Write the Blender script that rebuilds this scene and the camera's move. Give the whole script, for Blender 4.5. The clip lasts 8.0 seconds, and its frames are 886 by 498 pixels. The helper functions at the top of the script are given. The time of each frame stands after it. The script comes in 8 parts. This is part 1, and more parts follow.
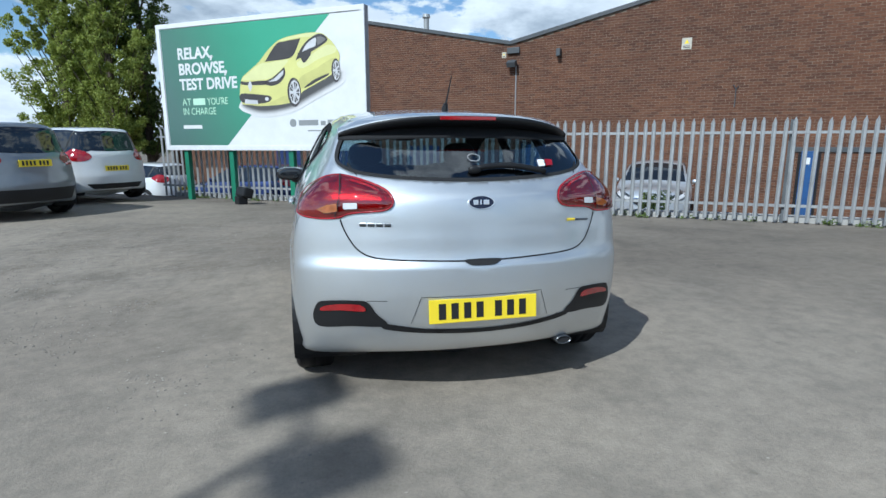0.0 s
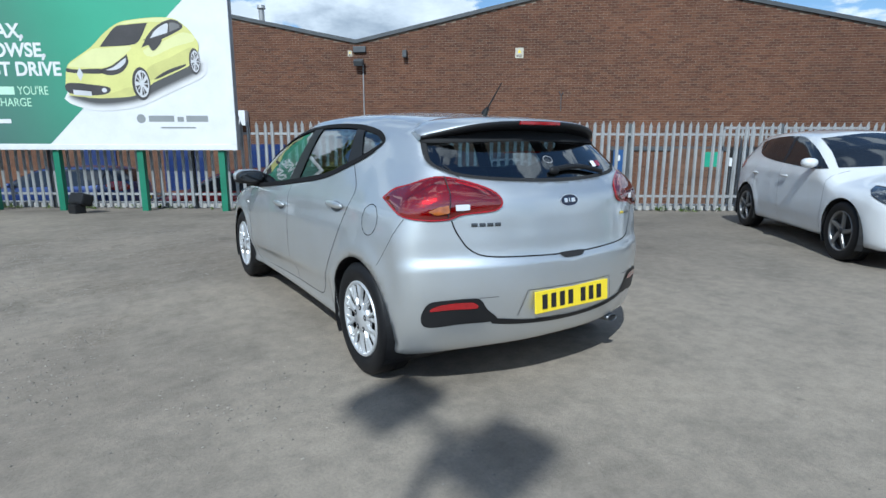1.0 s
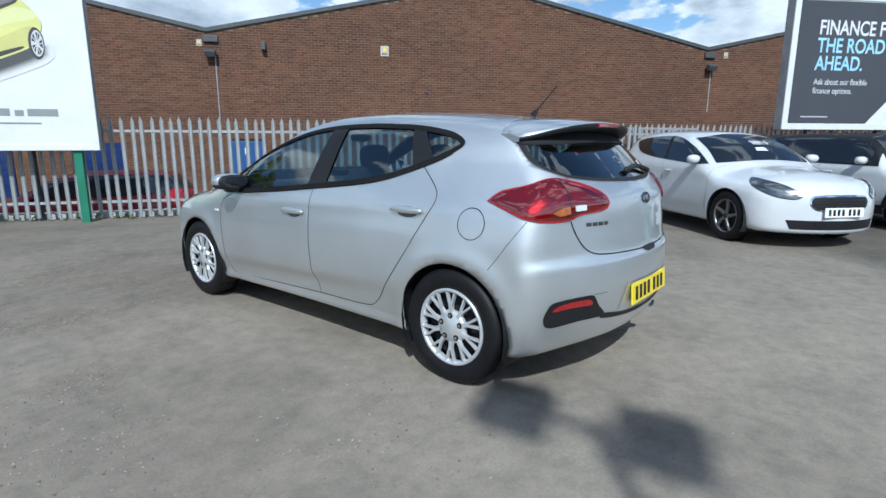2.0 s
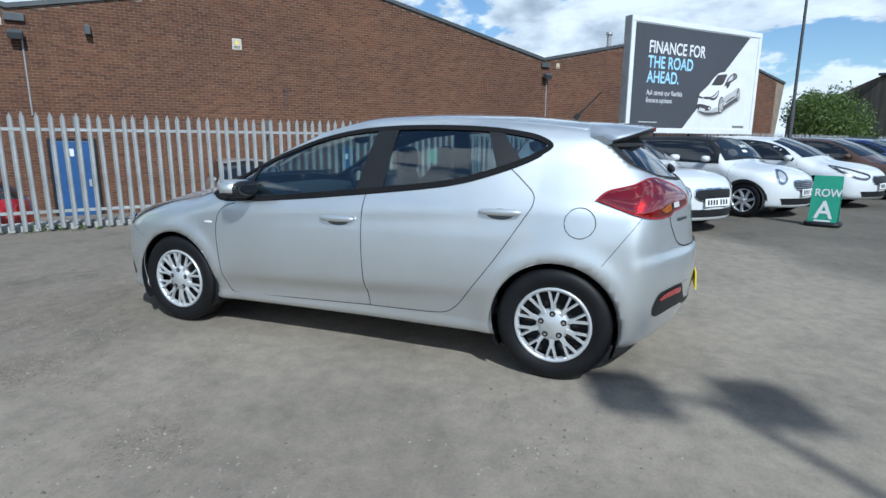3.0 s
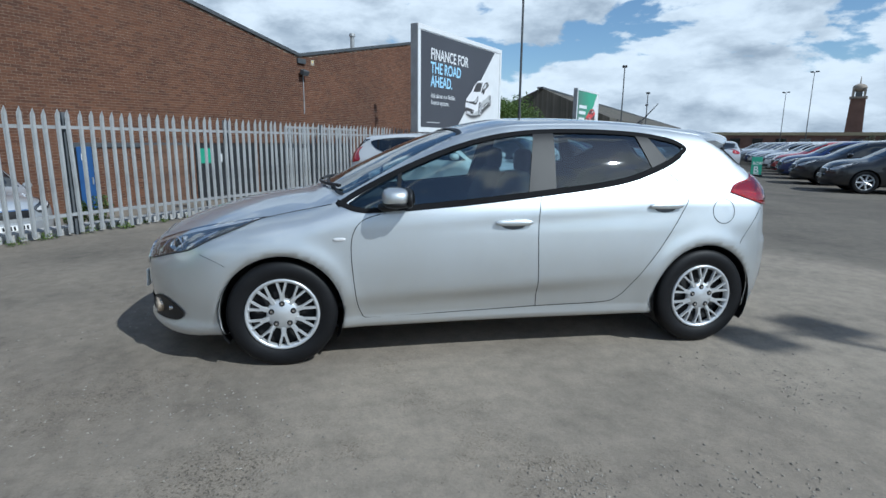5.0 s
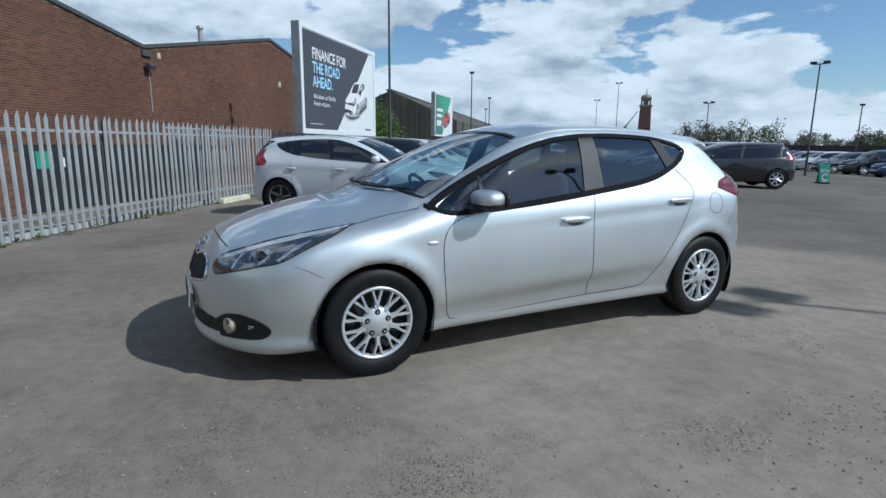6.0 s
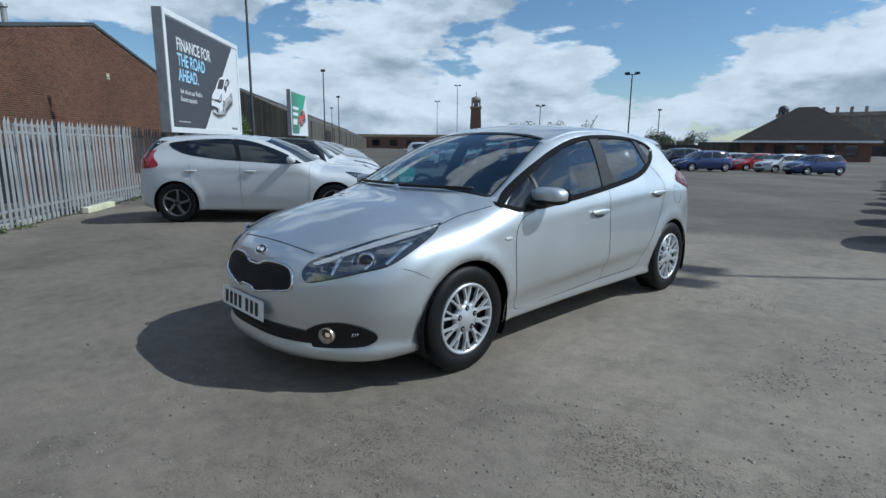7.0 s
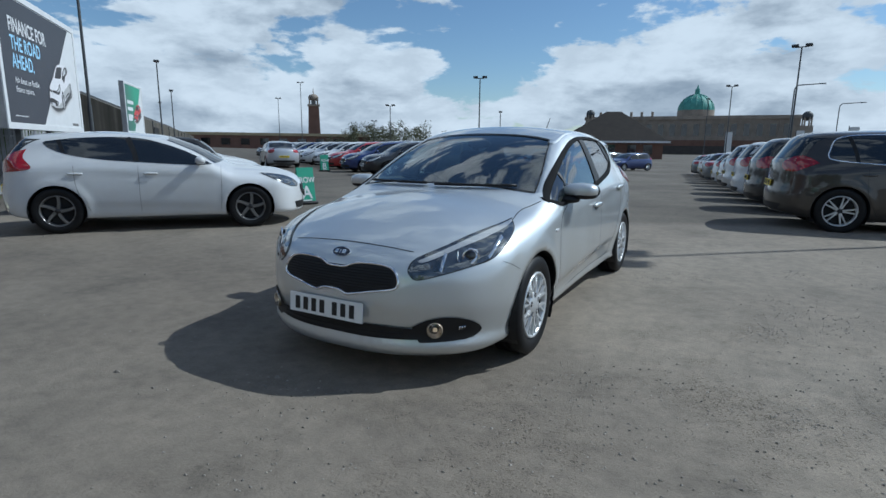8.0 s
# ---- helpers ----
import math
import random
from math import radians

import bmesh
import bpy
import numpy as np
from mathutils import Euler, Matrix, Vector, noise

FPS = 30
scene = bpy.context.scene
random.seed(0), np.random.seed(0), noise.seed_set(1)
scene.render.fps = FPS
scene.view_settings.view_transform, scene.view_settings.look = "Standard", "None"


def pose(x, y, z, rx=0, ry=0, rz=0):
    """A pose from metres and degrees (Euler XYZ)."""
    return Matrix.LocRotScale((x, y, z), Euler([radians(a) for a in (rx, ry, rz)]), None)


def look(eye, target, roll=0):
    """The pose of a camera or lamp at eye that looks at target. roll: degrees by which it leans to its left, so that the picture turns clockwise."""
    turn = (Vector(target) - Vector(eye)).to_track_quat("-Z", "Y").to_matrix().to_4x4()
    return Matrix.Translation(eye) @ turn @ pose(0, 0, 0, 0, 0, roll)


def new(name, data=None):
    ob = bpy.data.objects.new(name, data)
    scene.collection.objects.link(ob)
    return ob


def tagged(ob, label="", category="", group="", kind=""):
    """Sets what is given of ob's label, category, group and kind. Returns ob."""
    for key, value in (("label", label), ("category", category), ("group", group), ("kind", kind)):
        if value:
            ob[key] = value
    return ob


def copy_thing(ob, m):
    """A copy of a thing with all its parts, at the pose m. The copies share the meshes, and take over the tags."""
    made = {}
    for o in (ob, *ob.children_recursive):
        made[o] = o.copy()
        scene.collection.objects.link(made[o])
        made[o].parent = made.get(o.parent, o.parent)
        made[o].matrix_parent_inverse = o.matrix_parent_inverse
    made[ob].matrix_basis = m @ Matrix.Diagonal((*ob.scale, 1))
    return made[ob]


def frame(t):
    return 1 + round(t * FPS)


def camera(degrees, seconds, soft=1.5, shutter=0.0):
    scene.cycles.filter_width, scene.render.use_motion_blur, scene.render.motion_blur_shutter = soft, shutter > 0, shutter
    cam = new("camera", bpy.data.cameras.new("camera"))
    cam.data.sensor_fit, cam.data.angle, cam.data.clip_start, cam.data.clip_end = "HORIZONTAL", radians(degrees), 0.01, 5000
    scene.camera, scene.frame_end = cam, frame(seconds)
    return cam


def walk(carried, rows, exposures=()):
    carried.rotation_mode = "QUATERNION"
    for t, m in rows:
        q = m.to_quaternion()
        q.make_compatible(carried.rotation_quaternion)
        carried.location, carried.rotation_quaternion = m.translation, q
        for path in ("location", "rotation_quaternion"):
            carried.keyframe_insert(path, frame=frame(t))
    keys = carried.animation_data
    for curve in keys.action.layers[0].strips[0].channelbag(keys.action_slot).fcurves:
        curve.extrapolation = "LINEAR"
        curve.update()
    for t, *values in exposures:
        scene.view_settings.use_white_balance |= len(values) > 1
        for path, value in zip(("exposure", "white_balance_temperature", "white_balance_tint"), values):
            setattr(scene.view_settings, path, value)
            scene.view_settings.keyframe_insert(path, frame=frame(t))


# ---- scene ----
cam = camera(79.06, 8.0)
PATH = [
    (0, (-0.734, -4.339, 1.235), (-0.283, -2.428, 0.853), -0.04),
    (0.5, (-1.375, -4.218, 1.267), (-0.614, -2.410, 0.878), -0.11),
    (1, (-2.010, -3.933, 1.258), (-0.947, -2.284, 0.870), 0.14),
    (1.5, (-2.513, -3.529, 1.270), (-1.215, -2.059, 0.877), 0.12),
    (3, (-3.652, -1.769, 1.279), (-1.823, -1.062, 0.888), 0.29),
    (3.5, (-3.824, -1.117, 1.286), (-1.913, -0.675, 0.894), 0.31),
    (4, (-3.979, -0.421, 1.301), (-2.026, -0.242, 0.906), 0.26),
    (4.5, (-3.973, 0.240, 1.296), (-2.014, 0.169, 0.899), 0.43),
    (6, (-3.569, 2.303, 1.292), (-1.820, 1.410, 0.909), 0.59),
    (6.5, (-3.265, 2.879, 1.288), (-1.660, 1.748, 0.907), 0.56),
    (7, (-2.887, 3.474, 1.289), (-1.475, 2.110, 0.909), 0.48),
    (7.5, (-2.448, 3.968, 1.270), (-1.250, 2.412, 0.890), 0.42),
    (8, (-1.936, 4.436, 1.286), (-0.981, 2.721, 0.908), 0.59),
]
EXPOSURES = [(0, -0.03, 5400, 2.5), (1.5, 0.0, 5400, 2.5), (3.5, -0.05, 5400, 2.5), (4.5, -0.16, 5420, 2.5), (6.5, -0.37, 5380, 2), (8, -0.46, 5380, 2)]
walk(cam, [(t, look(eye, target, roll)) for t, eye, target, roll in PATH], EXPOSURES)

# ---- light ----
SUN_AZ, SUN_EL = radians(222.0), radians(43.0)     # direction towards the sun, from +x, anticlockwise
sun_dir = Vector((math.cos(SUN_AZ) * math.cos(SUN_EL), math.sin(SUN_AZ) * math.cos(SUN_EL), math.sin(SUN_EL)))
sun_data = bpy.data.lights.new("sun", "SUN")
sun_data.energy, sun_data.angle, sun_data.color = 5.0, radians(0.55), (1.0, 0.945, 0.865)
sun = new("sun", sun_data)
sun.matrix_world = look((0, 0, 60), Vector((0, 0, 60)) - sun_dir)

world = bpy.data.worlds.new("sky")
scene.world = world
world.use_nodes = True
wt = world.node_tree
wt.nodes.clear()


def wn(kind, **vals):
    node = wt.nodes.new(kind)
    for k, v in vals.items():
        node.inputs[k].default_value = v
    return node


sky = wt.nodes.new("ShaderNodeTexSky")
sky.sky_type, sky.sun_disc = "NISHITA", False
sky.sun_elevation, sky.sun_rotation = SUN_EL, radians(90.0) - SUN_AZ
sky.air_density, sky.dust_density, sky.ozone_density = 1.0, 0.3, 2.0
coord = wt.nodes.new("ShaderNodeTexCoord")
sep = wt.nodes.new("ShaderNodeSeparateXYZ")
wt.links.new(coord.outputs["Generated"], sep.inputs[0])


def wmath(op, a, b=None):
    node = wt.nodes.new("ShaderNodeMath")
    node.operation = op
    for i, v in enumerate((a, b)):
        if v is None:
            continue
        if isinstance(v, (int, float)):
            node.inputs[i].default_value = v
        else:
            wt.links.new(v, node.inputs[i])
    return node.outputs[0]


def wcloud(scale, detail, rough, lo, hi, lift, push):
    """Heaped clouds: cover by direction, thicker towards the horizon."""
    comb = wt.nodes.new("ShaderNodeCombineXYZ")
    wt.links.new(sep.outputs["X"], comb.inputs[0])
    wt.links.new(sep.outputs["Y"], comb.inputs[1])
    wt.links.new(wmath("MULTIPLY", wmath("ADD", sep.outputs["Z"], lift), 2.4), comb.inputs[2])
    tex = wn("ShaderNodeTexNoise", Scale=scale, Detail=detail, Roughness=rough, Distortion=0.15)
    wt.links.new(comb.outputs[0], tex.inputs["Vector"])
    low = wmath("MULTIPLY", wmath("MAXIMUM", wmath("SUBTRACT", 0.42, sep.outputs["Z"]), 0.0), push)
    ramp = wt.nodes.new("ShaderNodeMapRange")
    ramp.interpolation_type = "SMOOTHSTEP"
    ramp.inputs["From Min"].default_value, ramp.inputs["From Max"].default_value = lo, hi
    wt.links.new(wmath("ADD", tex.outputs[0], low), ramp.inputs["Value"])
    return ramp.outputs[0]


cover = wcloud(3.6, 12.0, 0.56, 0.525, 0.568, 0.0, 0.32)
shade = wcloud(3.6, 10.0, 0.55, 0.52, 0.68, 0.05, 0.12)
billow = wcloud(11.0, 8.0, 0.6, 0.36, 0.66, 0.03, 0.0)
shade = wmath("MINIMUM", wmath("ADD", wmath("MULTIPLY", shade, 0.62), wmath("MULTIPLY", billow, 0.30)), 1.0)
tone = wt.nodes.new("ShaderNodeMix")
tone.data_type = "RGBA"
tone.inputs[6].default_value, tone.inputs[7].default_value = (8.4, 8.5, 8.65, 1), (3.0, 3.4, 3.95, 1)
wt.links.new(shade, tone.inputs[0])
blend = wt.nodes.new("ShaderNodeMix")
blend.data_type = "RGBA"
wt.links.new(cover, blend.inputs[0])
wt.links.new(sky.outputs[0], blend.inputs[6])
wt.links.new(tone.outputs[2], blend.inputs[7])
bg = wn("ShaderNodeBackground", Strength=0.118)
wt.links.new(blend.outputs[2], bg.inputs[0])
wout = wt.nodes.new("ShaderNodeOutputWorld")
wt.links.new(bg.outputs[0], wout.inputs[0])
# ---- materials ----


def nodes_of(name):
    m = bpy.data.materials.new(name)
    m.use_nodes = True
    t = m.node_tree
    return m, t, t.nodes["Principled BSDF"]


def noise_of(t, scale, detail=4.0, rough=0.55, coord="Object", stretch=None):
    tc = t.nodes.new("ShaderNodeTexCoord")
    src = tc.outputs[coord]
    if stretch:
        mp = t.nodes.new("ShaderNodeMapping")
        mp.inputs["Scale"].default_value = stretch
        t.links.new(src, mp.inputs[0])
        src = mp.outputs[0]
    n = t.nodes.new("ShaderNodeTexNoise")
    n.inputs["Scale"].default_value, n.inputs["Detail"].default_value, n.inputs["Roughness"].default_value = scale, detail, rough
    t.links.new(src, n.inputs["Vector"])
    return n.outputs[0]


def ramp_of(t, src, stops):
    r = t.nodes.new("ShaderNodeValToRGB")
    e = r.color_ramp.elements
    while len(e) < len(stops):
        e.new(0.5)
    for el, (p, c) in zip(e, stops):
        el.position, el.color = p, (*c, 1)
    t.links.new(src, r.inputs[0])
    return r.outputs[0]


def mix_of(t, fac, a, b, kind="MIX"):
    m = t.nodes.new("ShaderNodeMix")
    m.data_type, m.blend_type = "RGBA", kind
    for i, v in ((0, fac), (6, a), (7, b)):
        if isinstance(v, (int, float)):
            m.inputs[i].default_value = v
        elif isinstance(v, tuple):
            m.inputs[i].default_value = (*v, 1)
        else:
            t.links.new(v, m.inputs[i])
    return m.outputs[2]


def bump_of(t, p, src, strength, distance=0.01):
    b = t.nodes.new("ShaderNodeBump")
    b.inputs["Strength"].default_value, b.inputs["Distance"].default_value = strength, distance
    t.links.new(src, b.inputs["Height"])
    t.links.new(b.outputs[0], p.inputs["Normal"])


def surface(name, col, rough=0.5, metal=0.0, var=0.12, s1=3.0, s2=40.0, bump=0.0, coat=0.0, spec=0.5):
    """A plain surface with soft stains and fine grain."""
    m, t, p = nodes_of(name)
    n1, n2 = noise_of(t, s1), noise_of(t, s2, 3)
    lo, hi = tuple(max(0, c * (1 - var)) for c in col), tuple(min(1, c * (1 + var)) for c in col)
    c1 = ramp_of(t, n1, [(0.3, lo), (0.7, hi)])
    c2 = ramp_of(t, n2, [(0.3, (1 - var * 0.6,) * 3), (0.7, (1, 1, 1))])
    t.links.new(mix_of(t, 1.0, c1, c2, "MULTIPLY"), p.inputs["Base Color"])
    p.inputs["Roughness"].default_value, p.inputs["Metallic"].default_value = rough, metal
    p.inputs["Coat Weight"].default_value, p.inputs["Coat Roughness"].default_value = coat, 0.04
    p.inputs["Specular IOR Level"].default_value = spec
    if bump:
        bump_of(t, p, n2, bump, 0.004)
    return m


def car_paint(name, col, metal=0.0, rough=0.35, flake=0.0):
    """Lacquered paint with fine flake and a film of road dust; flake adds a second, broader sheen."""
    m, t, p = nodes_of(name)
    grain = noise_of(t, 900.0, 2)
    dirt = noise_of(t, 2.2, 6)
    c = mix_of(t, 1.0, col, ramp_of(t, grain, [(0.3, (0.86,) * 3), (0.7, (1, 1, 1))]), "MULTIPLY")
    c = mix_of(t, 1.0, c, ramp_of(t, dirt, [(0.25, (0.93, 0.92, 0.9)), (0.65, (1, 1, 1))]), "MULTIPLY")
    shells = [(p, rough)]
    if flake:
        q = t.nodes.new("ShaderNodeBsdfPrincipled")
        shells.append((q, flake))
        both_sheens = t.nodes.new("ShaderNodeMixShader")
        both_sheens.inputs[0].default_value = 0.80
        t.links.new(p.outputs[0], both_sheens.inputs[1])
        t.links.new(q.outputs[0], both_sheens.inputs[2])
        t.links.new(both_sheens.outputs[0], t.nodes["Material Output"].inputs[0])
    for n, r in shells:
        t.links.new(c, n.inputs["Base Color"])
        n.inputs["Metallic"].default_value, n.inputs["Roughness"].default_value = metal, r
        n.inputs["Coat Weight"].default_value, n.inputs["Coat Roughness"].default_value = 1.0, 0.03
    return m


def glass_of(name, tint, alpha):
    """Car glass: tinted, clear enough to see through, with a mirror-like skin."""
    m = bpy.data.materials.new(name)
    m.use_nodes = True
    t = m.node_tree
    t.nodes.clear()
    out = t.nodes.new("ShaderNodeOutputMaterial")
    tr, gl, mx, fr = (t.nodes.new(k) for k in ("ShaderNodeBsdfTransparent", "ShaderNodeBsdfGlossy", "ShaderNodeMixShader", "ShaderNodeLayerWeight"))
    tr.inputs[0].default_value = (*(c * alpha for c in tint), 1)
    gl.inputs["Roughness"].default_value = 0.01
    fr.inputs["Blend"].default_value = 0.5
    steep = t.nodes.new("ShaderNodeMath")
    steep.operation, steep.inputs[1].default_value = "POWER", 3.2
    gain = t.nodes.new("ShaderNodeMath")
    gain.operation, gain.inputs[1].default_value, gain.inputs[2].default_value = "MULTIPLY_ADD", 0.9, 0.14
    t.links.new(fr.outputs["Facing"], steep.inputs[0])
    t.links.new(steep.outputs[0], gain.inputs[0])
    t.links.new(gain.outputs[0], mx.inputs[0])
    t.links.new(tr.outputs[0], mx.inputs[1])
    t.links.new(gl.outputs[0], mx.inputs[2])
    t.links.new(mx.outputs[0], out.inputs[0])
    return m


def asphalt():
    """Old tarmac: worn sandy binder, darker patches, pitted gritty areas, stains."""
    m, t, p = nodes_of("asphalt")
    big, mid, fine, grit = noise_of(t, 0.16, 4, 0.6), noise_of(t, 0.9, 8, 0.68), noise_of(t, 9.0, 6, 0.65), noise_of(t, 62.0, 4, 0.75)
    base = ramp_of(t, big, [(0.36, (0.192, 0.165, 0.137)), (0.62, (0.282, 0.246, 0.204))])
    base = mix_of(t, 1.0, base, ramp_of(t, mid, [(0.28, (0.62, 0.62, 0.61)), (0.47, (0.93, 0.92, 0.90)), (0.72, (1.14, 1.12, 1.08))]), "MULTIPLY")
    base = mix_of(t, 1.0, base, ramp_of(t, fine, [(0.32, (0.80, 0.80, 0.80)), (0.6, (1.04, 1.04, 1.03))]), "MULTIPLY")
    # pits where the binder has broken away, in clusters, most of them in one worn stretch
    tc = t.nodes.new("ShaderNodeTexCoord")
    warp = t.nodes.new("ShaderNodeTexNoise")
    warp.inputs["Scale"].default_value, warp.inputs["Detail"].default_value = 28.0, 3.0
    t.links.new(tc.outputs["Object"], warp.inputs["Vector"])
    push = t.nodes.new("ShaderNodeVectorMath")
    push.operation, push.inputs[1].default_value = "MULTIPLY", (0.05, 0.05, 0.0)
    t.links.new(warp.outputs["Color"], push.inputs[0])
    bent = t.nodes.new("ShaderNodeVectorMath")
    bent.operation = "ADD"
    t.links.new(tc.outputs["Object"], bent.inputs[0])
    t.links.new(push.outputs[0], bent.inputs[1])
    v = t.nodes.new("ShaderNodeTexVoronoi")
    v.inputs["Scale"].default_value = 70.0
    t.links.new(bent.outputs[0], v.inputs["Vector"])
    far = t.nodes.new("ShaderNodeVectorMath")
    far.operation, far.inputs[1].default_value = "DISTANCE", (-2.9, 2.6, 0.0)
    t.links.new(tc.outputs["Object"], far.inputs[0])
    span = t.nodes.new("ShaderNodeMath")
    span.operation, span.inputs[1].default_value = "DIVIDE", 6.0
    t.links.new(far.outputs["Value"], span.inputs[0])
    stretch = ramp_of(t, span.outputs[0], [(0.0, (1, 1, 1)), (0.35, (0.95, 0.95, 0.95)), (0.75, (0.62, 0.62, 0.62))])
    clump = mix_of(t, 1.0, stretch, noise_of(t, 1.15, 8, 0.72), "MULTIPLY")
    hole = ramp_of(t, v.outputs["Distance"], [(0.22, (1, 1, 1)), (0.50, (0, 0, 0))])
    some = ramp_of(t, v.outputs["Color"], [(0.34, (0, 0, 0)), (0.44, (1, 1, 1))])
    where = ramp_of(t, clump, [(0.45, (0, 0, 0)), (0.60, (1, 1, 1))])
    pit = mix_of(t, 1.0, mix_of(t, 1.0, hole, some, "MULTIPLY"), where, "MULTIPLY")
    base = mix_of(t, pit, base, mix_of(t, 1.0, base, (0.56, 0.55, 0.53), "MULTIPLY"))
    rough_part = mix_of(t, where, (1.0, 1.0, 1.0), ramp_of(t, noise_of(t, 120.0, 3, 0.7), [(0.35, (0.62, 0.61, 0.60)), (0.6, (1.02, 1.01, 1.0))]))
    base = mix_of(t, 1.0, base, rough_part, "MULTIPLY")
    base = mix_of(t, 1.0, base, ramp_of(t, grit, [(0.3, (0.84, 0.84, 0.84)), (0.52, (1, 1, 1)), (0.75, (1.10, 1.09, 1.07))]), "MULTIPLY")
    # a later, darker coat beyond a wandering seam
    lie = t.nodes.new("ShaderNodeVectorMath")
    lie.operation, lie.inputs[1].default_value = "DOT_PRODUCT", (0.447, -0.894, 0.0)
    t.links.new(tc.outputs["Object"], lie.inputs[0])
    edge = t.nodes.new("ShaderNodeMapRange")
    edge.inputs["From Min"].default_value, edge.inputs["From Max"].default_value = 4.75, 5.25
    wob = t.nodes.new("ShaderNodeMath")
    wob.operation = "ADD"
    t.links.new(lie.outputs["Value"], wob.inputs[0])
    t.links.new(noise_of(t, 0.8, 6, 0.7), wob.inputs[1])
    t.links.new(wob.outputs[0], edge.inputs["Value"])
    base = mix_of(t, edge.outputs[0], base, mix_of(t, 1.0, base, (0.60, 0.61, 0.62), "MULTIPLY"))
    # and a strip that darkens towards the fence, its edge drifting
    side = t.nodes.new("ShaderNodeVectorMath")
    side.operation, side.inputs[1].default_value = "DOT_PRODUCT", (0.8, 0.6, 0.0)
    t.links.new(tc.outputs["Object"], side.inputs[0])
    soft = t.nodes.new("ShaderNodeMapRange")
    soft.interpolation_type = "SMOOTHSTEP"
    soft.inputs["From Min"].default_value, soft.inputs["From Max"].default_value = 1.6, 4.2
    drift = t.nodes.new("ShaderNodeMath")
    drift.operation, drift.inputs[1].default_value = "MULTIPLY_ADD", 1.6
    t.links.new(noise_of(t, 0.6, 6, 0.7), drift.inputs[0])
    t.links.new(side.outputs["Value"], drift.inputs[2])
    t.links.new(drift.outputs[0], soft.inputs["Value"])
    base = mix_of(t, soft.outputs[0], base, mix_of(t, 1.0, base, (0.80, 0.80, 0.80), "MULTIPLY"))
    spots = ramp_of(t, noise_of(t, 5.5, 2, 0.4), [(0.20, (0.7, 0.7, 0.7)), (0.26, (1, 1, 1))])
    base = mix_of(t, 1.0, base, spots, "MULTIPLY")
    t.links.new(base, p.inputs["Base Color"])
    p.inputs["Roughness"].default_value = 0.92
    p.inputs["Specular IOR Level"].default_value = 0.3
    bump_of(t, p, mix_of(t, pit, mix_of(t, 0.5, grit, fine), (0.0, 0.0, 0.0)), 0.7, 0.010)
    return m


def brick_mat(name="brick", seat="Object"):
    """Weathered red-brown brick, each one fired a little differently."""
    m, t, p = nodes_of(name)
    geo = t.nodes.new("ShaderNodeNewGeometry")
    info = t.nodes.new("ShaderNodeObjectInfo")
    add = t.nodes.new("ShaderNodeMath")
    add.operation = "ADD"
    t.links.new(geo.outputs["Random Per Island"], add.inputs[0])
    t.links.new(info.outputs["Random"], add.inputs[1])
    fr = t.nodes.new("ShaderNodeMath")
    fr.operation = "FRACT"
    t.links.new(add.outputs[0], fr.inputs[0])
    c = ramp_of(t, fr.outputs[0], [(0.0, (0.086, 0.038, 0.022)), (0.3, (0.112, 0.048, 0.026)), (0.55, (0.126, 0.054, 0.029)), (0.85, (0.150, 0.068, 0.036)), (1.0, (0.118, 0.055, 0.032))])
    c = mix_of(t, 1.0, c, ramp_of(t, noise_of(t, 0.35, 5, coord="Generated" if seat != "Object" else "Object"), [(0.3, (0.70, 0.69, 0.69)), (0.65, (1.05, 1.02, 0.98))]), "MULTIPLY")
    c = mix_of(t, 1.0, c, ramp_of(t, noise_of(t, 60, 3), [(0.3, (0.8, 0.8, 0.8)), (0.7, (1.1, 1.1, 1.1))]), "MULTIPLY")
    t.links.new(c, p.inputs["Base Color"])
    p.inputs["Roughness"].default_value = 0.9
    return m


def boarded(name, col):
    """Weathered upright boarding seen from afar: narrow strips of uneven tone."""
    m, t, p = nodes_of(name)
    strips = noise_of(t, 1.0, 3, 0.7, stretch=(3.0, 3.0, 0.06))
    stains = noise_of(t, 0.35, 5, 0.6)
    c = ramp_of(t, strips, [(0.3, tuple(v * 0.5 for v in col)), (0.5, col), (0.72, tuple(v * 1.7 for v in col))])
    c = mix_of(t, 1.0, c, ramp_of(t, stains, [(0.3, (0.75, 0.75, 0.76)), (0.7, (1.1, 1.08, 1.05))]), "MULTIPLY")
    t.links.new(c, p.inputs["Base Color"])
    p.inputs["Roughness"].default_value = 0.9
    return m


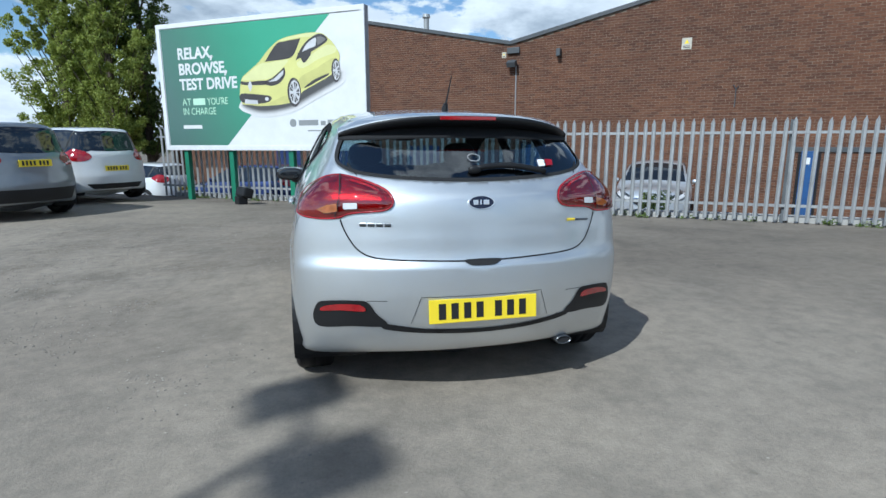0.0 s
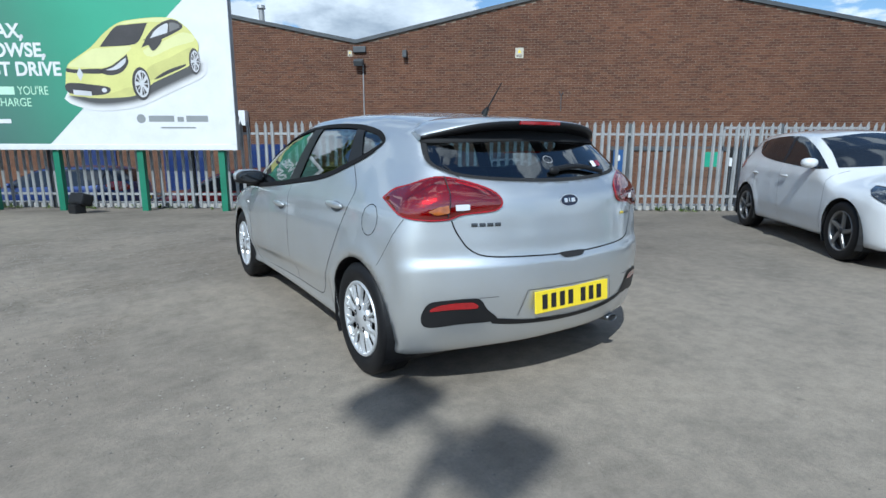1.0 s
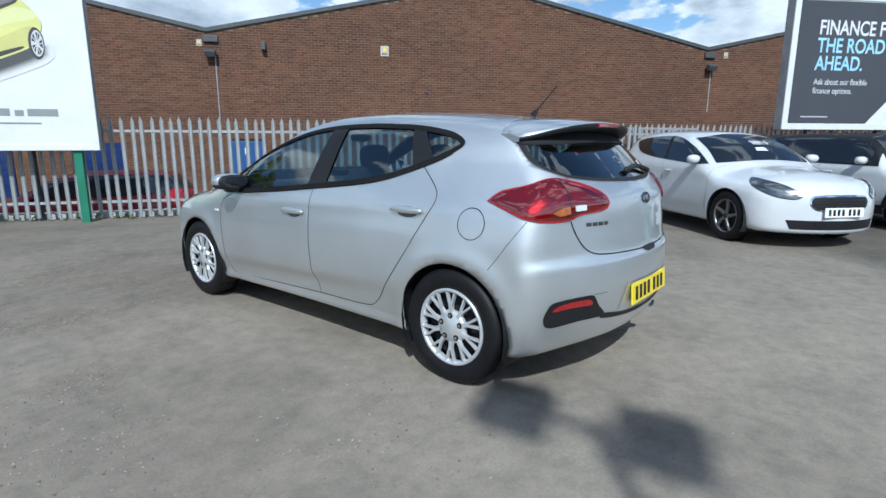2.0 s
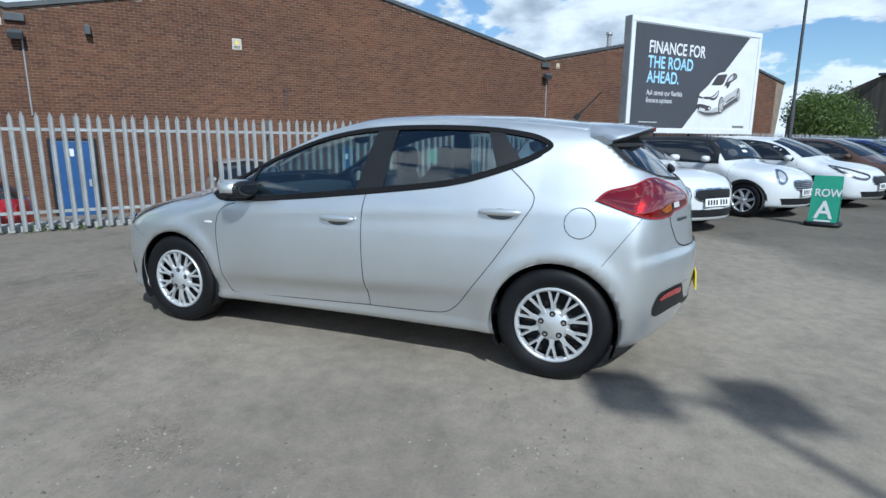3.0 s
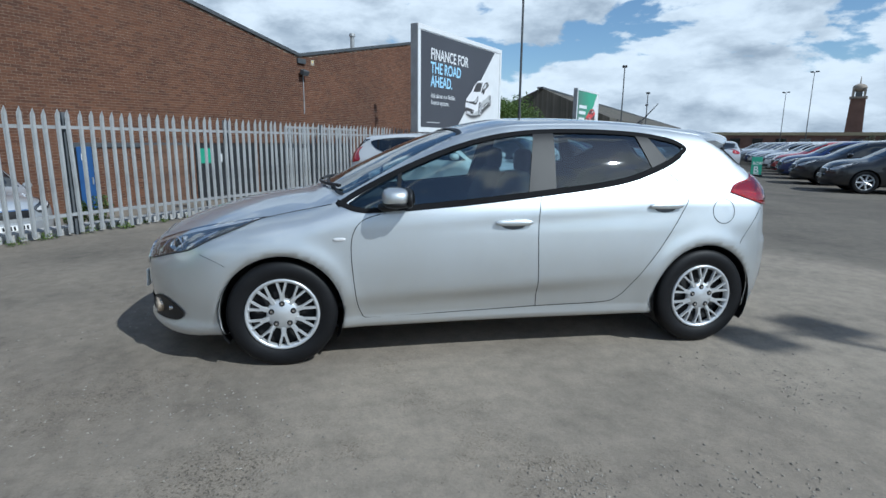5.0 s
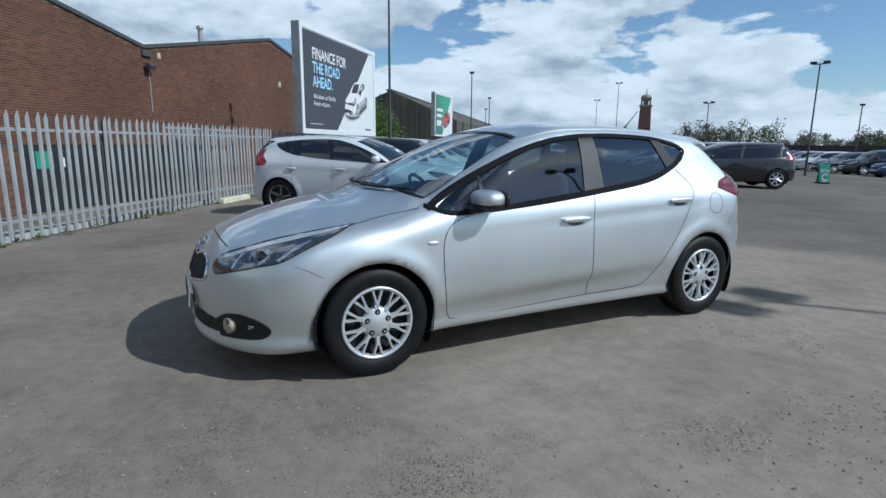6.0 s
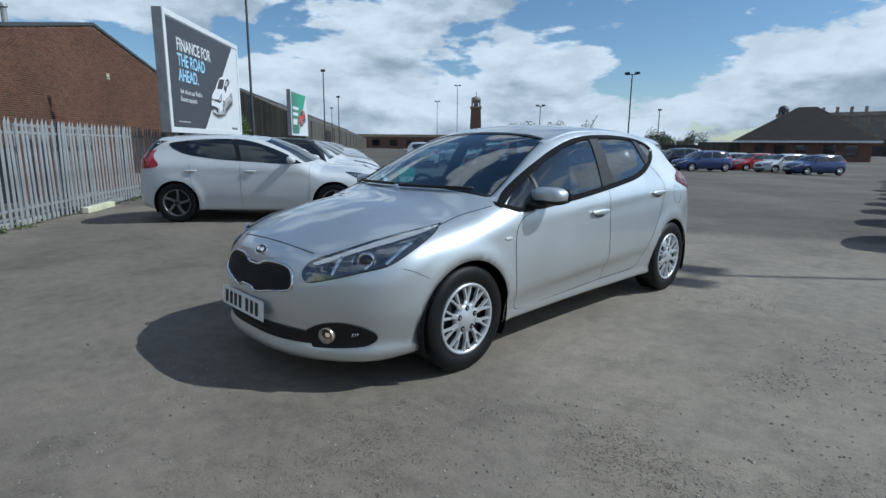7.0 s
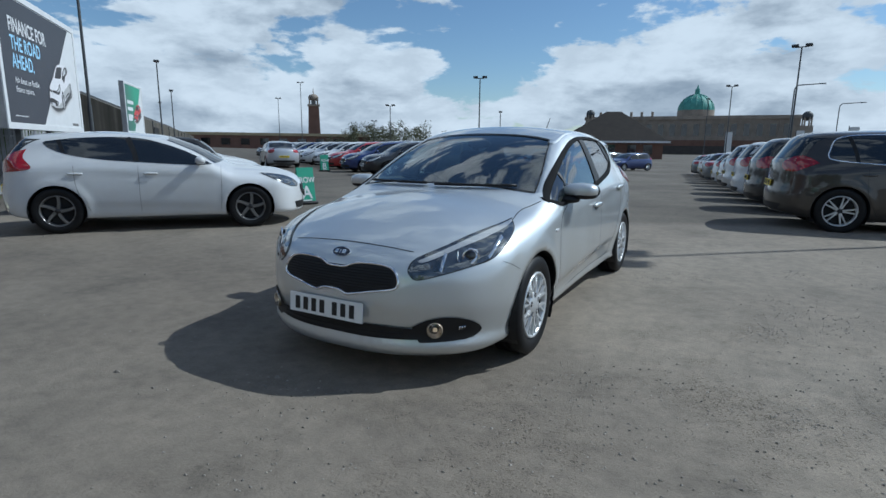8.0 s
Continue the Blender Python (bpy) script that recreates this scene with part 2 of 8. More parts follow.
M = {
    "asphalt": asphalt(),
    "brick": brick_mat(),
    "mortar": surface("mortar", (0.225, 0.175, 0.13), 0.95, var=0.25),
    "silver": car_paint("silver_paint", (0.70, 0.725, 0.74), 0.88, 0.23, 0.50),
    "white_car": car_paint("white_paint", (0.66, 0.67, 0.68), 0.0, 0.3),
    "glass": glass_of("car_glass", (0.76, 0.92, 0.92), 0.94),
    "glass_dark": glass_of("tinted_glass", (0.72, 0.88, 0.92), 0.74),
    "glass_rear": glass_of("privacy_glass", (0.66, 0.84, 0.95), 0.52),
    "lamp_glass": glass_of("lamp_cover", (0.97, 0.98, 0.98), 0.98),
    "glass_far": surface("far_glass", (0.012, 0.014, 0.017), 0.05, var=0.2, spec=0.9),
    "trim": surface("black_trim", (0.011, 0.011, 0.012), 0.5, var=0.2, bump=0.06, spec=0.35),
    "gap": surface("panel_gap", (0.012, 0.012, 0.013), 0.9),
    "seal": surface("window_rubber", (0.012, 0.012, 0.013), 0.85, var=0.2, spec=0.1),
    "inner": surface("dark_cabin", (0.016, 0.0165, 0.018), 0.85, var=0.2),
    "rubber": surface("tyre_rubber", (0.007, 0.007, 0.008), 0.55, var=0.3, s1=8, bump=0.1, spec=0.25),
    "alloy": surface("wheel_silver", (0.62, 0.63, 0.64), 0.33, 0.55, var=0.08),
    "dark_alloy": surface("wheel_black", (0.03, 0.03, 0.033), 0.3, 0.4),
    "smoke_alloy": surface("smoked_alloy", (0.21, 0.205, 0.20), 0.32, 0.6, var=0.12),
    "chrome": surface("chrome", (0.8, 0.8, 0.82), 0.08, 1.0, var=0.03),
    "tail_bed": surface("tail_reflector", (0.42, 0.022, 0.026), 0.25, 0.4, var=0.3, s1=9, s2=70, bump=0.5),
    "red_glass": glass_of("red_cover", (0.86, 0.04, 0.047), 0.80),
    "fog_bowl": surface("fog_reflector", (0.50, 0.41, 0.31), 0.25, 0.45, var=0.3, s1=30, bump=0.3),
    "name_metal": surface("name_metal", (0.12, 0.125, 0.13), 0.3, 0.8),
    "tiles": surface("dark_roof_tiles", (0.024, 0.018, 0.014), 0.9, var=0.25, s1=1.0),
    "steel": surface("galvanised_steel", (0.36, 0.365, 0.365), 0.55, 0.35, var=0.2, s1=2.0, s2=25),
    "red_lens": surface("red_lens", (0.30, 0.005, 0.009), 0.08, var=0.25, s1=14, coat=1.0),
    "amber": surface("amber_lens", (0.36, 0.10, 0.015), 0.1, var=0.3, s1=20, coat=1.0),
    "clear_lens": surface("clear_lens", (0.62, 0.61, 0.61), 0.15, 0.1, var=0.1, coat=1.0),
    "yellow": surface("plate_yellow", (0.83, 0.63, 0.02), 0.35, var=0.05),
    "white": surface("plate_white", (0.8, 0.8, 0.79), 0.35, var=0.04),
    "ink": surface("plate_ink", (0.012, 0.012, 0.013), 0.5),
    "green_sign": surface("green_sign", (0.045, 0.30, 0.19), 0.45, var=0.08),
    "dark_sign": surface("charcoal_sign", (0.045, 0.047, 0.055), 0.45, var=0.08),
    "white_sign": surface("white_sign", (0.66, 0.665, 0.665), 0.45, var=0.05),
    "slate": surface("dark_roof", (0.05, 0.045, 0.042), 0.85, var=0.25, s1=1.0),
    "stone": surface("pale_stone", (0.29, 0.245, 0.20), 0.85, var=0.18, s1=0.3),
    "copper": surface("green_copper", (0.09, 0.30, 0.25), 0.6, var=0.2, s1=0.4),
    "post": surface("weathered_post", (0.13, 0.14, 0.15), 0.6, 0.3, var=0.2),
    "lamp_bed": surface("lamp_bed", (0.16, 0.165, 0.17), 0.22, 0.7, var=0.6, s1=18),
    "pole": surface("grey_pole", (0.07, 0.075, 0.08), 0.6, 0.2, var=0.15),
    "bark": surface("bark", (0.09, 0.07, 0.05), 0.95, var=0.35, s1=6, bump=0.5),
    "cladding": boarded("weathered_boarding", (0.085, 0.076, 0.060)),
}


def leaf_mat(name, a, b, through_light=0.4):
    m, t, p = nodes_of(name)
    geo = t.nodes.new("ShaderNodeNewGeometry")
    c = ramp_of(t, geo.outputs["Random Per Island"], [(0.0, a), (1.0, b)])
    t.links.new(c, p.inputs["Base Color"])
    p.inputs["Roughness"].default_value = 0.6
    thin = t.nodes.new("ShaderNodeBsdfTranslucent")
    t.links.new(c, thin.inputs["Color"])
    half = t.nodes.new("ShaderNodeMixShader")
    half.inputs[0].default_value = through_light
    t.links.new(p.outputs[0], half.inputs[1])
    t.links.new(thin.outputs[0], half.inputs[2])
    t.links.new(half.outputs[0], t.nodes["Material Output"].inputs[0])
    return m


M["leaf"] = leaf_mat("leaf", (0.15, 0.20, 0.035), (0.42, 0.47, 0.10), 0.5)
M["leaf_far"] = leaf_mat("far_leaf", (0.05, 0.055, 0.03), (0.12, 0.125, 0.07))
M["leaf_mid"] = leaf_mat("bush_leaf", (0.055, 0.095, 0.02), (0.15, 0.21, 0.05))
M["leaf_dark"] = leaf_mat("dark_leaf", (0.05, 0.085, 0.018), (0.19, 0.26, 0.06))
PAINTS = {k: car_paint(k + "_paint", c, mt) for k, (c, mt) in {
    "black": ((0.012, 0.012, 0.014), 0.2), "brown": ((0.10, 0.052, 0.028), 0.4), "blue": ((0.018, 0.04, 0.16), 0.4),
    "pale_blue": ((0.36, 0.45, 0.56), 0.5), "grey": ((0.16, 0.17, 0.18), 0.5), "red": ((0.42, 0.012, 0.015), 0.1),
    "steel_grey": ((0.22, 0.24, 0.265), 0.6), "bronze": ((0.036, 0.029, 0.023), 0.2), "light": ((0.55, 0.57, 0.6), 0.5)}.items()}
PAINTS["white"], PAINTS["silver"] = M["white_car"], M["silver"]
# ---- mesh kit ----


def mesh_ob(name, verts, faces, mats, parent=None, smooth=False, label="", idx=None):
    me = bpy.data.meshes.new(name)
    me.from_pydata([tuple(v) for v in verts], [], [tuple(f) for f in faces])
    for m in (mats if isinstance(mats, (list, tuple)) else [mats]):
        me.materials.append(m)
    if idx is not None:
        me.polygons.foreach_set("material_index", list(idx))
    if smooth:
        me.polygons.foreach_set("use_smooth", [True] * len(me.polygons))
    me.update()
    ob = new(name, me)
    ob.parent = parent
    if label:
        tagged(ob, label)
    return ob


def part(name, bm, material, parent=None, label="", smooth=False):
    """Link a bmesh as one mesh object under a thing or a part."""
    me = bpy.data.meshes.new(name)
    bm.to_mesh(me)
    bm.free()
    for m in (material if isinstance(material, (list, tuple)) else [material]):
        me.materials.append(m)
    if smooth:
        me.polygons.foreach_set("use_smooth", [True] * len(me.polygons))
    ob = new(name, me)
    ob.parent = parent
    if label:
        tagged(ob, label)
    return ob


def empty(name, m=None, label="", category="", group="", kind=""):
    ob = new(name)
    if m is not None:
        ob.matrix_world = m
    return tagged(ob, label, category, group, kind)


def add_box(bm, lo, hi, m=None, bevel=0.0):
    c = [(a + b) / 2 for a, b in zip(lo, hi)]
    s = [b - a for a, b in zip(lo, hi)]
    mat = Matrix.Translation(c) @ Matrix.Diagonal((*s, 1))
    r = bmesh.ops.create_cube(bm, size=1.0, matrix=(m @ mat) if m is not None else mat)
    if bevel:
        es = {e for v in r["verts"] for e in v.link_edges}
        bmesh.ops.bevel(bm, geom=list(es), offset=bevel, segments=2, affect="EDGES", profile=0.6)
    return r["verts"]


def box(lo, hi, m=None, bevel=0.0):
    bm = bmesh.new()
    add_box(bm, lo, hi, m, bevel)
    return bm


def add_tube(bm, a, b, r0, r1=None, n=12, caps=True):
    a, b = Vector(a), Vector(b)
    d = b - a
    m = Matrix.Translation((a + b) / 2) @ d.to_track_quat("Z", "Y").to_matrix().to_4x4()
    bmesh.ops.create_cone(bm, cap_ends=caps, segments=n, radius1=r0, radius2=r0 if r1 is None else r1, depth=d.length, matrix=m)


def tube(a, b, r0, r1=None, n=12):
    bm = bmesh.new()
    add_tube(bm, a, b, r0, r1, n)
    return bm


def lathe(prof, n=40, axis="x"):
    """Turn a profile of (radius, along) about the x axis; returns vertices and faces."""
    vs, fs = [], []
    k = len(prof)
    for i in range(n):
        a = 2 * math.pi * i / n
        for r, h in prof:
            vs.append((h, r * math.cos(a), r * math.sin(a)))
    for i in range(n):
        j = (i + 1) % n
        for q in range(k - 1):
            fs.append((i * k + q, i * k + q + 1, j * k + q + 1, j * k + q))
    return vs, fs


# ---- smooth car skins ----


def curve(pts, n=1500):
    """A smooth monotone curve through (a, b) points, as a lookup."""
    pts = sorted(pts)
    x, y = np.array([p[0] for p in pts], float), np.array([p[1] for p in pts], float)
    h, d = np.diff(x), np.diff(y) / np.diff(x)
    m = np.zeros_like(y)
    m[0], m[-1] = d[0], d[-1]
    for i in range(1, len(x) - 1):
        if d[i - 1] * d[i] > 0:
            w1, w2 = 2 * h[i] + h[i - 1], h[i] + 2 * h[i - 1]
            m[i] = (w1 + w2) / (w1 / d[i - 1] + w2 / d[i])
    xs = np.linspace(x[0], x[-1], n)
    k = np.clip(np.searchsorted(x, xs) - 1, 0, len(x) - 2)
    t = (xs - x[k]) / h[k]
    ys = (2 * t**3 - 3 * t**2 + 1) * y[k] + (t**3 - 2 * t**2 + t) * h[k] * m[k] + (-2 * t**3 + 3 * t**2) * y[k + 1] + (t**3 - t**2) * h[k] * m[k + 1]
    return lambda a: np.interp(a, xs, ys)


def smax(a, b, k):
    h = np.maximum(k - np.abs(a - b), 0) / k
    return np.maximum(a, b) + h * h * k * 0.25


class Skin:
    """A car body as a smooth field: negative inside, zero on the skin. y is forward, x to the right."""

    def __init__(self, top, rear, front, side, plan, cabin_plan, crown, floor=0.17, rear_k=0.25, front_k=0.38, arches=(), flare=0.012, creases=(), front_e=2.1):
        self.top, self.rear, self.front, self.side = curve(top), curve(rear), curve(front), curve(side)
        self.plan, self.cabin, self.crown = curve(plan), curve(cabin_plan), curve(crown)
        self.floor = curve(floor) if isinstance(floor, (list, tuple)) else (lambda y: floor + 0 * y)
        self.front_e = front_e
        self.rear_k, self.front_k, self.arches, self.flare, self.creases = rear_k, front_k, arches, flare, creases

    def width(self, y, z):
        up = np.clip((z - 0.92) / 0.25, 0, 1)
        w = self.side(z) + self.plan(y) + up * self.cabin(y)
        for ay, az, ar in self.arches:
            d = np.hypot(y - ay, z - az)
            w = w + self.flare * np.exp(-((d - ar - 0.03) / 0.06) ** 2)
        for y0, z0, y1, z1, size, soft in self.creases:
            t = np.clip((y - y0) / (y1 - y0), -0.2, 1.2)
            zz = z0 + (z1 - z0) * t
            fade = np.clip(1.2 - np.abs(t - 0.5) * 1.7, 0, 1)
            w = w + size * fade * np.tanh((z - zz) / soft)
        return w

    def f(self, p):
        x, y, z = np.abs(p[..., 0]), p[..., 1], p[..., 2]
        a = x - self.width(y, z)
        b = (z - self.top(y) + self.crown(y) * (x / 0.7) ** 2.2)
        c = self.rear(z) + self.rear_k * (x / 0.75) ** 2.5 - y
        d = y - self.front(z) + self.front_k * (x / 0.8) ** self.front_e
        e = self.floor(y) - z
        g = smax(smax(a, b, 0.10), smax(c, d, 0.05), 0.10)
        return smax(g, e, 0.05)

    def cast(self, p, d, lo, hi, n=34):
        """Slide points along d to the skin."""
        p, d = np.asarray(p, float), np.asarray(d, float)
        a, b = np.full(p.shape[:-1], float(lo)), np.full(p.shape[:-1], float(hi))
        for _ in range(n):
            m = (a + b) / 2
            out = self.f(p + m[..., None] * d) > 0
            b, a = np.where(out, m, b), np.where(out, a, m)
        return p + a[..., None] * d

    def normal(self, p, h=0.004):
        g = np.stack([self.f(p + np.eye(3)[i] * h) - self.f(p - np.eye(3)[i] * h) for i in range(3)], -1)
        return g / np.maximum(np.linalg.norm(g, axis=-1, keepdims=True), 1e-9)


def view_map(kind, start=None):
    """Ways to lay a flat drawing on the skin: from the left, right, front, back, above, or at a slant (kind = degrees from +x)."""
    if kind in ("left", "right"):
        s = -1.0 if kind == "left" else 1.0
        return (lambda q: np.stack([np.full(len(q), 0.0), q[:, 0], q[:, 1]], -1)), np.array([s, 0, 0]), 0.0, 1.2
    if kind == "front":
        y0 = 0.0 if start is None else start
        return (lambda q: np.stack([q[:, 0], np.full(len(q), y0), q[:, 1]], -1)), np.array([0, 1.0, 0]), 0.0, 3.2
    if kind == "back":
        y0 = -0.8 if start is None else start
        return (lambda q: np.stack([q[:, 0], np.full(len(q), y0), q[:, 1]], -1)), np.array([0, -1.0, 0]), 0.0, 2.4
    if kind == "above":
        return (lambda q: np.stack([q[:, 0], q[:, 1], np.full(len(q), 0.5)], -1)), np.array([0, 0, 1.0]), 0.0, 1.6
    a = radians(kind)
    d, e = np.array([math.cos(a), math.sin(a), 0]), np.array([-math.sin(a), math.cos(a), 0])
    c = np.array(start)
    return (lambda q: c + q[:, :1] * e + np.stack([0 * q[:, 1], 0 * q[:, 1], q[:, 1]], -1)), d, 0.0, 2.0


def flat_of(kind, pts, start=None):
    """The flat drawing coordinates of points in space, for a view of that kind."""
    pts = np.asarray(pts, float)
    if kind in ("left", "right"):
        return pts[:, 1:]
    if kind in ("front", "back"):
        return pts[:, [0, 2]]
    if kind == "above":
        return pts[:, :2]
    a = radians(kind)
    e, c = np.array([-math.sin(a), math.cos(a), 0]), np.array(start)
    return np.stack([(pts - c) @ e, pts[:, 2]], -1)


def spline(pts, closed=True, step=0.012, sharp=()):
    """Round a drawing through its points; those numbered in sharp stay corners."""
    p = np.array(pts, float)
    n = len(p)
    out = []
    for i in range(n if closed else n - 1):
        a, b = p[i], p[(i + 1) % n]
        pm = p[i - 1] if (closed or i > 0) else a
        pn = p[(i + 2) % n] if (closed or i + 2 < n) else b
        ta, tb = (b - pm) / 2, (pn - a) / 2
        if i in sharp:
            ta = b - a
        if (i + 1) % n in sharp:
            tb = b - a
        lim = np.linalg.norm(b - a)
        ta, tb = (v * min(1.0, 1.4 * lim / max(np.linalg.norm(v), 1e-9)) for v in (ta, tb))
        k = max(2, int(lim / step))
        t = np.linspace(0, 1, k, endpoint=False)[:, None]
        out.append((2 * t**3 - 3 * t**2 + 1) * a + (t**3 - 2 * t**2 + t) * ta + (-2 * t**3 + 3 * t**2) * b + (t**3 - t**2) * tb)
    if not closed:
        out.append(p[-1:])
    return np.concatenate(out)


def inside(q, poly):
    x, y = q[:, 0], q[:, 1]
    r = np.zeros(len(q), bool)
    a = poly[-1]
    for b in poly:
        c = (a[1] > y) != (b[1] > y)
        with np.errstate(divide="ignore", invalid="ignore"):
            r ^= c & (x < (b[0] - a[0]) * (y - a[1]) / (b[1] - a[1] if b[1] != a[1] else 1e-12) + a[0])
        a = b
    return r


def nearest(q, poly):
    """The closest points on a closed drawing."""
    best, dist = np.array(q, float), np.full(len(q), 1e9)
    a = poly[-1]
    for b in poly:
        d = b - a
        t = np.clip(((q - a) @ d) / max(d @ d, 1e-12), 0, 1)
        c = a + t[:, None] * d
        e = np.linalg.norm(q - c, axis=1)
        w = e < dist
        best[w], dist[w] = c[w], e[w]
        a = b
    return best, dist


def grow(poly, by):
    """A drawing grown outward (or shrunk) by a distance."""
    d = np.roll(poly, -1, 0) - np.roll(poly, 1, 0)
    nrm = np.stack([d[:, 1], -d[:, 0]], -1)
    nrm /= np.maximum(np.linalg.norm(nrm, axis=1, keepdims=True), 1e-9)
    area = np.sum(poly[:, 0] * np.roll(poly[:, 1], -1) - np.roll(poly[:, 0], -1) * poly[:, 1])
    return poly + nrm * (by if area > 0 else -by)


def open_edge_verts(faces, nv):
    from_count = {}
    for f in faces:
        for i in range(len(f)):
            e = (f[i], f[(i + 1) % len(f)])
            k = (min(e), max(e))
            from_count[k] = from_count.get(k, 0) + 1
    s = np.zeros(nv, bool)
    for (a, b), c in from_count.items():
        if c == 1:
            s[a] = s[b] = True
    return s


def panel(name, skin, kind, poly, mat, parent, off=0.003, cell=0.015, start=None, label="", thick=0.0, bulge=0.0):
    """A piece cut to a drawing and laid on the skin, off metres proud of it."""
    poly = np.asarray(poly, float)
    lo, hi = poly.min(0) - cell, poly.max(0) + cell
    nx, ny = max(2, int((hi[0] - lo[0]) / cell)), max(2, int((hi[1] - lo[1]) / cell))
    gx, gy = np.linspace(lo[0], hi[0], nx + 1), np.linspace(lo[1], hi[1], ny + 1)
    q = np.stack(np.meshgrid(gx, gy, indexing="ij"), -1).reshape(-1, 2)
    cx, cy = (gx[1:] + gx[:-1]) / 2, (gy[1:] + gy[:-1]) / 2
    cen = np.stack(np.meshgrid(cx, cy, indexing="ij"), -1).reshape(-1, 2)
    keep = inside(cen, poly)
    faces = []
    for n in np.nonzero(keep)[0]:
        i, j = divmod(int(n), ny)
        a = i * (ny + 1) + j
        faces.append((a, a + ny + 1, a + ny + 2, a + 1))
    if not faces:
        return None
    edge = open_edge_verts(faces, len(q))
    ix = np.nonzero(edge)[0]
    q[ix] = nearest(q[ix], poly)[0]
    used = sorted({v for f in faces for v in f})
    remap = {v: k for k, v in enumerate(used)}
    faces = [tuple(remap[v] for v in f) for f in faces]
    q = q[used]
    base, d, a0, a1 = view_map(kind, start)
    p = skin.cast(base(q), d, a0, a1)
    n = skin.normal(p)
    o = np.full(len(p), off)
    if bulge:
        dist = nearest(q, poly)[1]
        o = o + bulge * (1 - np.exp(-dist / 0.03))
    p = p + n * o[:, None]
    flip = np.cross(p[faces[0][1]] - p[faces[0][0]], p[faces[0][2]] - p[faces[0][0]]) @ n[faces[0][0]] < 0
    faces = [f[::-1] for f in faces] if flip else faces
    vs = list(p)
    if thick:
        k = len(vs)
        vs += list(p - n * thick)
        cnt = {}
        for f in faces:
            for i in range(4):
                cnt[(f[i], f[(i + 1) % 4])] = True
        rim = [(a, b) for a, b in cnt if (b, a) not in cnt]
        faces = faces + [(b, a, a + k, b + k) for a, b in rim]
    return mesh_ob(name, vs, faces, mat, parent, True, label)


def ribbon(name, skin, kind, line, mat, parent, w=0.005, off=0.0012, start=None, closed=False, label="", lift=0.0):
    """A thin strip along a line on the skin: a joint, a seal or a moulding."""
    p = np.asarray(line, float)
    d = (np.roll(p, -1, 0) - np.roll(p, 1, 0)) if closed else np.gradient(p, axis=0)
    nr = np.stack([-d[:, 1], d[:, 0]], -1)
    nr /= np.maximum(np.linalg.norm(nr, axis=1, keepdims=True), 1e-9)
    base, dr, a0, a1 = view_map(kind, start)
    rows = []
    for s, extra in ((-0.5, 0.0), (-0.25, lift), (0.25, lift), (0.5, 0.0)):
        c = skin.cast(base(p + nr * w * s), dr, a0, a1)
        rows.append(c + skin.normal(c) * (off + extra))
    n = len(p)
    vs = [v for i in range(n) for v in (rows[0][i], rows[1][i], rows[2][i], rows[3][i])]
    fs = []
    for i in range(n if closed else n - 1):
        j = (i + 1) % n
        for k in range(3):
            fs.append((4 * i + k, 4 * i + k + 1, 4 * j + k + 1, 4 * j + k))
    return mesh_ob(name, vs, fs, mat, parent, True, label)


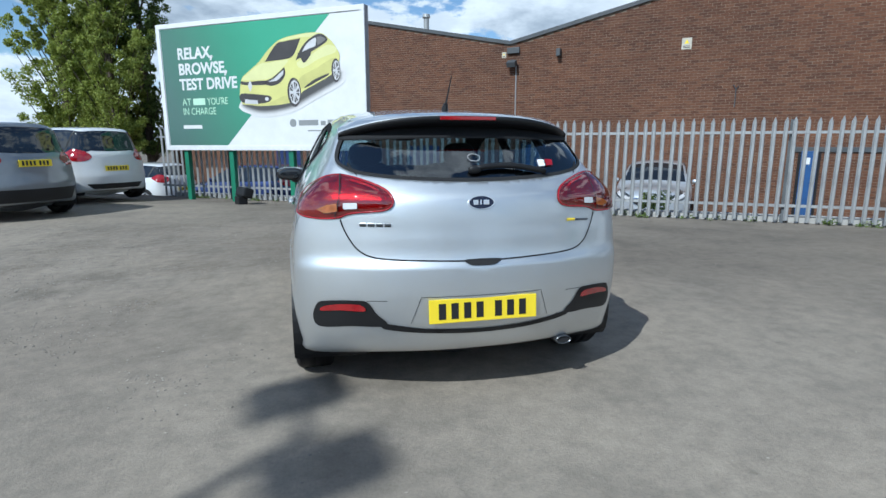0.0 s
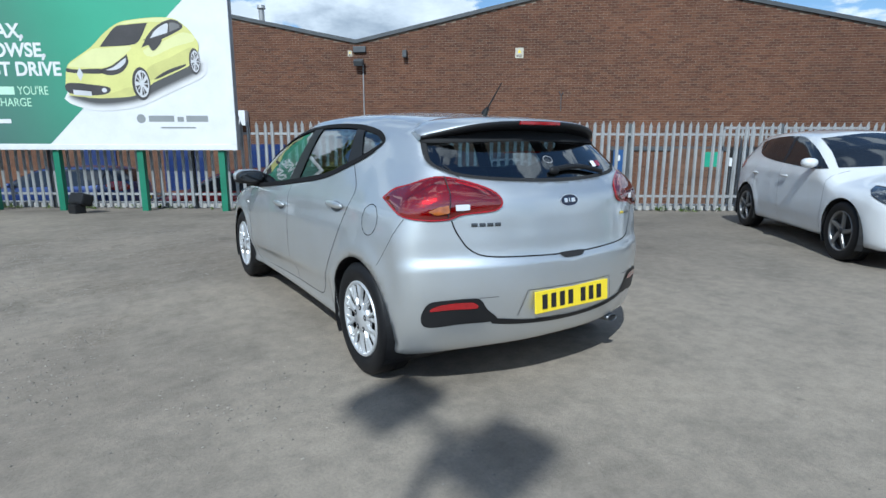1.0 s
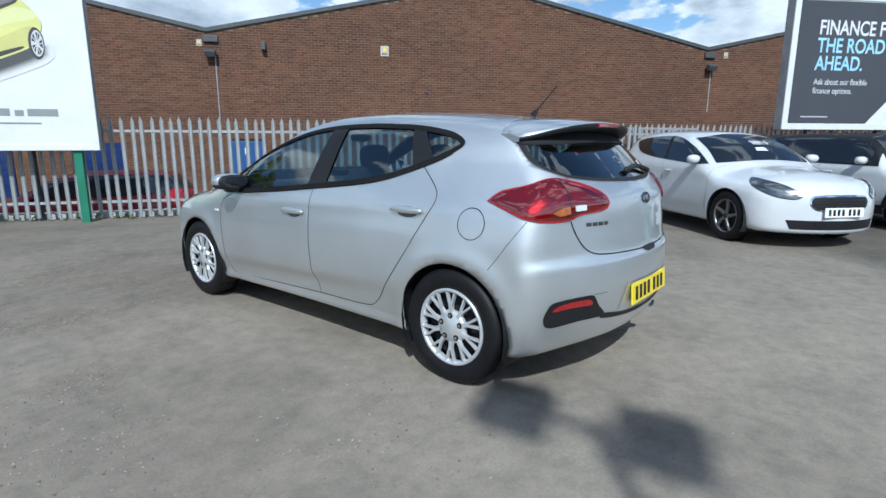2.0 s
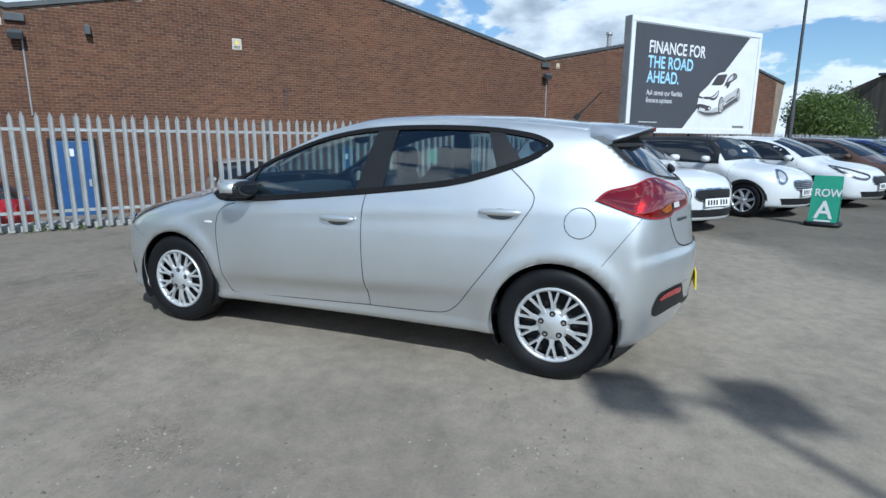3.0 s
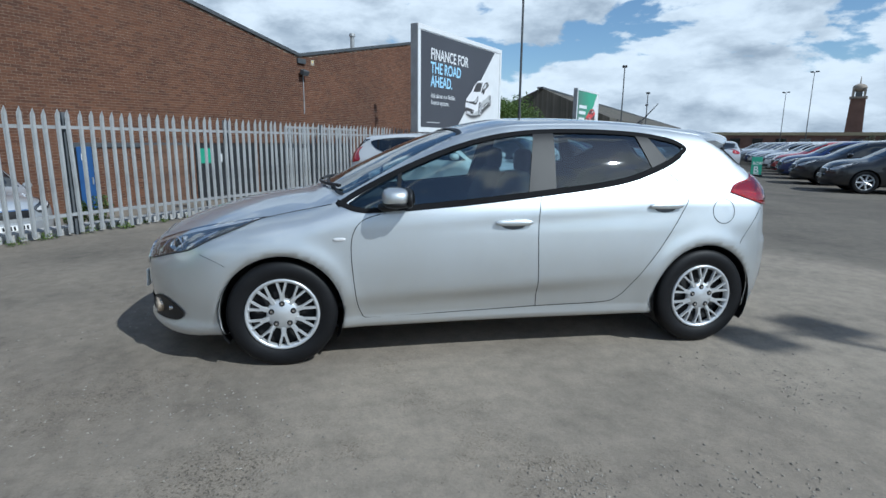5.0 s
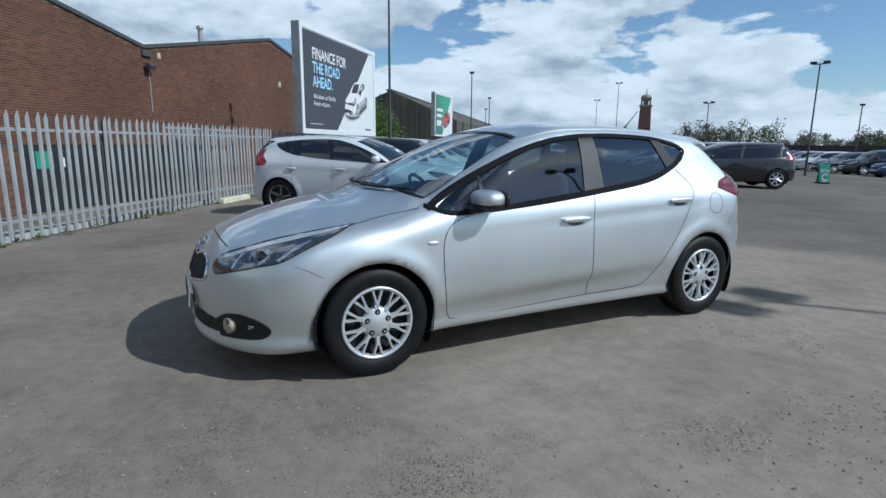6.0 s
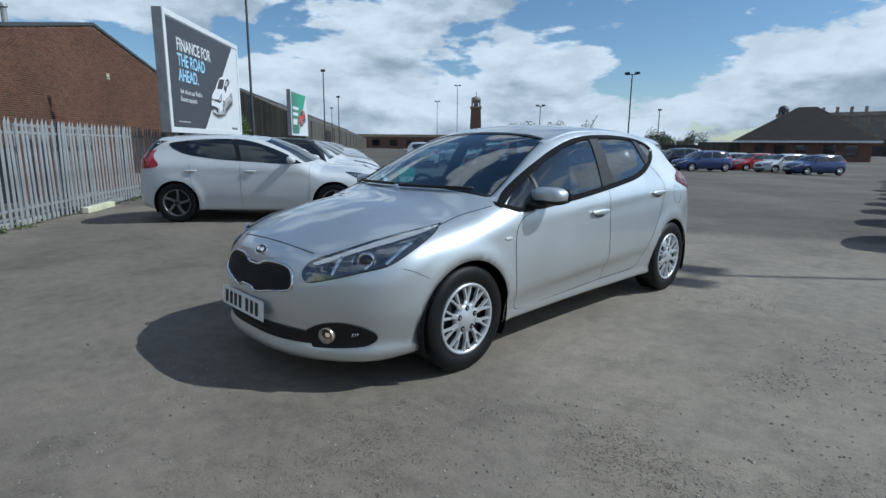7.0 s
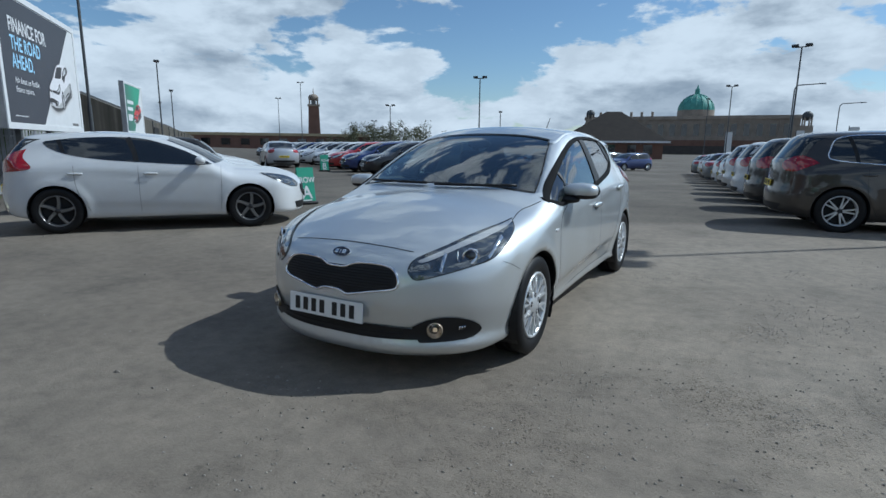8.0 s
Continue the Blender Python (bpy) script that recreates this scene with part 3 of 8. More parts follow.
def body_mesh(name, skin, holes, mats, parent, nu=210, nv=230, ne=48, y0=-1.35, y1=1.35, zc=0.62, solid=0.022, label=""):
    """The shell of a car with its openings. holes: (view, drawing, start)."""
    th = np.linspace(0, 2 * math.pi, nv, endpoint=False)
    rows_o, rows_d = [], []
    for a in np.linspace(0.02, math.pi / 2, ne, endpoint=False):
        rows_o.append(np.array([0, y1, zc]))
        rows_d.append(np.stack([math.sin(a) * np.sin(th), np.full(nv, math.cos(a)), math.sin(a) * np.cos(th)], -1))
    for y in np.linspace(y1, y0, nu):
        rows_o.append(np.array([0, y, zc]))
        rows_d.append(np.stack([np.sin(th), 0 * th, np.cos(th)], -1))
    for a in np.linspace(math.pi / 2, math.pi - 0.02, ne + 1)[1:]:
        rows_o.append(np.array([0, y0, zc]))
        rows_d.append(np.stack([math.sin(a) * np.sin(th), np.full(nv, math.cos(a)), math.sin(a) * np.cos(th)], -1))
    o = np.repeat(np.array(rows_o)[:, None, :], nv, 1).reshape(-1, 3)
    d = np.array(rows_d).reshape(-1, 3)
    p = skin.cast(o, d, 0.05, 1.9)
    nr = len(rows_o)
    ii, jj = np.meshgrid(np.arange(nr - 1), np.arange(nv), indexing="ij")
    ii, jj = ii.ravel(), jj.ravel()
    j2 = (jj + 1) % nv
    quads = np.stack([ii * nv + jj, (ii + 1) * nv + jj, (ii + 1) * nv + j2, ii * nv + j2], -1)
    cen = p[quads].mean(1)
    nrm = skin.normal(cen)
    alive = np.ones(len(quads), bool)
    for kind, poly, start in holes:
        base, dr, _, _ = view_map(kind, start)
        facing = nrm @ dr > 0.12
        hit = np.zeros(len(quads), bool)
        hit[facing] = inside(flat_of(kind, cen[facing], start), poly)
        touched = np.zeros(len(p), bool)
        touched[quads[hit & alive].ravel()] = True
        alive &= ~hit
        live = np.zeros(len(p), bool)
        live[quads[alive].ravel()] = True
        ix = np.nonzero(touched & live)[0]
        if len(ix):
            q = nearest(flat_of(kind, p[ix], start), poly)[0]
            b, dr, a0, a1 = view_map(kind, start)
            p[ix] = skin.cast(b(q), dr, a0, a1)
    faces = [tuple(int(v) for v in f) for f in quads[alive]]
    faces += [tuple(range(nv)), tuple(range((nr - 1) * nv, nr * nv))[::-1]]
    ob = mesh_ob(name, p, faces, mats, parent, True, label)
    me = ob.data
    bm = bmesh.new()
    bm.from_mesh(me)
    bmesh.ops.delete(bm, geom=[v for v in bm.verts if not v.link_faces], context="VERTS")
    bmesh.ops.recalc_face_normals(bm, faces=bm.faces)
    bm.to_mesh(me)
    bm.free()
    me.polygons.foreach_set("use_smooth", [True] * len(me.polygons))
    if solid:
        md = ob.modifiers.new("shell", "SOLIDIFY")
        md.thickness, md.offset, md.material_offset, md.material_offset_rim = solid, -1, 1, 2
    return ob
# ---- the ground, the fence, the brick hall ----
FA = radians(-34.0)                        # run of the fence and of the parking rows
U, N = Vector((math.cos(FA), math.sin(FA), 0)), Vector((math.sin(FA), -math.cos(FA), 0))   # along, and towards the car


def along(u, n, z=0.0):
    """A place u metres along the fence and n metres out from it, towards the car."""
    return U * u + N * (n - 6.45) + Vector((0, 0, z))


DIP = -0.08       # the tarmac falls a little towards the foot of the fence
FENCE = Matrix.Translation(along(0, 0, DIP)) @ Matrix.Rotation(FA, 4, "Z")   # x along, -y towards the car

YARD = -0.80      # the yard behind the fence lies lower


def fall(x, y):
    """The car park slopes gently down, away from the fence."""
    n = Vector((x, y, 0)).dot(N) + 6.45
    return -0.025 * min(26.0, max(0.0, n - 14.0))


def ground_sheet():
    """One sheet to the horizon; it dips into the yard between the fence and the hall."""
    xs = [-1500, -500, -150, -60, -40, -30, -26, -25.4, *np.arange(-24, 37, 1.5), 37.4, 38, 45, 60, 100, 250, 600, 1500]
    ys = [-1500, -500, -200, -100, -60, *np.arange(-40, -2, 2.0), -2.4, -1.8, -1.2, -0.6, -0.2, 0.16, 0.9, *np.arange(2, 42, 2.0), 44, 44.6, 80, 200, 600, 1500]

    def level(x, y):
        if -25.5 < x < 37.5 and 0.5 < y < 44.3:
            return YARD
        k = min(1.0, max(0.0, (y + 2.4) / 2.2)) if y < 40 else 0.0
        return DIP * k * k * (3 - 2 * k) - 0.025 * min(26.0, max(0.0, -y - 14.0))

    vs = [FENCE @ Vector((x, y, level(x, y) - DIP)) for x in xs for y in ys]
    k = len(ys)
    fs = [(i * k + j, (i + 1) * k + j, (i + 1) * k + j + 1, i * k + j + 1) for i in range(len(xs) - 1) for j in range(k - 1)]
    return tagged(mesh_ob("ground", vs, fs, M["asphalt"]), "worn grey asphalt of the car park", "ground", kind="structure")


ground_sheet()


def palisade(u0, u1, height=1.75, step=0.155):
    thing = tagged(empty("palisade_fence", FENCE), "galvanised steel palisade fence with pointed pales", "fence", kind="structure")
    # one pale: a shallow W section with a pointed, splayed head
    sec = [(-0.034, 0.0), (-0.024, -0.014), (-0.008, -0.004), (0.008, -0.004), (0.024, -0.014), (0.034, 0.0)]
    vs, fs = [], []
    for z, k, lean in ((0.04, 1, 0), (height - 0.17, 1, 0), (height - 0.08, 0.95, -0.006), (height, 0.12, -0.022)):
        vs += [(x * k, y * k + lean, z) for x, y in sec]
    vs += [(x * 0.9, y + 0.004, z) for z in (0.04, height - 0.1) for x, y in sec]
    for r in range(3):
        for i in range(5):
            a = r * 6 + i
            fs.append((a, a + 1, a + 7, a + 6))
    for i in range(5):
        a = 24 + i
        fs.append((a + 6, a + 7, a + 1, a))
    me = bpy.data.meshes.new("pale")
    me.from_pydata(vs, [], fs)
    me.materials.append(M["steel"])
    rng = random.Random(4)
    n = int((u1 - u0) / step)
    for i in range(n):
        ob = new("pale", me)
        ob.parent = thing
        ob.matrix_basis = pose(u0 + i * step + rng.uniform(-0.004, 0.004), rng.uniform(-0.004, 0.004), rng.uniform(-0.012, 0.012), rng.uniform(-0.7, 0.7), rng.uniform(-0.6, 0.6), 0)
    for z in (0.3, height - 0.24):
        b = bmesh.new()
        add_box(b, (u0 - 0.1, 0.004, z - 0.022), (u1, 0.012, z + 0.022))
        add_box(b, (u0 - 0.1, 0.012, z + 0.016), (u1, 0.05, z + 0.022))
        part("rail", b, M["steel"], thing)
    u = u0 + 2.04
    while u < u1:
        b = bmesh.new()
        for lo, hi in (((-0.03, 0.055, 0), (0.03, 0.061, height - 0.03)), ((-0.004, 0.06, 0), (0.004, 0.13, height - 0.03)), ((-0.03, 0.13, 0), (0.03, 0.136, height - 0.03))):
            add_box(b, (u + lo[0], lo[1], lo[2]), (u + hi[0], hi[1], hi[2]))
        part("fence_post", b, M["post"], thing)
        u += 2.93
    return thing


palisade(-9.75, 33.0)

# the hall: a long brick wall under a row of shallow gables
WA = radians(-39.6)
WU, WN = Vector((math.cos(WA), math.sin(WA), 0)), Vector((math.sin(WA), -math.cos(WA), 0))
VALLEY = Vector((5.93, 13.85, 0))
WALL = Matrix.Translation(VALLEY) @ Matrix.Rotation(WA, 4, "Z")    # x along the wall from a valley, -y outward
SPAN, EAVE, PEAK = 17.4, 4.56, 6.36


def roofline(s):
    k = (s % SPAN) / SPAN
    return EAVE + (PEAK - EAVE) * (1 - abs(2 * k - 1))


hall = tagged(empty("brick_hall", WALL), "long red-brown brick hall with shallow gables", "building", kind="structure")
S0, S1 = -SPAN, 2 * SPAN - 0.8
b = bmesh.new()
xs = sorted({S0, S1, *(k * SPAN / 2 for k in range(-2, 5))})
front_v = [(x, roofline(x)) for x in xs]
ring = [(S0, YARD - 0.3)] + front_v + [(S1, YARD - 0.3)]
vf = [b.verts.new((x, 0.0, z)) for x, z in ring]
vb = [b.verts.new((x, 30.0, z)) for x, z in ring]
for i in range(len(ring)):
    j = (i + 1) % len(ring)
    b.faces.new((vf[i], vf[j], vb[j], vb[i]))
b.faces.new(vf[::-1])
b.faces.new(vb)
part("wall", b, M["mortar"], hall)
for k in range(-1, 2):
    for a, c in ((k * SPAN, k * SPAN + SPAN / 2), (k * SPAN + SPAN / 2, (k + 1) * SPAN)):
        b = bmesh.new()
        z0, z1 = roofline(a + 1e-6), roofline(c - 1e-6)
        for y0, y1, h0, h1 in ((-0.07, 0.3, 0.0, 0.12),):
            vs = [b.verts.new(v) for v in ((a, y0, z0 + h0), (c, y0, z1 + h0), (c, y1, z1 + h0), (a, y1, z0 + h0), (a, y0, z0 + h1), (c, y0, z1 + h1), (c, y1, z1 + h1), (a, y1, z0 + h1))]
            for f in ((3, 2, 1, 0), (4, 5, 6, 7), (0, 1, 5, 4), (1, 2, 6, 5), (2, 3, 7, 6), (3, 0, 4, 7)):
                b.faces.new([vs[i] for i in f])
        part("coping", b, M["pole"], hall)


def wall_bricks():
    """Stretcher courses standing a little proud of the mortar."""
    rng = random.Random(9)
    L, H, J = 0.215, 0.066, 0.011
    vs, fs = [], []
    near = []
    row, z = 0, YARD - 0.05
    while z < PEAK:
        off = (0.5 if row % 2 else 0.0) * (L + J)
        x = S0 - off
        while x < S1:
            x0, x1 = max(x, S0), min(x + L, S1)
            top = min(roofline(x0 + 1e-4), roofline(min(x1, S1 - 1e-3)))
            if x1 - x0 > 0.03 and z + H < top:
                d = -0.004 - rng.uniform(0, 0.005)
                if abs(x - 7.1) < 1.75 and 2.6 < z < 4.1 and len(near) < 298:
                    near.append((x, z, d))
                else:
                    k = len(vs)
                    vs += [(x0, d, z), (x1, d, z), (x1, d, z + H), (x0, d, z + H), (x0, 0.01, z), (x1, 0.01, z), (x1, 0.01, z + H), (x0, 0.01, z + H)]
                    fs += [(k, k + 1, k + 2, k + 3), (k, k + 4, k + 5, k + 1), (k + 1, k + 5, k + 6, k + 2), (k + 2, k + 6, k + 7, k + 3), (k + 3, k + 7, k + 4, k)]
            x += L + J
        z += H + J
        row += 1
    tagged(mesh_ob("brickwork", vs, fs, M["brick"], hall), kind="stuff")
    me = bpy.data.meshes.new("brick")
    me.from_pydata([(0, 0, 0), (L, 0, 0), (L, 0, H), (0, 0, H), (0, 0.014, 0), (L, 0.014, 0), (L, 0.014, H), (0, 0.014, H)], [],
                   [(0, 1, 2, 3), (0, 4, 5, 1), (1, 5, 6, 2), (2, 6, 7, 3), (3, 7, 4, 0)])
    me.materials.append(M["brick"])
    for x, z, d in near:
        ob = new("brick", me)
        ob.parent = hall
        ob.matrix_basis = Matrix.Translation((x, d, z))
# ---- the silver hatchback ----
AXLE_F, AXLE_R, HUB = 1.325, -1.325, 0.312
HATCH_SKIN = Skin(
    top=[(-2.3, 1.20), (-1.86, 1.345), (-1.65, 1.378), (-1.3, 1.42), (-0.9, 1.452), (-0.5, 1.465), (-0.15, 1.458), (0.19, 1.40), (0.41, 1.33), (0.63, 1.24), (0.93, 1.10), (1.12, 1.005), (1.2, 0.975), (1.5, 0.925), (1.8, 0.85), (1.95, 0.797), (2.05, 0.757), (2.12, 0.712), (2.2, 0.6), (2.4, 0.3)],
    rear=[(0.1, -1.85), (0.25, -2.05), (0.4, -2.105), (0.55, -2.12), (0.655, -2.115), (0.69, -2.095), (0.8, -2.08), (0.95, -2.06), (1.02, -2.01), (1.08, -1.94), (1.2, -1.80), (1.33, -1.63), (1.5, -1.4)],
    front=[(0.1, 2.10), (0.15, 2.19), (0.19, 2.222), (0.225, 2.232), (0.255, 2.212), (0.29, 2.206), (0.35, 2.215), (0.45, 2.228), (0.55, 2.222), (0.65, 2.20), (0.72, 2.162), (0.78, 2.09), (0.85, 1.98), (1.0, 1.8), (1.5, 1.2)],
    side=[(0.1, 0.785), (0.2, 0.846), (0.232, 0.861), (0.262, 0.853), (0.3, 0.860), (0.45, 0.884), (0.6, 0.89), (0.75, 0.884), (0.88, 0.864), (0.95, 0.842), (1.05, 0.798), (1.2, 0.726), (1.35, 0.64), (1.44, 0.575), (1.6, 0.45)],
    plan=[(-2.3, -0.22), (-2.1, -0.12), (-1.9, -0.058), (-1.7, -0.03), (-1.3, -0.006), (-0.8, 0.0), (0.8, 0.0), (1.33, -0.008), (1.7, -0.035), (1.9, -0.06), (2.05, -0.115), (2.3, -0.26)],
    cabin_plan=[(-2.2, -0.12), (-1.85, -0.085), (-1.3, -0.035), (-0.8, 0.0), (0.6, 0.0), (1.0, -0.01), (1.4, -0.03), (2.2, -0.05)],
    crown=[(-2.2, 0.06), (-1.0, 0.065), (0.0, 0.07), (0.4, 0.085), (0.9, 0.10), (1.2, 0.075), (1.7, 0.085), (2.2, 0.12)],
    floor=[(-2.3, 0.235), (-2.0, 0.218), (-1.7, 0.205), (-1.4, 0.195), (1.4, 0.19), (1.8, 0.165), (2.3, 0.145)],
    rear_k=0.215, front_k=0.37, front_e=2.6, arches=((AXLE_F, HUB, 0.345), (AXLE_R, HUB, 0.35)), flare=0.012,
    creases=((0.95, 0.36, -0.85, 0.44, 0.021, 0.032), (0.9, 0.80, -1.9, 0.94, 0.006, 0.03)))


def arc_hole(y, r, flat=0.19):
    a = np.linspace(radians(-40), radians(220), 60)
    pts = [(y + r * math.cos(t), max(HUB + r * math.sin(t), 0.05)) for t in a]
    return np.array(pts)


DLO = spline([(1.01, 0.935), (0.86, 0.893), (0.59, 0.908), (0.2, 0.943), (-0.19, 0.983), (-0.59, 1.028), (-0.79, 1.063), (-0.95, 1.11), (-1.10, 1.165), (-1.22, 1.225), (-1.255, 1.262),
              (-1.22, 1.295), (-1.12, 1.33), (-0.89, 1.362), (-0.54, 1.376), (-0.2, 1.366), (0.07, 1.33), (0.33, 1.258), (0.6, 1.15), (0.84, 1.033)], sharp=(0,))
GLASS_F = spline([(0.95, 0.935), (0.84, 0.912), (0.59, 0.926), (0.2, 0.96), (-0.135, 0.995), (-0.21, 1.350), (0.07, 1.318), (0.33, 1.236), (0.6, 1.125), (0.84, 1.005)], sharp=(0, 4, 5))
GLASS_R = spline([(-0.287, 1.012), (-0.59, 1.048), (-0.79, 1.083), (-0.983, 1.140), (-0.893, 1.345), (-0.54, 1.360), (-0.318, 1.356)], sharp=(0, 3, 4, 6))
GLASS_Q = spline([(-1.085, 1.185), (-1.19, 1.235), (-1.225, 1.265), (-1.19, 1.288), (-1.10, 1.315), (-0.965, 1.338)], sharp=(0, 5))
SCREEN = spline([(-0.715, 0.975), (-0.4, 1.01), (0, 1.02), (0.4, 1.01), (0.715, 0.975), (0.665, 1.13), (0.575, 1.32), (0.5, 1.355), (0.3, 1.38), (0, 1.39), (-0.3, 1.38), (-0.5, 1.355), (-0.575, 1.32), (-0.665, 1.13)], sharp=(0, 4))
BACKLIGHT = spline([(-0.60, 1.115), (-0.5, 1.075), (-0.3, 1.05), (0, 1.04), (0.3, 1.05), (0.5, 1.075), (0.60, 1.115), (0.635, 1.17), (0.60, 1.27), (0.54, 1.325), (0.3, 1.345), (0, 1.35), (-0.3, 1.345), (-0.54, 1.325), (-0.60, 1.27), (-0.635, 1.17)])

car = tagged(empty("hatchback_car"), "silver five-door hatchback parked on the asphalt", "car")
holes = [("front", SCREEN, -0.4), ("back", BACKLIGHT, None)]
for s in ("left", "right"):
    holes += [(s, GLASS_F, None), (s, GLASS_R, None), (s, GLASS_Q, None), (s, arc_hole(AXLE_F, 0.345), None), (s, arc_hole(AXLE_R, 0.345), None)]
body_mesh("body", HATCH_SKIN, holes, [M["silver"], M["inner"], M["trim"]], car)


def both(pts):
    """Mirror points in space to the other side of the car."""
    return [(-x, y, z) for x, y, z in pts]


def wheel(thing, x, y, r, width, cover, tyre_label=""):
    """A wheel at a hub; x tells the side. cover builds the visible face."""
    s = 1 if x > 0 else -1
    hub = mesh_ob("wheel", *lathe([(0.0, -0.06), (r * 0.60, -0.06), (r * 0.60, 0.035), (0.0, 0.035)], 32), M["gap"], thing)
    hub.matrix_basis = Matrix.Translation((x, y, r)) @ Matrix.Diagonal((s, 1, 1, 1))
    w = width / 2
    prof = [(r * 0.66, -w * 0.85), (r * 0.8, -w), (r * 0.95, -w * 0.9), (r, -w * 0.72), (r * 0.985, -w * 0.42), (r, -w * 0.38), (r, -0.004), (r * 0.985, 0.0), (r, 0.004), (r, w * 0.38), (r * 0.985, w * 0.42), (r, w * 0.72),
            (r * 0.97, w * 0.86), (r * 0.93, w * 0.94), (r * 0.86, w * 1.0), (r * 0.78, w * 0.98), (r * 0.70, w * 0.9), (r * 0.655, w * 0.8)]
    tagged(mesh_ob("tyre", *lathe(prof, 56), M["rubber"], hub, True), tyre_label)
    cover(hub, r, w)
    return hub


def cover_many(hub, r, w):
    """A silver cover with ten forked spokes round five nuts."""
    x0 = w * 0.80
    mesh_ob("rim", *lathe([(r * 0.672, x0 - 0.02), (r * 0.672, x0 + 0.010), (r * 0.655, x0 + 0.016), (r * 0.62, x0 + 0.012), (r * 0.60, x0 + 0.0), (r * 0.595, x0 - 0.02)], 60), M["alloy"], hub, True)

    def bar(vs, fs, a0, r0, w0, a1, r1, w1, x_in, x_out, thick=0.014):
        k = len(vs)
        for a, rr, ww, xx in ((a0, r0, w0, x_in), (a1, r1, w1, x_out)):
            c, sn = math.cos(a), math.sin(a)
            for side, lift in ((-1, -thick), (-0.6, 0.002), (0.6, 0.002), (1, -thick)):
                vs.append((xx + lift, rr * c - side * ww * sn, rr * sn + side * ww * c))
        fs.extend([(k, k + 1, k + 5, k + 4), (k + 1, k + 2, k + 6, k + 5), (k + 2, k + 3, k + 7, k + 6)])

    for i in range(10):
        vs, fs = [], []
        a = 2 * math.pi * (i + 0.5) / 10
        bar(vs, fs, a, r * 0.24, 0.017, a, r * 0.42, 0.0135, x0 + 0.007, x0 + 0.010)
        for q in (-1, 1):
            bar(vs, fs, a + q * 0.045, r * 0.36, 0.0075, a + q * 0.135, r * 0.615, 0.0085, x0 + 0.009, x0 + 0.010)
        mesh_ob("spoke", vs, fs, M["alloy"], hub)
    mesh_ob("hub_cap", *lathe([(0.0, x0 + 0.014), (r * 0.09, x0 + 0.014), (r * 0.12, x0 + 0.010), (r * 0.26, x0 + 0.006), (r * 0.29, x0 - 0.004), (r * 0.295, x0 - 0.02)], 40), M["alloy"], hub, True)
    for i in range(5):
        a = 2 * math.pi * i / 5 + 0.3
        b = bmesh.new()
        c = Vector((x0 + 0.002, r * 0.205 * math.cos(a), r * 0.205 * math.sin(a)))
        add_tube(b, c - Vector((0.01, 0, 0)), c + Vector((0.0075, 0, 0)), 0.0165, 0.0165, 14)
        part("nut_well", b, M["gap"], hub)
        b = bmesh.new()
        add_tube(b, c, c + Vector((0.012, 0, 0)), 0.0095, 0.008, 6)
        part("wheel_nut", b, M["chrome"], hub)


def cover_five(hub, r, w, mat="alloy", blades=5, back="dark_alloy", wide=0.085, ring="dark_alloy", pair=0.0):
    """A dark alloy wheel with bright bladed spokes."""
    x0 = w * 0.78
    mesh_ob("rim", *lathe([(r * 0.68, x0 - 0.02), (r * 0.68, x0 + 0.012), (r * 0.655, x0 + 0.014), (r * 0.62, x0 - 0.005), (r * 0.61, x0 - 0.05)], 48), M[ring], hub, True)
    for i in range(blades):
        vs, fs = [], []
        a = 2 * math.pi * i / blades
        if pair:
            a = 2 * math.pi * (i // 2) / (blades // 2) + (pair if i % 2 else -pair)
        for t in (0.0, 0.33, 0.66, 1.0):
            rr, aa, ww = r * (0.10 + 0.54 * t), a + (0.0 if pair else 0.22 * t), r * (wide - 0.02 * t)
            c, sn = math.cos(aa), math.sin(aa)
            for side, lift in ((-1, -0.02), (-0.7, 0.0), (0.75, 0.0), (1, -0.02)):
                vs.append((x0 + 0.004 + lift + 0.006 * t, rr * c - side * ww * sn, rr * sn + side * ww * c))
        for q in range(3):
            for j in range(3):
                k = q * 4 + j
                fs.append((k, k + 1, k + 5, k + 4))
        mesh_ob("spoke", vs, fs, M[mat], hub)
    mesh_ob("hub_cap", *lathe([(0.0, x0 + 0.01), (r * 0.1, x0 + 0.01), (r * 0.13, x0 - 0.02)], 24), M[back], hub, True)


def cover_far(hub, r, w):
    """A plain bright wheel with seven spokes pressed in one piece."""
    x0 = w * 0.78
    vs, fs = lathe([(r * 0.68, x0 - 0.02), (r * 0.68, x0 + 0.012), (r * 0.655, x0 + 0.014), (r * 0.62, x0 - 0.005), (r * 0.61, x0 - 0.05)], 32)
    for i in range(7):
        a, k = 2 * math.pi * i / 7, len(vs)
        for rr, ww in ((0.0, r * 0.09), (r * 0.64, r * 0.06)):
            for side, lift in ((-1, -0.012), (0, 0.006), (1, -0.012)):
                vs.append((x0 + lift, rr * math.cos(a) - side * ww * math.sin(a), rr * math.sin(a) + side * ww * math.cos(a)))
        fs += [(k, k + 1, k + 4, k + 3), (k + 1, k + 2, k + 5, k + 4)]
    mesh_ob("rim", vs, fs, M["alloy"], hub)


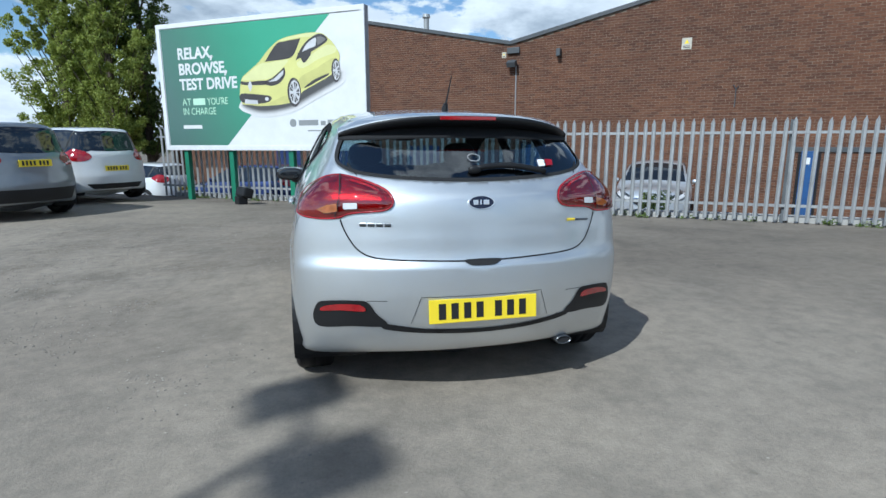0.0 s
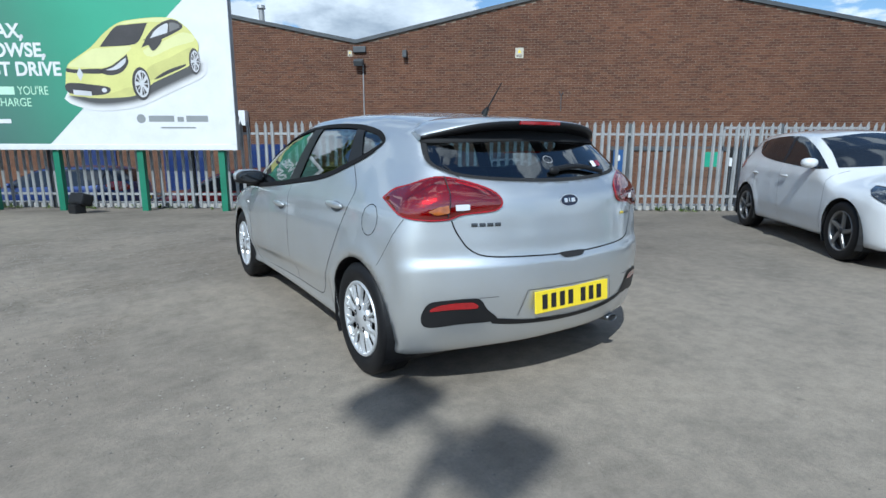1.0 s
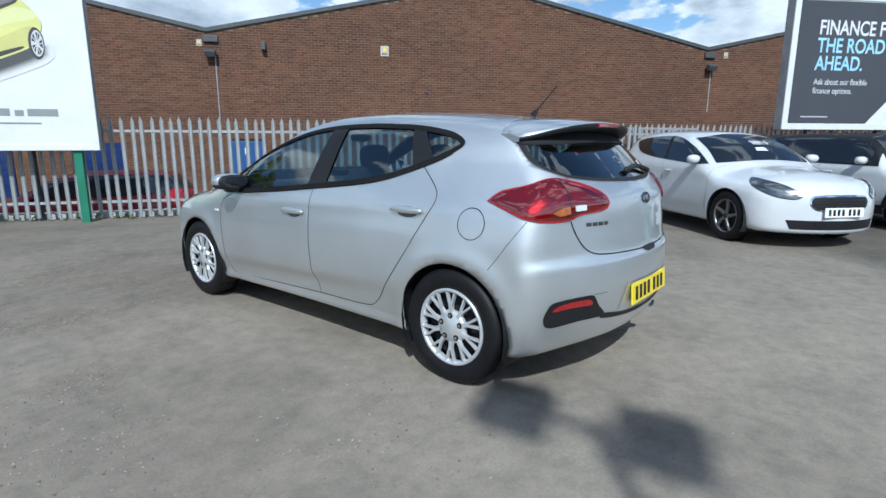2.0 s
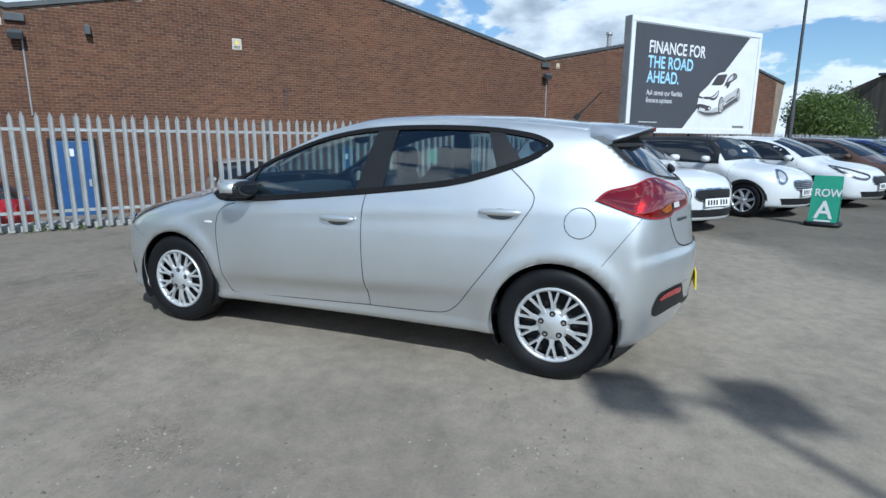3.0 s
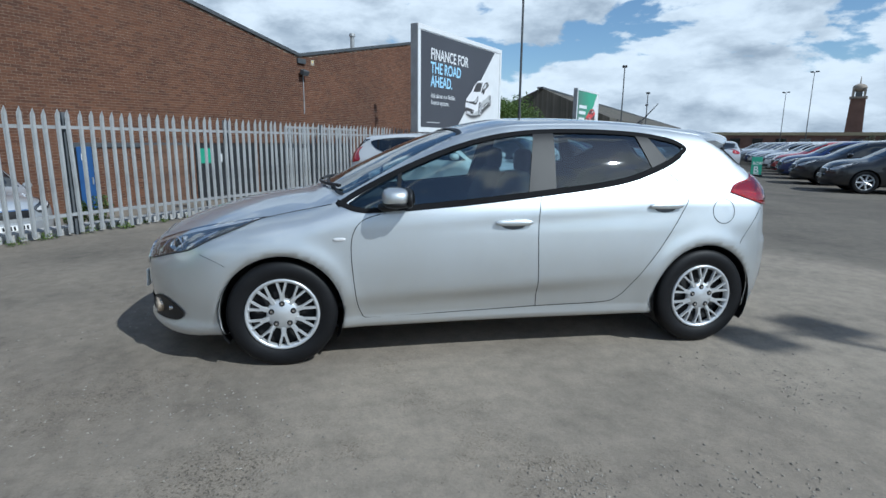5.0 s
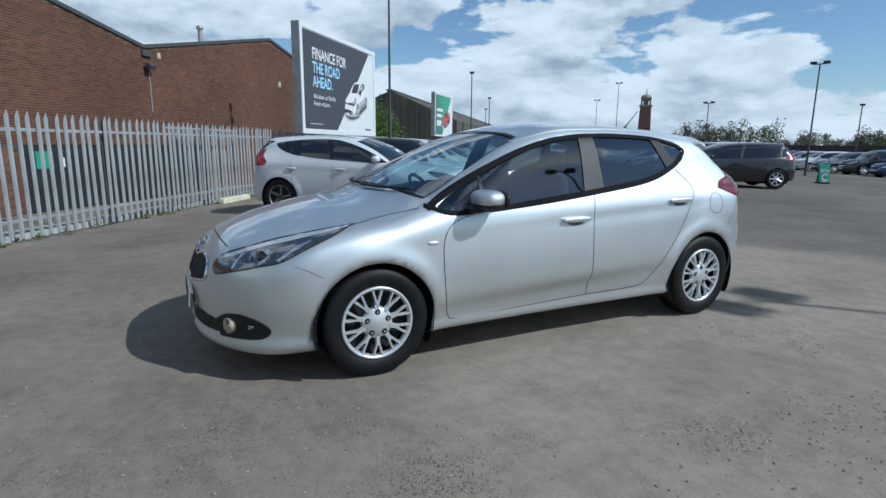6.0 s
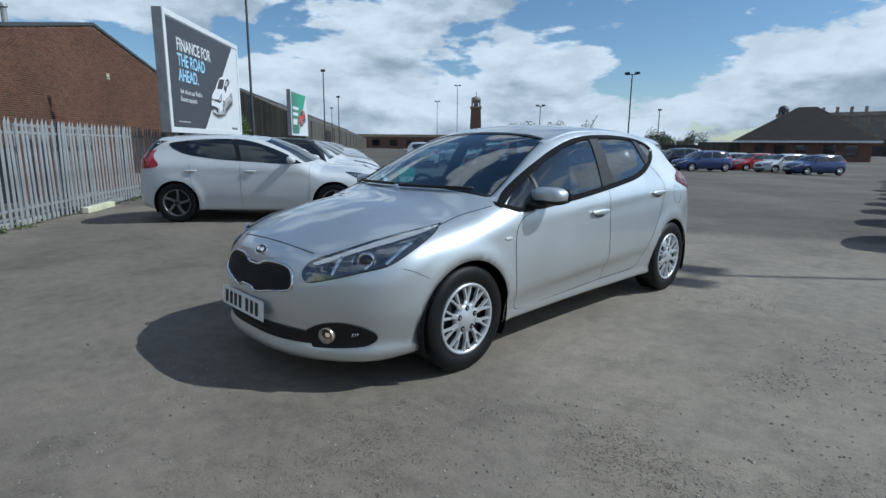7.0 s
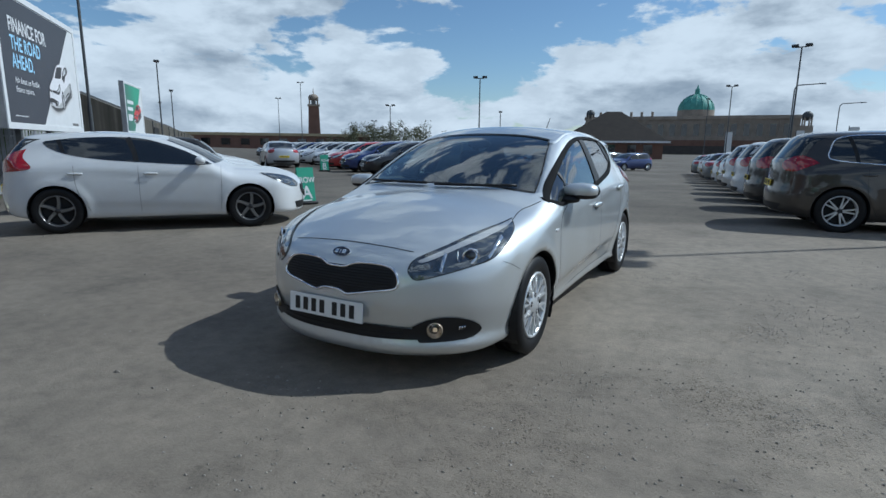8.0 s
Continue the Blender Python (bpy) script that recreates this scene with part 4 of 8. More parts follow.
def number_plate(parent, m, mat, size=(0.52, 0.111), count=7, name="number_plate", split=True):
    """A plate with plain bars in place of its characters."""
    w, h = size
    b = box((-w / 2, -0.004, -h / 2), (w / 2, 0.004, h / 2), None, 0.003)
    pl = part(name, b, mat, parent)
    pl.matrix_basis = m
    k = w * 0.86 / (count + 0.5)
    if not split:
        b = bmesh.new()
        for i in range(count):
            x = -w * 0.43 + k * (i + (0.5 if i > 3 else 0.0) + 0.14)
            add_box(b, (x, -0.0065, -h * 0.33), (x + k * 0.56, -0.0035, h * 0.33))
        tagged(part("plate_marking", b, M["ink"], pl), kind="stuff")
        return pl
    for i in range(count):
        x = -w * 0.43 + k * (i + (0.5 if i > 3 else 0.0) + 0.14)
        part("dark_bar", box((x, -0.0065, -h * 0.33), (x + k * 0.56, -0.0035, h * 0.33)), M["ink"], pl)
    return pl


def sweep(name, pts, r, mat, parent, n=8, closed=False):
    """A round bar along a line of points, in one piece."""
    pts = [Vector(p) for p in pts]
    vs, fs, k = [], [], len(pts)
    for i, p in enumerate(pts):
        d = (pts[(i + 1) % k] - pts[i - 1]) if closed else (pts[min(i + 1, k - 1)] - pts[max(i - 1, 0)])
        d.normalize()
        a = d.cross(Vector((0.3, 0.2, 1.0))).normalized()
        c = d.cross(a)
        vs += [p + (a * math.cos(2 * math.pi * j / n) + c * math.sin(2 * math.pi * j / n)) * r for j in range(n)]
    for i in range(k if closed else k - 1):
        q = (i + 1) % k
        fs += [(i * n + j, i * n + (j + 1) % n, q * n + (j + 1) % n, q * n + j) for j in range(n)]
    if not closed:
        fs += [tuple(range(n))[::-1], tuple((k - 1) * n + j for j in range(n))]
    return mesh_ob(name, vs, fs, mat, parent, True)


def egg(name, centre, size, mat, parent, label="", seg=24, squash=2.4):
    """A rounded, slightly boxy lump."""
    b = bmesh.new()
    bmesh.ops.create_uvsphere(b, u_segments=seg, v_segments=seg // 2, radius=1.0)
    for v in b.verts:
        c = [math.copysign(abs(q) ** (2 / squash), q) for q in v.co]
        v.co = Vector(centre) + Vector((c[0] * size[0], c[1] * size[1], c[2] * size[2]))
    return part(name, b, mat, parent, label, True)


# wheels and their wells
for x in (-0.775, 0.775):
    for y in (AXLE_F, AXLE_R):
        wheel(car, x, y, HUB, 0.21, cover_many)
        s = 1 if x > 0 else -1
        vs, fs = [], []
        for i in range(25):
            a = radians(-32 + 244 * i / 24)
            for xx, rr in ((s * 0.878, 0.346), (s * 0.85, 0.352), (s * 0.50, 0.37)):
                vs.append((xx, y + rr * math.cos(a), max(HUB + rr * math.sin(a), 0.15)))
        for i in range(24):
            for k in range(2):
                q = 3 * i + k
                fs.append((q, q + 1, q + 4, q + 3))
        k = len(vs)
        vs += [(s * 0.50, y, HUB)]
        fs += [(3 * i + 2, 3 * i + 5, k) for i in range(24)]
        mesh_ob("wheel_liner", vs, fs, M["trim"], car)

# glass and its seals
for s in ("left", "right"):
    panel("side_window", HATCH_SKIN, s, GLASS_F, M["glass"], car, -0.004, 0.02)
    panel("side_window", HATCH_SKIN, s, GLASS_R, M["glass_dark"], car, -0.004, 0.02)
    panel("quarter_window", HATCH_SKIN, s, GLASS_Q, M["glass_dark"], car, -0.004, 0.015)
    ribbon("window_seal", HATCH_SKIN, s, grow(DLO, -0.012), M["seal"], car, 0.027, 0.0025, closed=True, lift=0.002)
    panel("door_pillar", HATCH_SKIN, s, spline([(-0.122, 0.985), (-0.300, 1.008), (-0.331, 1.364), (-0.198, 1.358)], sharp=(0, 1, 2, 3)), M["trim"], car, 0.002, 0.02)
    panel("door_pillar", HATCH_SKIN, s, spline([(-0.972, 1.127), (-1.095, 1.18), (-0.965, 1.345), (-0.882, 1.353)], sharp=(0, 1, 2, 3)), M["trim"], car, 0.002, 0.015)
    ribbon("window_divider", HATCH_SKIN, s, spline([(0.665, 0.915), (0.635, 1.12)], False), M["trim"], car, 0.022, 0.002)
    ribbon("sill_trim", HATCH_SKIN, s, spline([(0.62, 0.905), (0.2, 0.94), (-0.19, 0.98), (-0.59, 1.025), (-0.79, 1.060), (-0.95, 1.107), (-1.10, 1.162), (-1.2, 1.212)], False), M["seal"], car, 0.014, 0.004, lift=0.004)
panel("windscreen", HATCH_SKIN, "front", SCREEN, M["glass"], car, -0.003, 0.025, -0.4)
ribbon("windscreen_seal", HATCH_SKIN, "front", grow(SCREEN, -0.006), M["trim"], car, 0.008, 0.0015, -0.4, True)
panel("rear_window", HATCH_SKIN, "back", BACKLIGHT, M["glass_rear"], car, -0.003, 0.02)
ribbon("rear_window_border", HATCH_SKIN, "back", grow(BACKLIGHT, -0.004), M["gap"], car, 0.016, 0.0015, None, True)

# joints between the panels
for s in ("left", "right"):
    ribbon("door_joint", HATCH_SKIN, s, spline([(0.76, 0.885), (0.86, 0.85), (0.915, 0.78), (0.93, 0.66), (0.91, 0.42), (0.885, 0.31), (0.845, 0.265), (0.33, 0.272), (-0.19, 0.287), (-0.66, 0.30), (-0.76, 0.345), (-0.85, 0.455), (-1.01, 0.67), (-1.16, 0.90), (-1.19, 0.955), (-1.185, 1.01), (-1.12, 1.075), (-1.03, 1.15)], False), M["gap"], car, 0.0045)
    ribbon("door_joint", HATCH_SKIN, s, spline([(-0.20, 0.985), (-0.183, 0.85), (-0.18, 0.7), (-0.19, 0.46), (-0.2, 0.287)], False), M["gap"], car, 0.0045)
    ribbon("filler_joint", HATCH_SKIN, s, spline([(-1.439 + 0.079 * math.cos(t), 0.871 + 0.078 * math.sin(t)) for t in np.linspace(0, 6.283, 24, endpoint=False)]), M["gap"], car, 0.004, closed=True)
    sg = -1 if s == "left" else 1
    line = spline([(1.429, 0.85), (1.308, 0.874), (1.173, 0.901), (1.032, 0.933)], False)
    if s == "left":
        sweep("bonnet_joint", HATCH_SKIN.cast(np.stack([0 * line[:, 0], line[:, 0], line[:, 1]], -1), np.array([sg, 0, 0.0]), 0, 1.2), 0.0028, M["gap"], car, 6)
    ribbon("bumper_joint", HATCH_SKIN, s, spline([(1.76, 0.665), (1.70, 0.643), (1.62, 0.60)], False), M["gap"], car, 0.0025)
    ribbon("bumper_joint", HATCH_SKIN, s, spline([(-1.76, 0.895), (-1.66, 0.79), (-1.56, 0.66)], False), M["gap"], car, 0.003)
    ribbon("roof_moulding", HATCH_SKIN, s, spline([(0.30, 1.315), (0.0, 1.385), (-0.3, 1.408), (-0.7, 1.412), (-1.1, 1.39), (-1.42, 1.355)], False), M["silver"], car, 0.012, 0.0, lift=0.003)
ribbon("bonnet_joint", HATCH_SKIN, "front", spline([(-0.42, 0.722), (-0.3, 0.735), (-0.15, 0.744), (0, 0.747), (0.15, 0.744), (0.3, 0.735), (0.42, 0.722)], False), M["gap"], car, 0.0032, 0.001, 1.2)
ribbon("tailgate_joint", HATCH_SKIN, "back", spline([(-0.632, 0.872), (-0.61, 0.81), (-0.56, 0.735), (-0.48, 0.70), (-0.25, 0.688), (0, 0.682), (0.25, 0.688), (0.48, 0.70), (0.56, 0.735), (0.61, 0.81), (0.632, 0.872)], False), M["gap"], car, 0.007, 0.0012)
for s in (-1, 1):
    ribbon("tailgate_joint", HATCH_SKIN, "back", spline([(s * 0.545, 1.072), (s * 0.562, 1.10), (s * 0.585, 1.14)], False), M["gap"], car, 0.006, 0.0012)

# lamps at the back
M["fog_bulb"], bulb_tree, bulb_skin = nodes_of("lit_bulb")
bulb_skin.inputs["Emission Color"].default_value = (1.0, 0.62, 0.25, 1)
bulb_skin.inputs["Emission Strength"].default_value = 0.35
TAIL = [(-0.80, -1.50, 0.985), (-0.79, -1.59, 1.035), (-0.72, -1.68, 1.062), (-0.62, -1.78, 1.083), (-0.5, -1.9, 1.044), (-0.41, -1.97, 1.0), (-0.387, -2.01, 0.952), (-0.425, -2.005, 0.912), (-0.57, -1.94, 0.895), (-0.63, -1.908, 0.875), (-0.72, -1.84, 0.877), (-0.79, -1.72, 0.905)]
TAIL_BITS = [("reflector", "clear_lens", [(-0.595, -1.916, 0.943), (-0.540, -1.95, 0.945), (-0.542, -1.958, 0.919), (-0.597, -1.924, 0.916)]),
             ("indicator", "amber", [(-0.72, -1.863, 0.918), (-0.68, -1.89, 0.936), (-0.636, -1.916, 0.942), (-0.638, -1.926, 0.908), (-0.69, -1.891, 0.899)])]
HEAD = [(-0.400, 2.085, 0.642), (-0.43, 2.04, 0.695), (-0.55, 1.89, 0.757), (-0.64, 1.73, 0.805), (-0.745, 1.42, 0.861), (-0.795, 1.53, 0.812), (-0.805, 1.69, 0.742), (-0.765, 1.80, 0.682), (-0.69, 1.90, 0.652), (-0.575, 1.995, 0.617), (-0.47, 2.085, 0.588), (-0.425, 2.09, 0.600)]
HEAD_TOP = [(-0.44, 2.045, 0.681), (-0.588, 1.847, 0.761), (-0.65, 1.70, 0.80), (-0.735, 1.43, 0.852), (-0.746, 1.551, 0.822), (-0.708, 1.703, 0.788), (-0.617, 1.875, 0.741), (-0.471, 2.036, 0.674)]
GLINTS = [([(-0.555, 1.942, 0.716), (-0.56, 1.981, 0.678), (-0.558, 2.009, 0.632)], 0.016), ([(-0.643, 1.848, 0.735), (-0.686, 1.84, 0.722), (-0.697, 1.871, 0.688), (-0.683, 1.896, 0.668)], 0.014), ([(-0.751, 1.64, 0.785), (-0.762, 1.737, 0.744), (-0.752, 1.815, 0.69)], 0.016), ([(-0.607, 1.9, 0.722), (-0.616, 1.925, 0.696), (-0.632, 1.932, 0.675)], 0.006)]
FOG = [(-0.43, 2.09, 0.335), (-0.51, 2.05, 0.375), (-0.61, 1.99, 0.388), (-0.70, 1.91, 0.36), (-0.738, 1.86, 0.312), (-0.69, 1.885, 0.266), (-0.57, 1.96, 0.248), (-0.44, 2.05, 0.243)]
for s in (-1, 1):
    flip = (lambda q: q) if s < 0 else both
    va, st = (225 if s < 0 else 315), (0, -1.0, 0)
    lamp = panel("tail_lamp", HATCH_SKIN, va, spline(flat_of(va, flip(TAIL), st), sharp=(0,)), M["tail_bed"], car, 0.003, 0.012, st, "red wraparound tail lamp", 0.0, 0.004)
    panel("lens", HATCH_SKIN, va, spline(flat_of(va, flip(TAIL), st), sharp=(0,)), M["red_glass"], lamp, 0.006, 0.012, st, "", 0.010, 0.012)
    ribbon("lamp_rim", HATCH_SKIN, va, grow(spline(flat_of(va, flip(TAIL), st), sharp=(0,)), -0.004), M["red_lens"], lamp, 0.008, 0.0075, st, True, "", 0.003)
    ribbon("light_guide", HATCH_SKIN, va, spline(flat_of(va, flip([(-0.76, -1.70, 0.985), (-0.69, -1.79, 1.04), (-0.645, -1.84, 1.05)]), st), False), M["red_lens"], lamp, 0.010, 0.012, st)
    ribbon("light_guide", HATCH_SKIN, va, spline(flat_of(va, flip([(-0.58, -1.87, 1.045), (-0.49, -1.94, 1.012), (-0.43, -1.985, 0.965), (-0.45, -2.0, 0.925)]), st), False), M["red_lens"], lamp, 0.010, 0.012, st)
    for nm, mt, pts in TAIL_BITS:
        panel(nm, HATCH_SKIN, va, flat_of(va, flip(pts), st), M[mt], lamp, 0.0175, 0.012, st)
    split = flat_of(va, flip([(-0.60, -1.80, 1.075), (-0.612, -1.895, 0.977), (-0.632, -1.906, 0.882)]), st)
    ribbon("lamp_joint", HATCH_SKIN, va, spline(split, False), M["gap"], lamp, 0.005, 0.0172, st)
    # lamps at the front
    va, st = (135 if s < 0 else 45), (0, 1.0, 0)
    fl = lambda q: flat_of(va, flip(q), st)
    outline = spline(fl(HEAD), sharp=(4,))
    lamp = panel("headlamp", HATCH_SKIN, va, outline, M["lamp_bed"], car, 0.001, 0.012, st, "clear headlamp with a dark housing")
    ribbon("lamp_seal", HATCH_SKIN, va, grow(outline, -0.003), M["trim"], lamp, 0.005, 0.0015, st, True)
    panel("light_strip", HATCH_SKIN, va, spline(fl(HEAD_TOP)), M["clear_lens"], lamp, 0.004, 0.010, st)
    for pts, wd in GLINTS:
        ribbon("reflector", HATCH_SKIN, va, spline(fl(pts), False), M["chrome"], lamp, wd, 0.004, st, lift=0.004)
    egg("reflector_bowl", tuple(HATCH_SKIN.cast(np.array([[s * 0.2, 1.45, 0.648]]), np.array([s * 0.38, 0.75, 0.0]), 0, 1.5)[0] - np.array([s * 0.01, 0.018, 0])), (0.03, 0.02, 0.026), M["post"], lamp, seg=16)
    c = HATCH_SKIN.cast(np.array([[s * 0.3, 1.45, 0.70]]), np.array([s * 0.66, 0.75, 0.0]), 0, 1.5)[0]
    c = Vector(c) - Vector((s * 0.66, 0.75, 0)) * 0.016
    b = bmesh.new()
    bmesh.ops.create_uvsphere(b, u_segments=20, v_segments=12, radius=0.036, matrix=Matrix.Translation(c))
    part("projector_lens", b, M["glass_far"], lamp, "", True)
    q = Vector((s * 0.66, 0.75, 0.0))
    side = q.cross(Vector((0, 0, 1)))
    sweep("lens_ring", [c + q * 0.020 + side * 0.044 * math.cos(a) + Vector((0, 0, 0.044 * math.sin(a))) for a in np.linspace(0, 6.283, 24, endpoint=False)], 0.006, M["chrome"], lamp, 6, True)
    panel("lamp_cover", HATCH_SKIN, va, grow(outline, -0.006), M["lamp_glass"], lamp, 0.009, 0.014, st)
    pod = panel("fog_lamp_recess", HATCH_SKIN, va, spline(fl(FOG), sharp=(0, 7)), M["trim"], car, 0.0065, 0.012, st, "black fog lamp recess")
    c = Vector(HATCH_SKIN.cast(np.array([[s * 0.3, 1.7, 0.318]]), np.array([s * 0.6, 0.8, 0.0]), 0, 1.5)[0])
    out = Vector((s * 0.4, 0.9, 0)).normalized()
    turn = Matrix.Translation(c + out * 0.016) @ out.to_track_quat("X", "Z").to_matrix().to_4x4()
    fog = mesh_ob("fog_lamp", *lathe([(0.043, -0.02), (0.043, 0.010), (0.040, 0.012), (0.037, 0.006), (0.030, -0.006), (0.018, -0.016), (0.0, -0.020)], 28), M["fog_bowl"], pod, True, "round fog lamp with a warm reflector")
    fog.matrix_basis = turn
    lens = mesh_ob("lens", *lathe([(0.041, 0.0115), (0.03, 0.015), (0.015, 0.017), (0.0, 0.0175)], 28), M["lamp_glass"], fog, True)
    egg("bulb", (-0.010, 0.0, 0.0), (0.010, 0.013, 0.013), M["fog_bulb"], fog, "lit warm bulb", seg=12)
    e = Vector(HATCH_SKIN.cast(np.array([[s * 0.4, 1.65, 0.323]]), np.array([s * 0.66, 0.75, 0.0]), 0, 1.5)[0])
    side = Vector((s * 0.75, -0.66, 0))
    for k, dz in enumerate((0.0, 0.004, 0.010)):
        q = e + side * (0.014 * k - 0.014) + Vector((s * 0.66, 0.75, 0)) * 0.008
        sweep("indicator", [q + Vector((0, 0, -0.012 + dz)), q + side * 0.006 + Vector((0, 0, 0.012))], 0.004, M["chrome"], pod, 6)

# grille, badges, plates
M["navy"] = surface("badge_navy", (0.012, 0.016, 0.035), 0.25, var=0.1)
GRILLE = [(0.0, 0.624), (-0.06, 0.627), (-0.115, 0.648), (-0.19, 0.656), (-0.29, 0.654), (-0.352, 0.638), (-0.388, 0.602), (-0.396, 0.556), (-0.368, 0.536), (-0.23, 0.512), (-0.105, 0.490), (-0.06, 0.506), (0.0, 0.508)]
ring = GRILLE + [(-x, z) for x, z in GRILLE[1:-1]][::-1]
gr = spline(ring)
grille = panel("grille", HATCH_SKIN, "front", gr, M["trim"], car, 0.003, 0.014, 1.2, "black mesh grille in a chrome ring")
ribbon("grille_ring", HATCH_SKIN, "front", gr, M["chrome"], grille, 0.013, 0.003, 1.2, True, "chrome surround", 0.008)
for z in np.arange(0.505, 0.64, 0.014):
    xs = [x for x in np.linspace(-0.36, 0.36, 60) if inside(np.array([[x, z]]), grow(gr, -0.012))[0]]
    if len(xs) > 3:
        ribbon("grille_bar", HATCH_SKIN, "front", np.array([(x, z) for x in xs]), M["gap"], grille, 0.006, 0.0035, 1.2, lift=0.004)
low = spline([(-0.53, 0.322), (-0.3, 0.335), (0, 0.335), (0.3, 0.335), (0.53, 0.322), (0.53, 0.262), (0.25, 0.259), (0, 0.261), (-0.25, 0.259), (-0.53, 0.262)], sharp=(0, 4, 5, 9))
lower = panel("lower_grille", HATCH_SKIN, "front", low, M["trim"], car, 0.009, 0.010, 1.2, "black lower air intake")
for z in (0.272, 0.297):
    ribbon("intake_bar", HATCH_SKIN, "front", np.array([(x, z) for x in np.linspace(-0.42, 0.42, 40)]), M["gap"], lower, 0.008, 0.008, 1.2, lift=0.005)
number_plate(car, pose(0.03, 2.246, 0.400, -4, 0, 180), M["white"])
number_plate(car, pose(0, -2.052, 0.487, -4, 0, 0), M["yellow"])
for z, sgn in ((0.696, 1), (0.945, -1)):
    at = HATCH_SKIN.cast(np.array([[0, 1.2 * sgn, z]]), np.array([0, 1.0 * sgn, 0]), 0, 1.5)
    n = Vector(HATCH_SKIN.normal(at)[0])
    yv, zv = -n, Vector((0, -n.z * sgn, abs(n.y)))
    xv = yv.cross(zv)
    m = Matrix.Translation(Vector(at[0])) @ Matrix((xv, yv, zv)).transposed().to_4x4()
    for r, d0, mt in ((1.0, 0.004, "chrome"), (0.90, 0.006, "navy")):
        b = bmesh.new()
        bmesh.ops.create_cone(b, cap_ends=True, segments=32, radius1=1, radius2=0.96, depth=1)
        bmesh.ops.transform(b, matrix=Matrix.Rotation(radians(90), 4, "X"), verts=b.verts)
        bmesh.ops.transform(b, matrix=Matrix.Diagonal((0.066 * r, d0 * 2, 0.033 * r, 1)), verts=b.verts)
        bmesh.ops.transform(b, matrix=m, verts=b.verts)
        part("badge_rim" if mt == "chrome" else "badge", b, M[mt], car)
    for x0, x1 in ((-0.040, -0.016), (-0.008, 0.0), (0.008, 0.036)):
        part("badge_mark", box((x0, -0.0085, -0.012), (x1, -0.005, 0.012), m, 0.002), M["chrome"], car)
for i in range(4):
    ribbon("name_badge", HATCH_SKIN, "back", np.array([(-0.548 + 0.036 * i, 0.849), (-0.548 + 0.036 * i + 0.028, 0.849)]), M["name_metal"], car, 0.018, 0.002, lift=0.002)
ribbon("name_badge", HATCH_SKIN, "back", np.array([(0.45, 0.846), (0.50, 0.844)]), M["yellow"], car, 0.014, 0.002, lift=0.002)
ribbon("name_badge", HATCH_SKIN, "back", np.array([(0.505, 0.842), (0.59, 0.838)]), M["name_metal"], car, 0.011, 0.002, lift=0.002)

# back bumper: black ends with red reflectors, a thin dark strip and a plate well
PODB = [(-0.772, 0.414), (-0.752, 0.478), (-0.722, 0.493), (-0.55, 0.504), (-0.52, 0.492), (-0.49, 0.445), (-0.44, 0.386), (-0.59, 0.374), (-0.742, 0.364)]
for s in (-1, 1):
    pod = panel("bumper_insert", HATCH_SKIN, "back", spline([(-s * x if s > 0 else x, z) for x, z in PODB]), M["trim"], car, 0.003, 0.012, None, "black bumper end with a red reflector")
    panel("reflector", HATCH_SKIN, "back", spline([(s * x, z) for x, z in ((0.735, 0.446), (0.72, 0.468), (0.65, 0.482), (0.555, 0.484), (0.535, 0.456), (0.64, 0.452))]), M["red_lens"], pod, 0.008, 0.010)
panel("bumper_strip", HATCH_SKIN, "back", spline([(-0.46, 0.395), (-0.25, 0.368), (0, 0.358), (0.25, 0.368), (0.46, 0.395), (0.46, 0.372), (0.25, 0.345), (0, 0.335), (-0.25, 0.345), (-0.46, 0.368)]), M["trim"], car, 0.003, 0.012)
panel("plate_well", HATCH_SKIN, "back", spline([(-0.33, 0.395), (-0.285, 0.52), (0.285, 0.52), (0.33, 0.395)], sharp=(0, 1, 2, 3)), M["silver"], car, 0.0015, 0.02)
for s in (-1, 1):
    # dark line paints the shade of a crease in the bumper
    ribbon("bumper_crease", HATCH_SKIN, "back", spline([(s * 0.53, 0.503), (s * 0.44, 0.506)], False), M["gap"], car, 0.0025, 0.001)
# the well is flat: a dark line paints shade along its edge
ribbon("plate_well_edge", HATCH_SKIN, "back", spline([(-0.335, 0.395), (-0.29, 0.524), (0.29, 0.524), (0.335, 0.395)], False, sharp=(1, 2)), M["gap"], car, 0.002, 0.0025)
panel("tailgate_grip", HATCH_SKIN, "back", spline([(-0.085, 0.688), (0.085, 0.688), (0.06, 0.664), (-0.06, 0.664)]), M["gap"], car, 0.004, 0.01)
b = bmesh.new()
for k in range(24):
    a0, a1 = 2 * math.pi * k / 24, 2 * math.pi * (k + 1) / 24
    f = lambda a: Vector((0.475 + 0.037 * math.cos(a), -1.995, 0.218 + 0.018 * math.sin(a)))
    b.faces.new([b.verts.new(f(a0)), b.verts.new(f(a1)), b.verts.new(f(a1) + Vector((0, 0.2, 0))), b.verts.new(f(a0) + Vector((0, 0.2, 0)))])
bmesh.ops.remove_doubles(b, verts=b.verts, dist=1e-5)
exhaust = part("exhaust_tip", b, M["name_metal"], car, "chrome oval exhaust tip", True)
# capped dark cylinder fills the tip: the hollow's shade is painted
bx = bmesh.new()
add_tube(bx, (0, 0, 0), (0, 0.15, 0), 1, 1, 20)
bmesh.ops.transform(bx, matrix=Matrix.Translation((0.475, -1.987, 0.218)) @ Matrix.Diagonal((0.038, 1, 0.018, 1)), verts=bx.verts)
part("exhaust_pipe", bx, M["gap"], car)
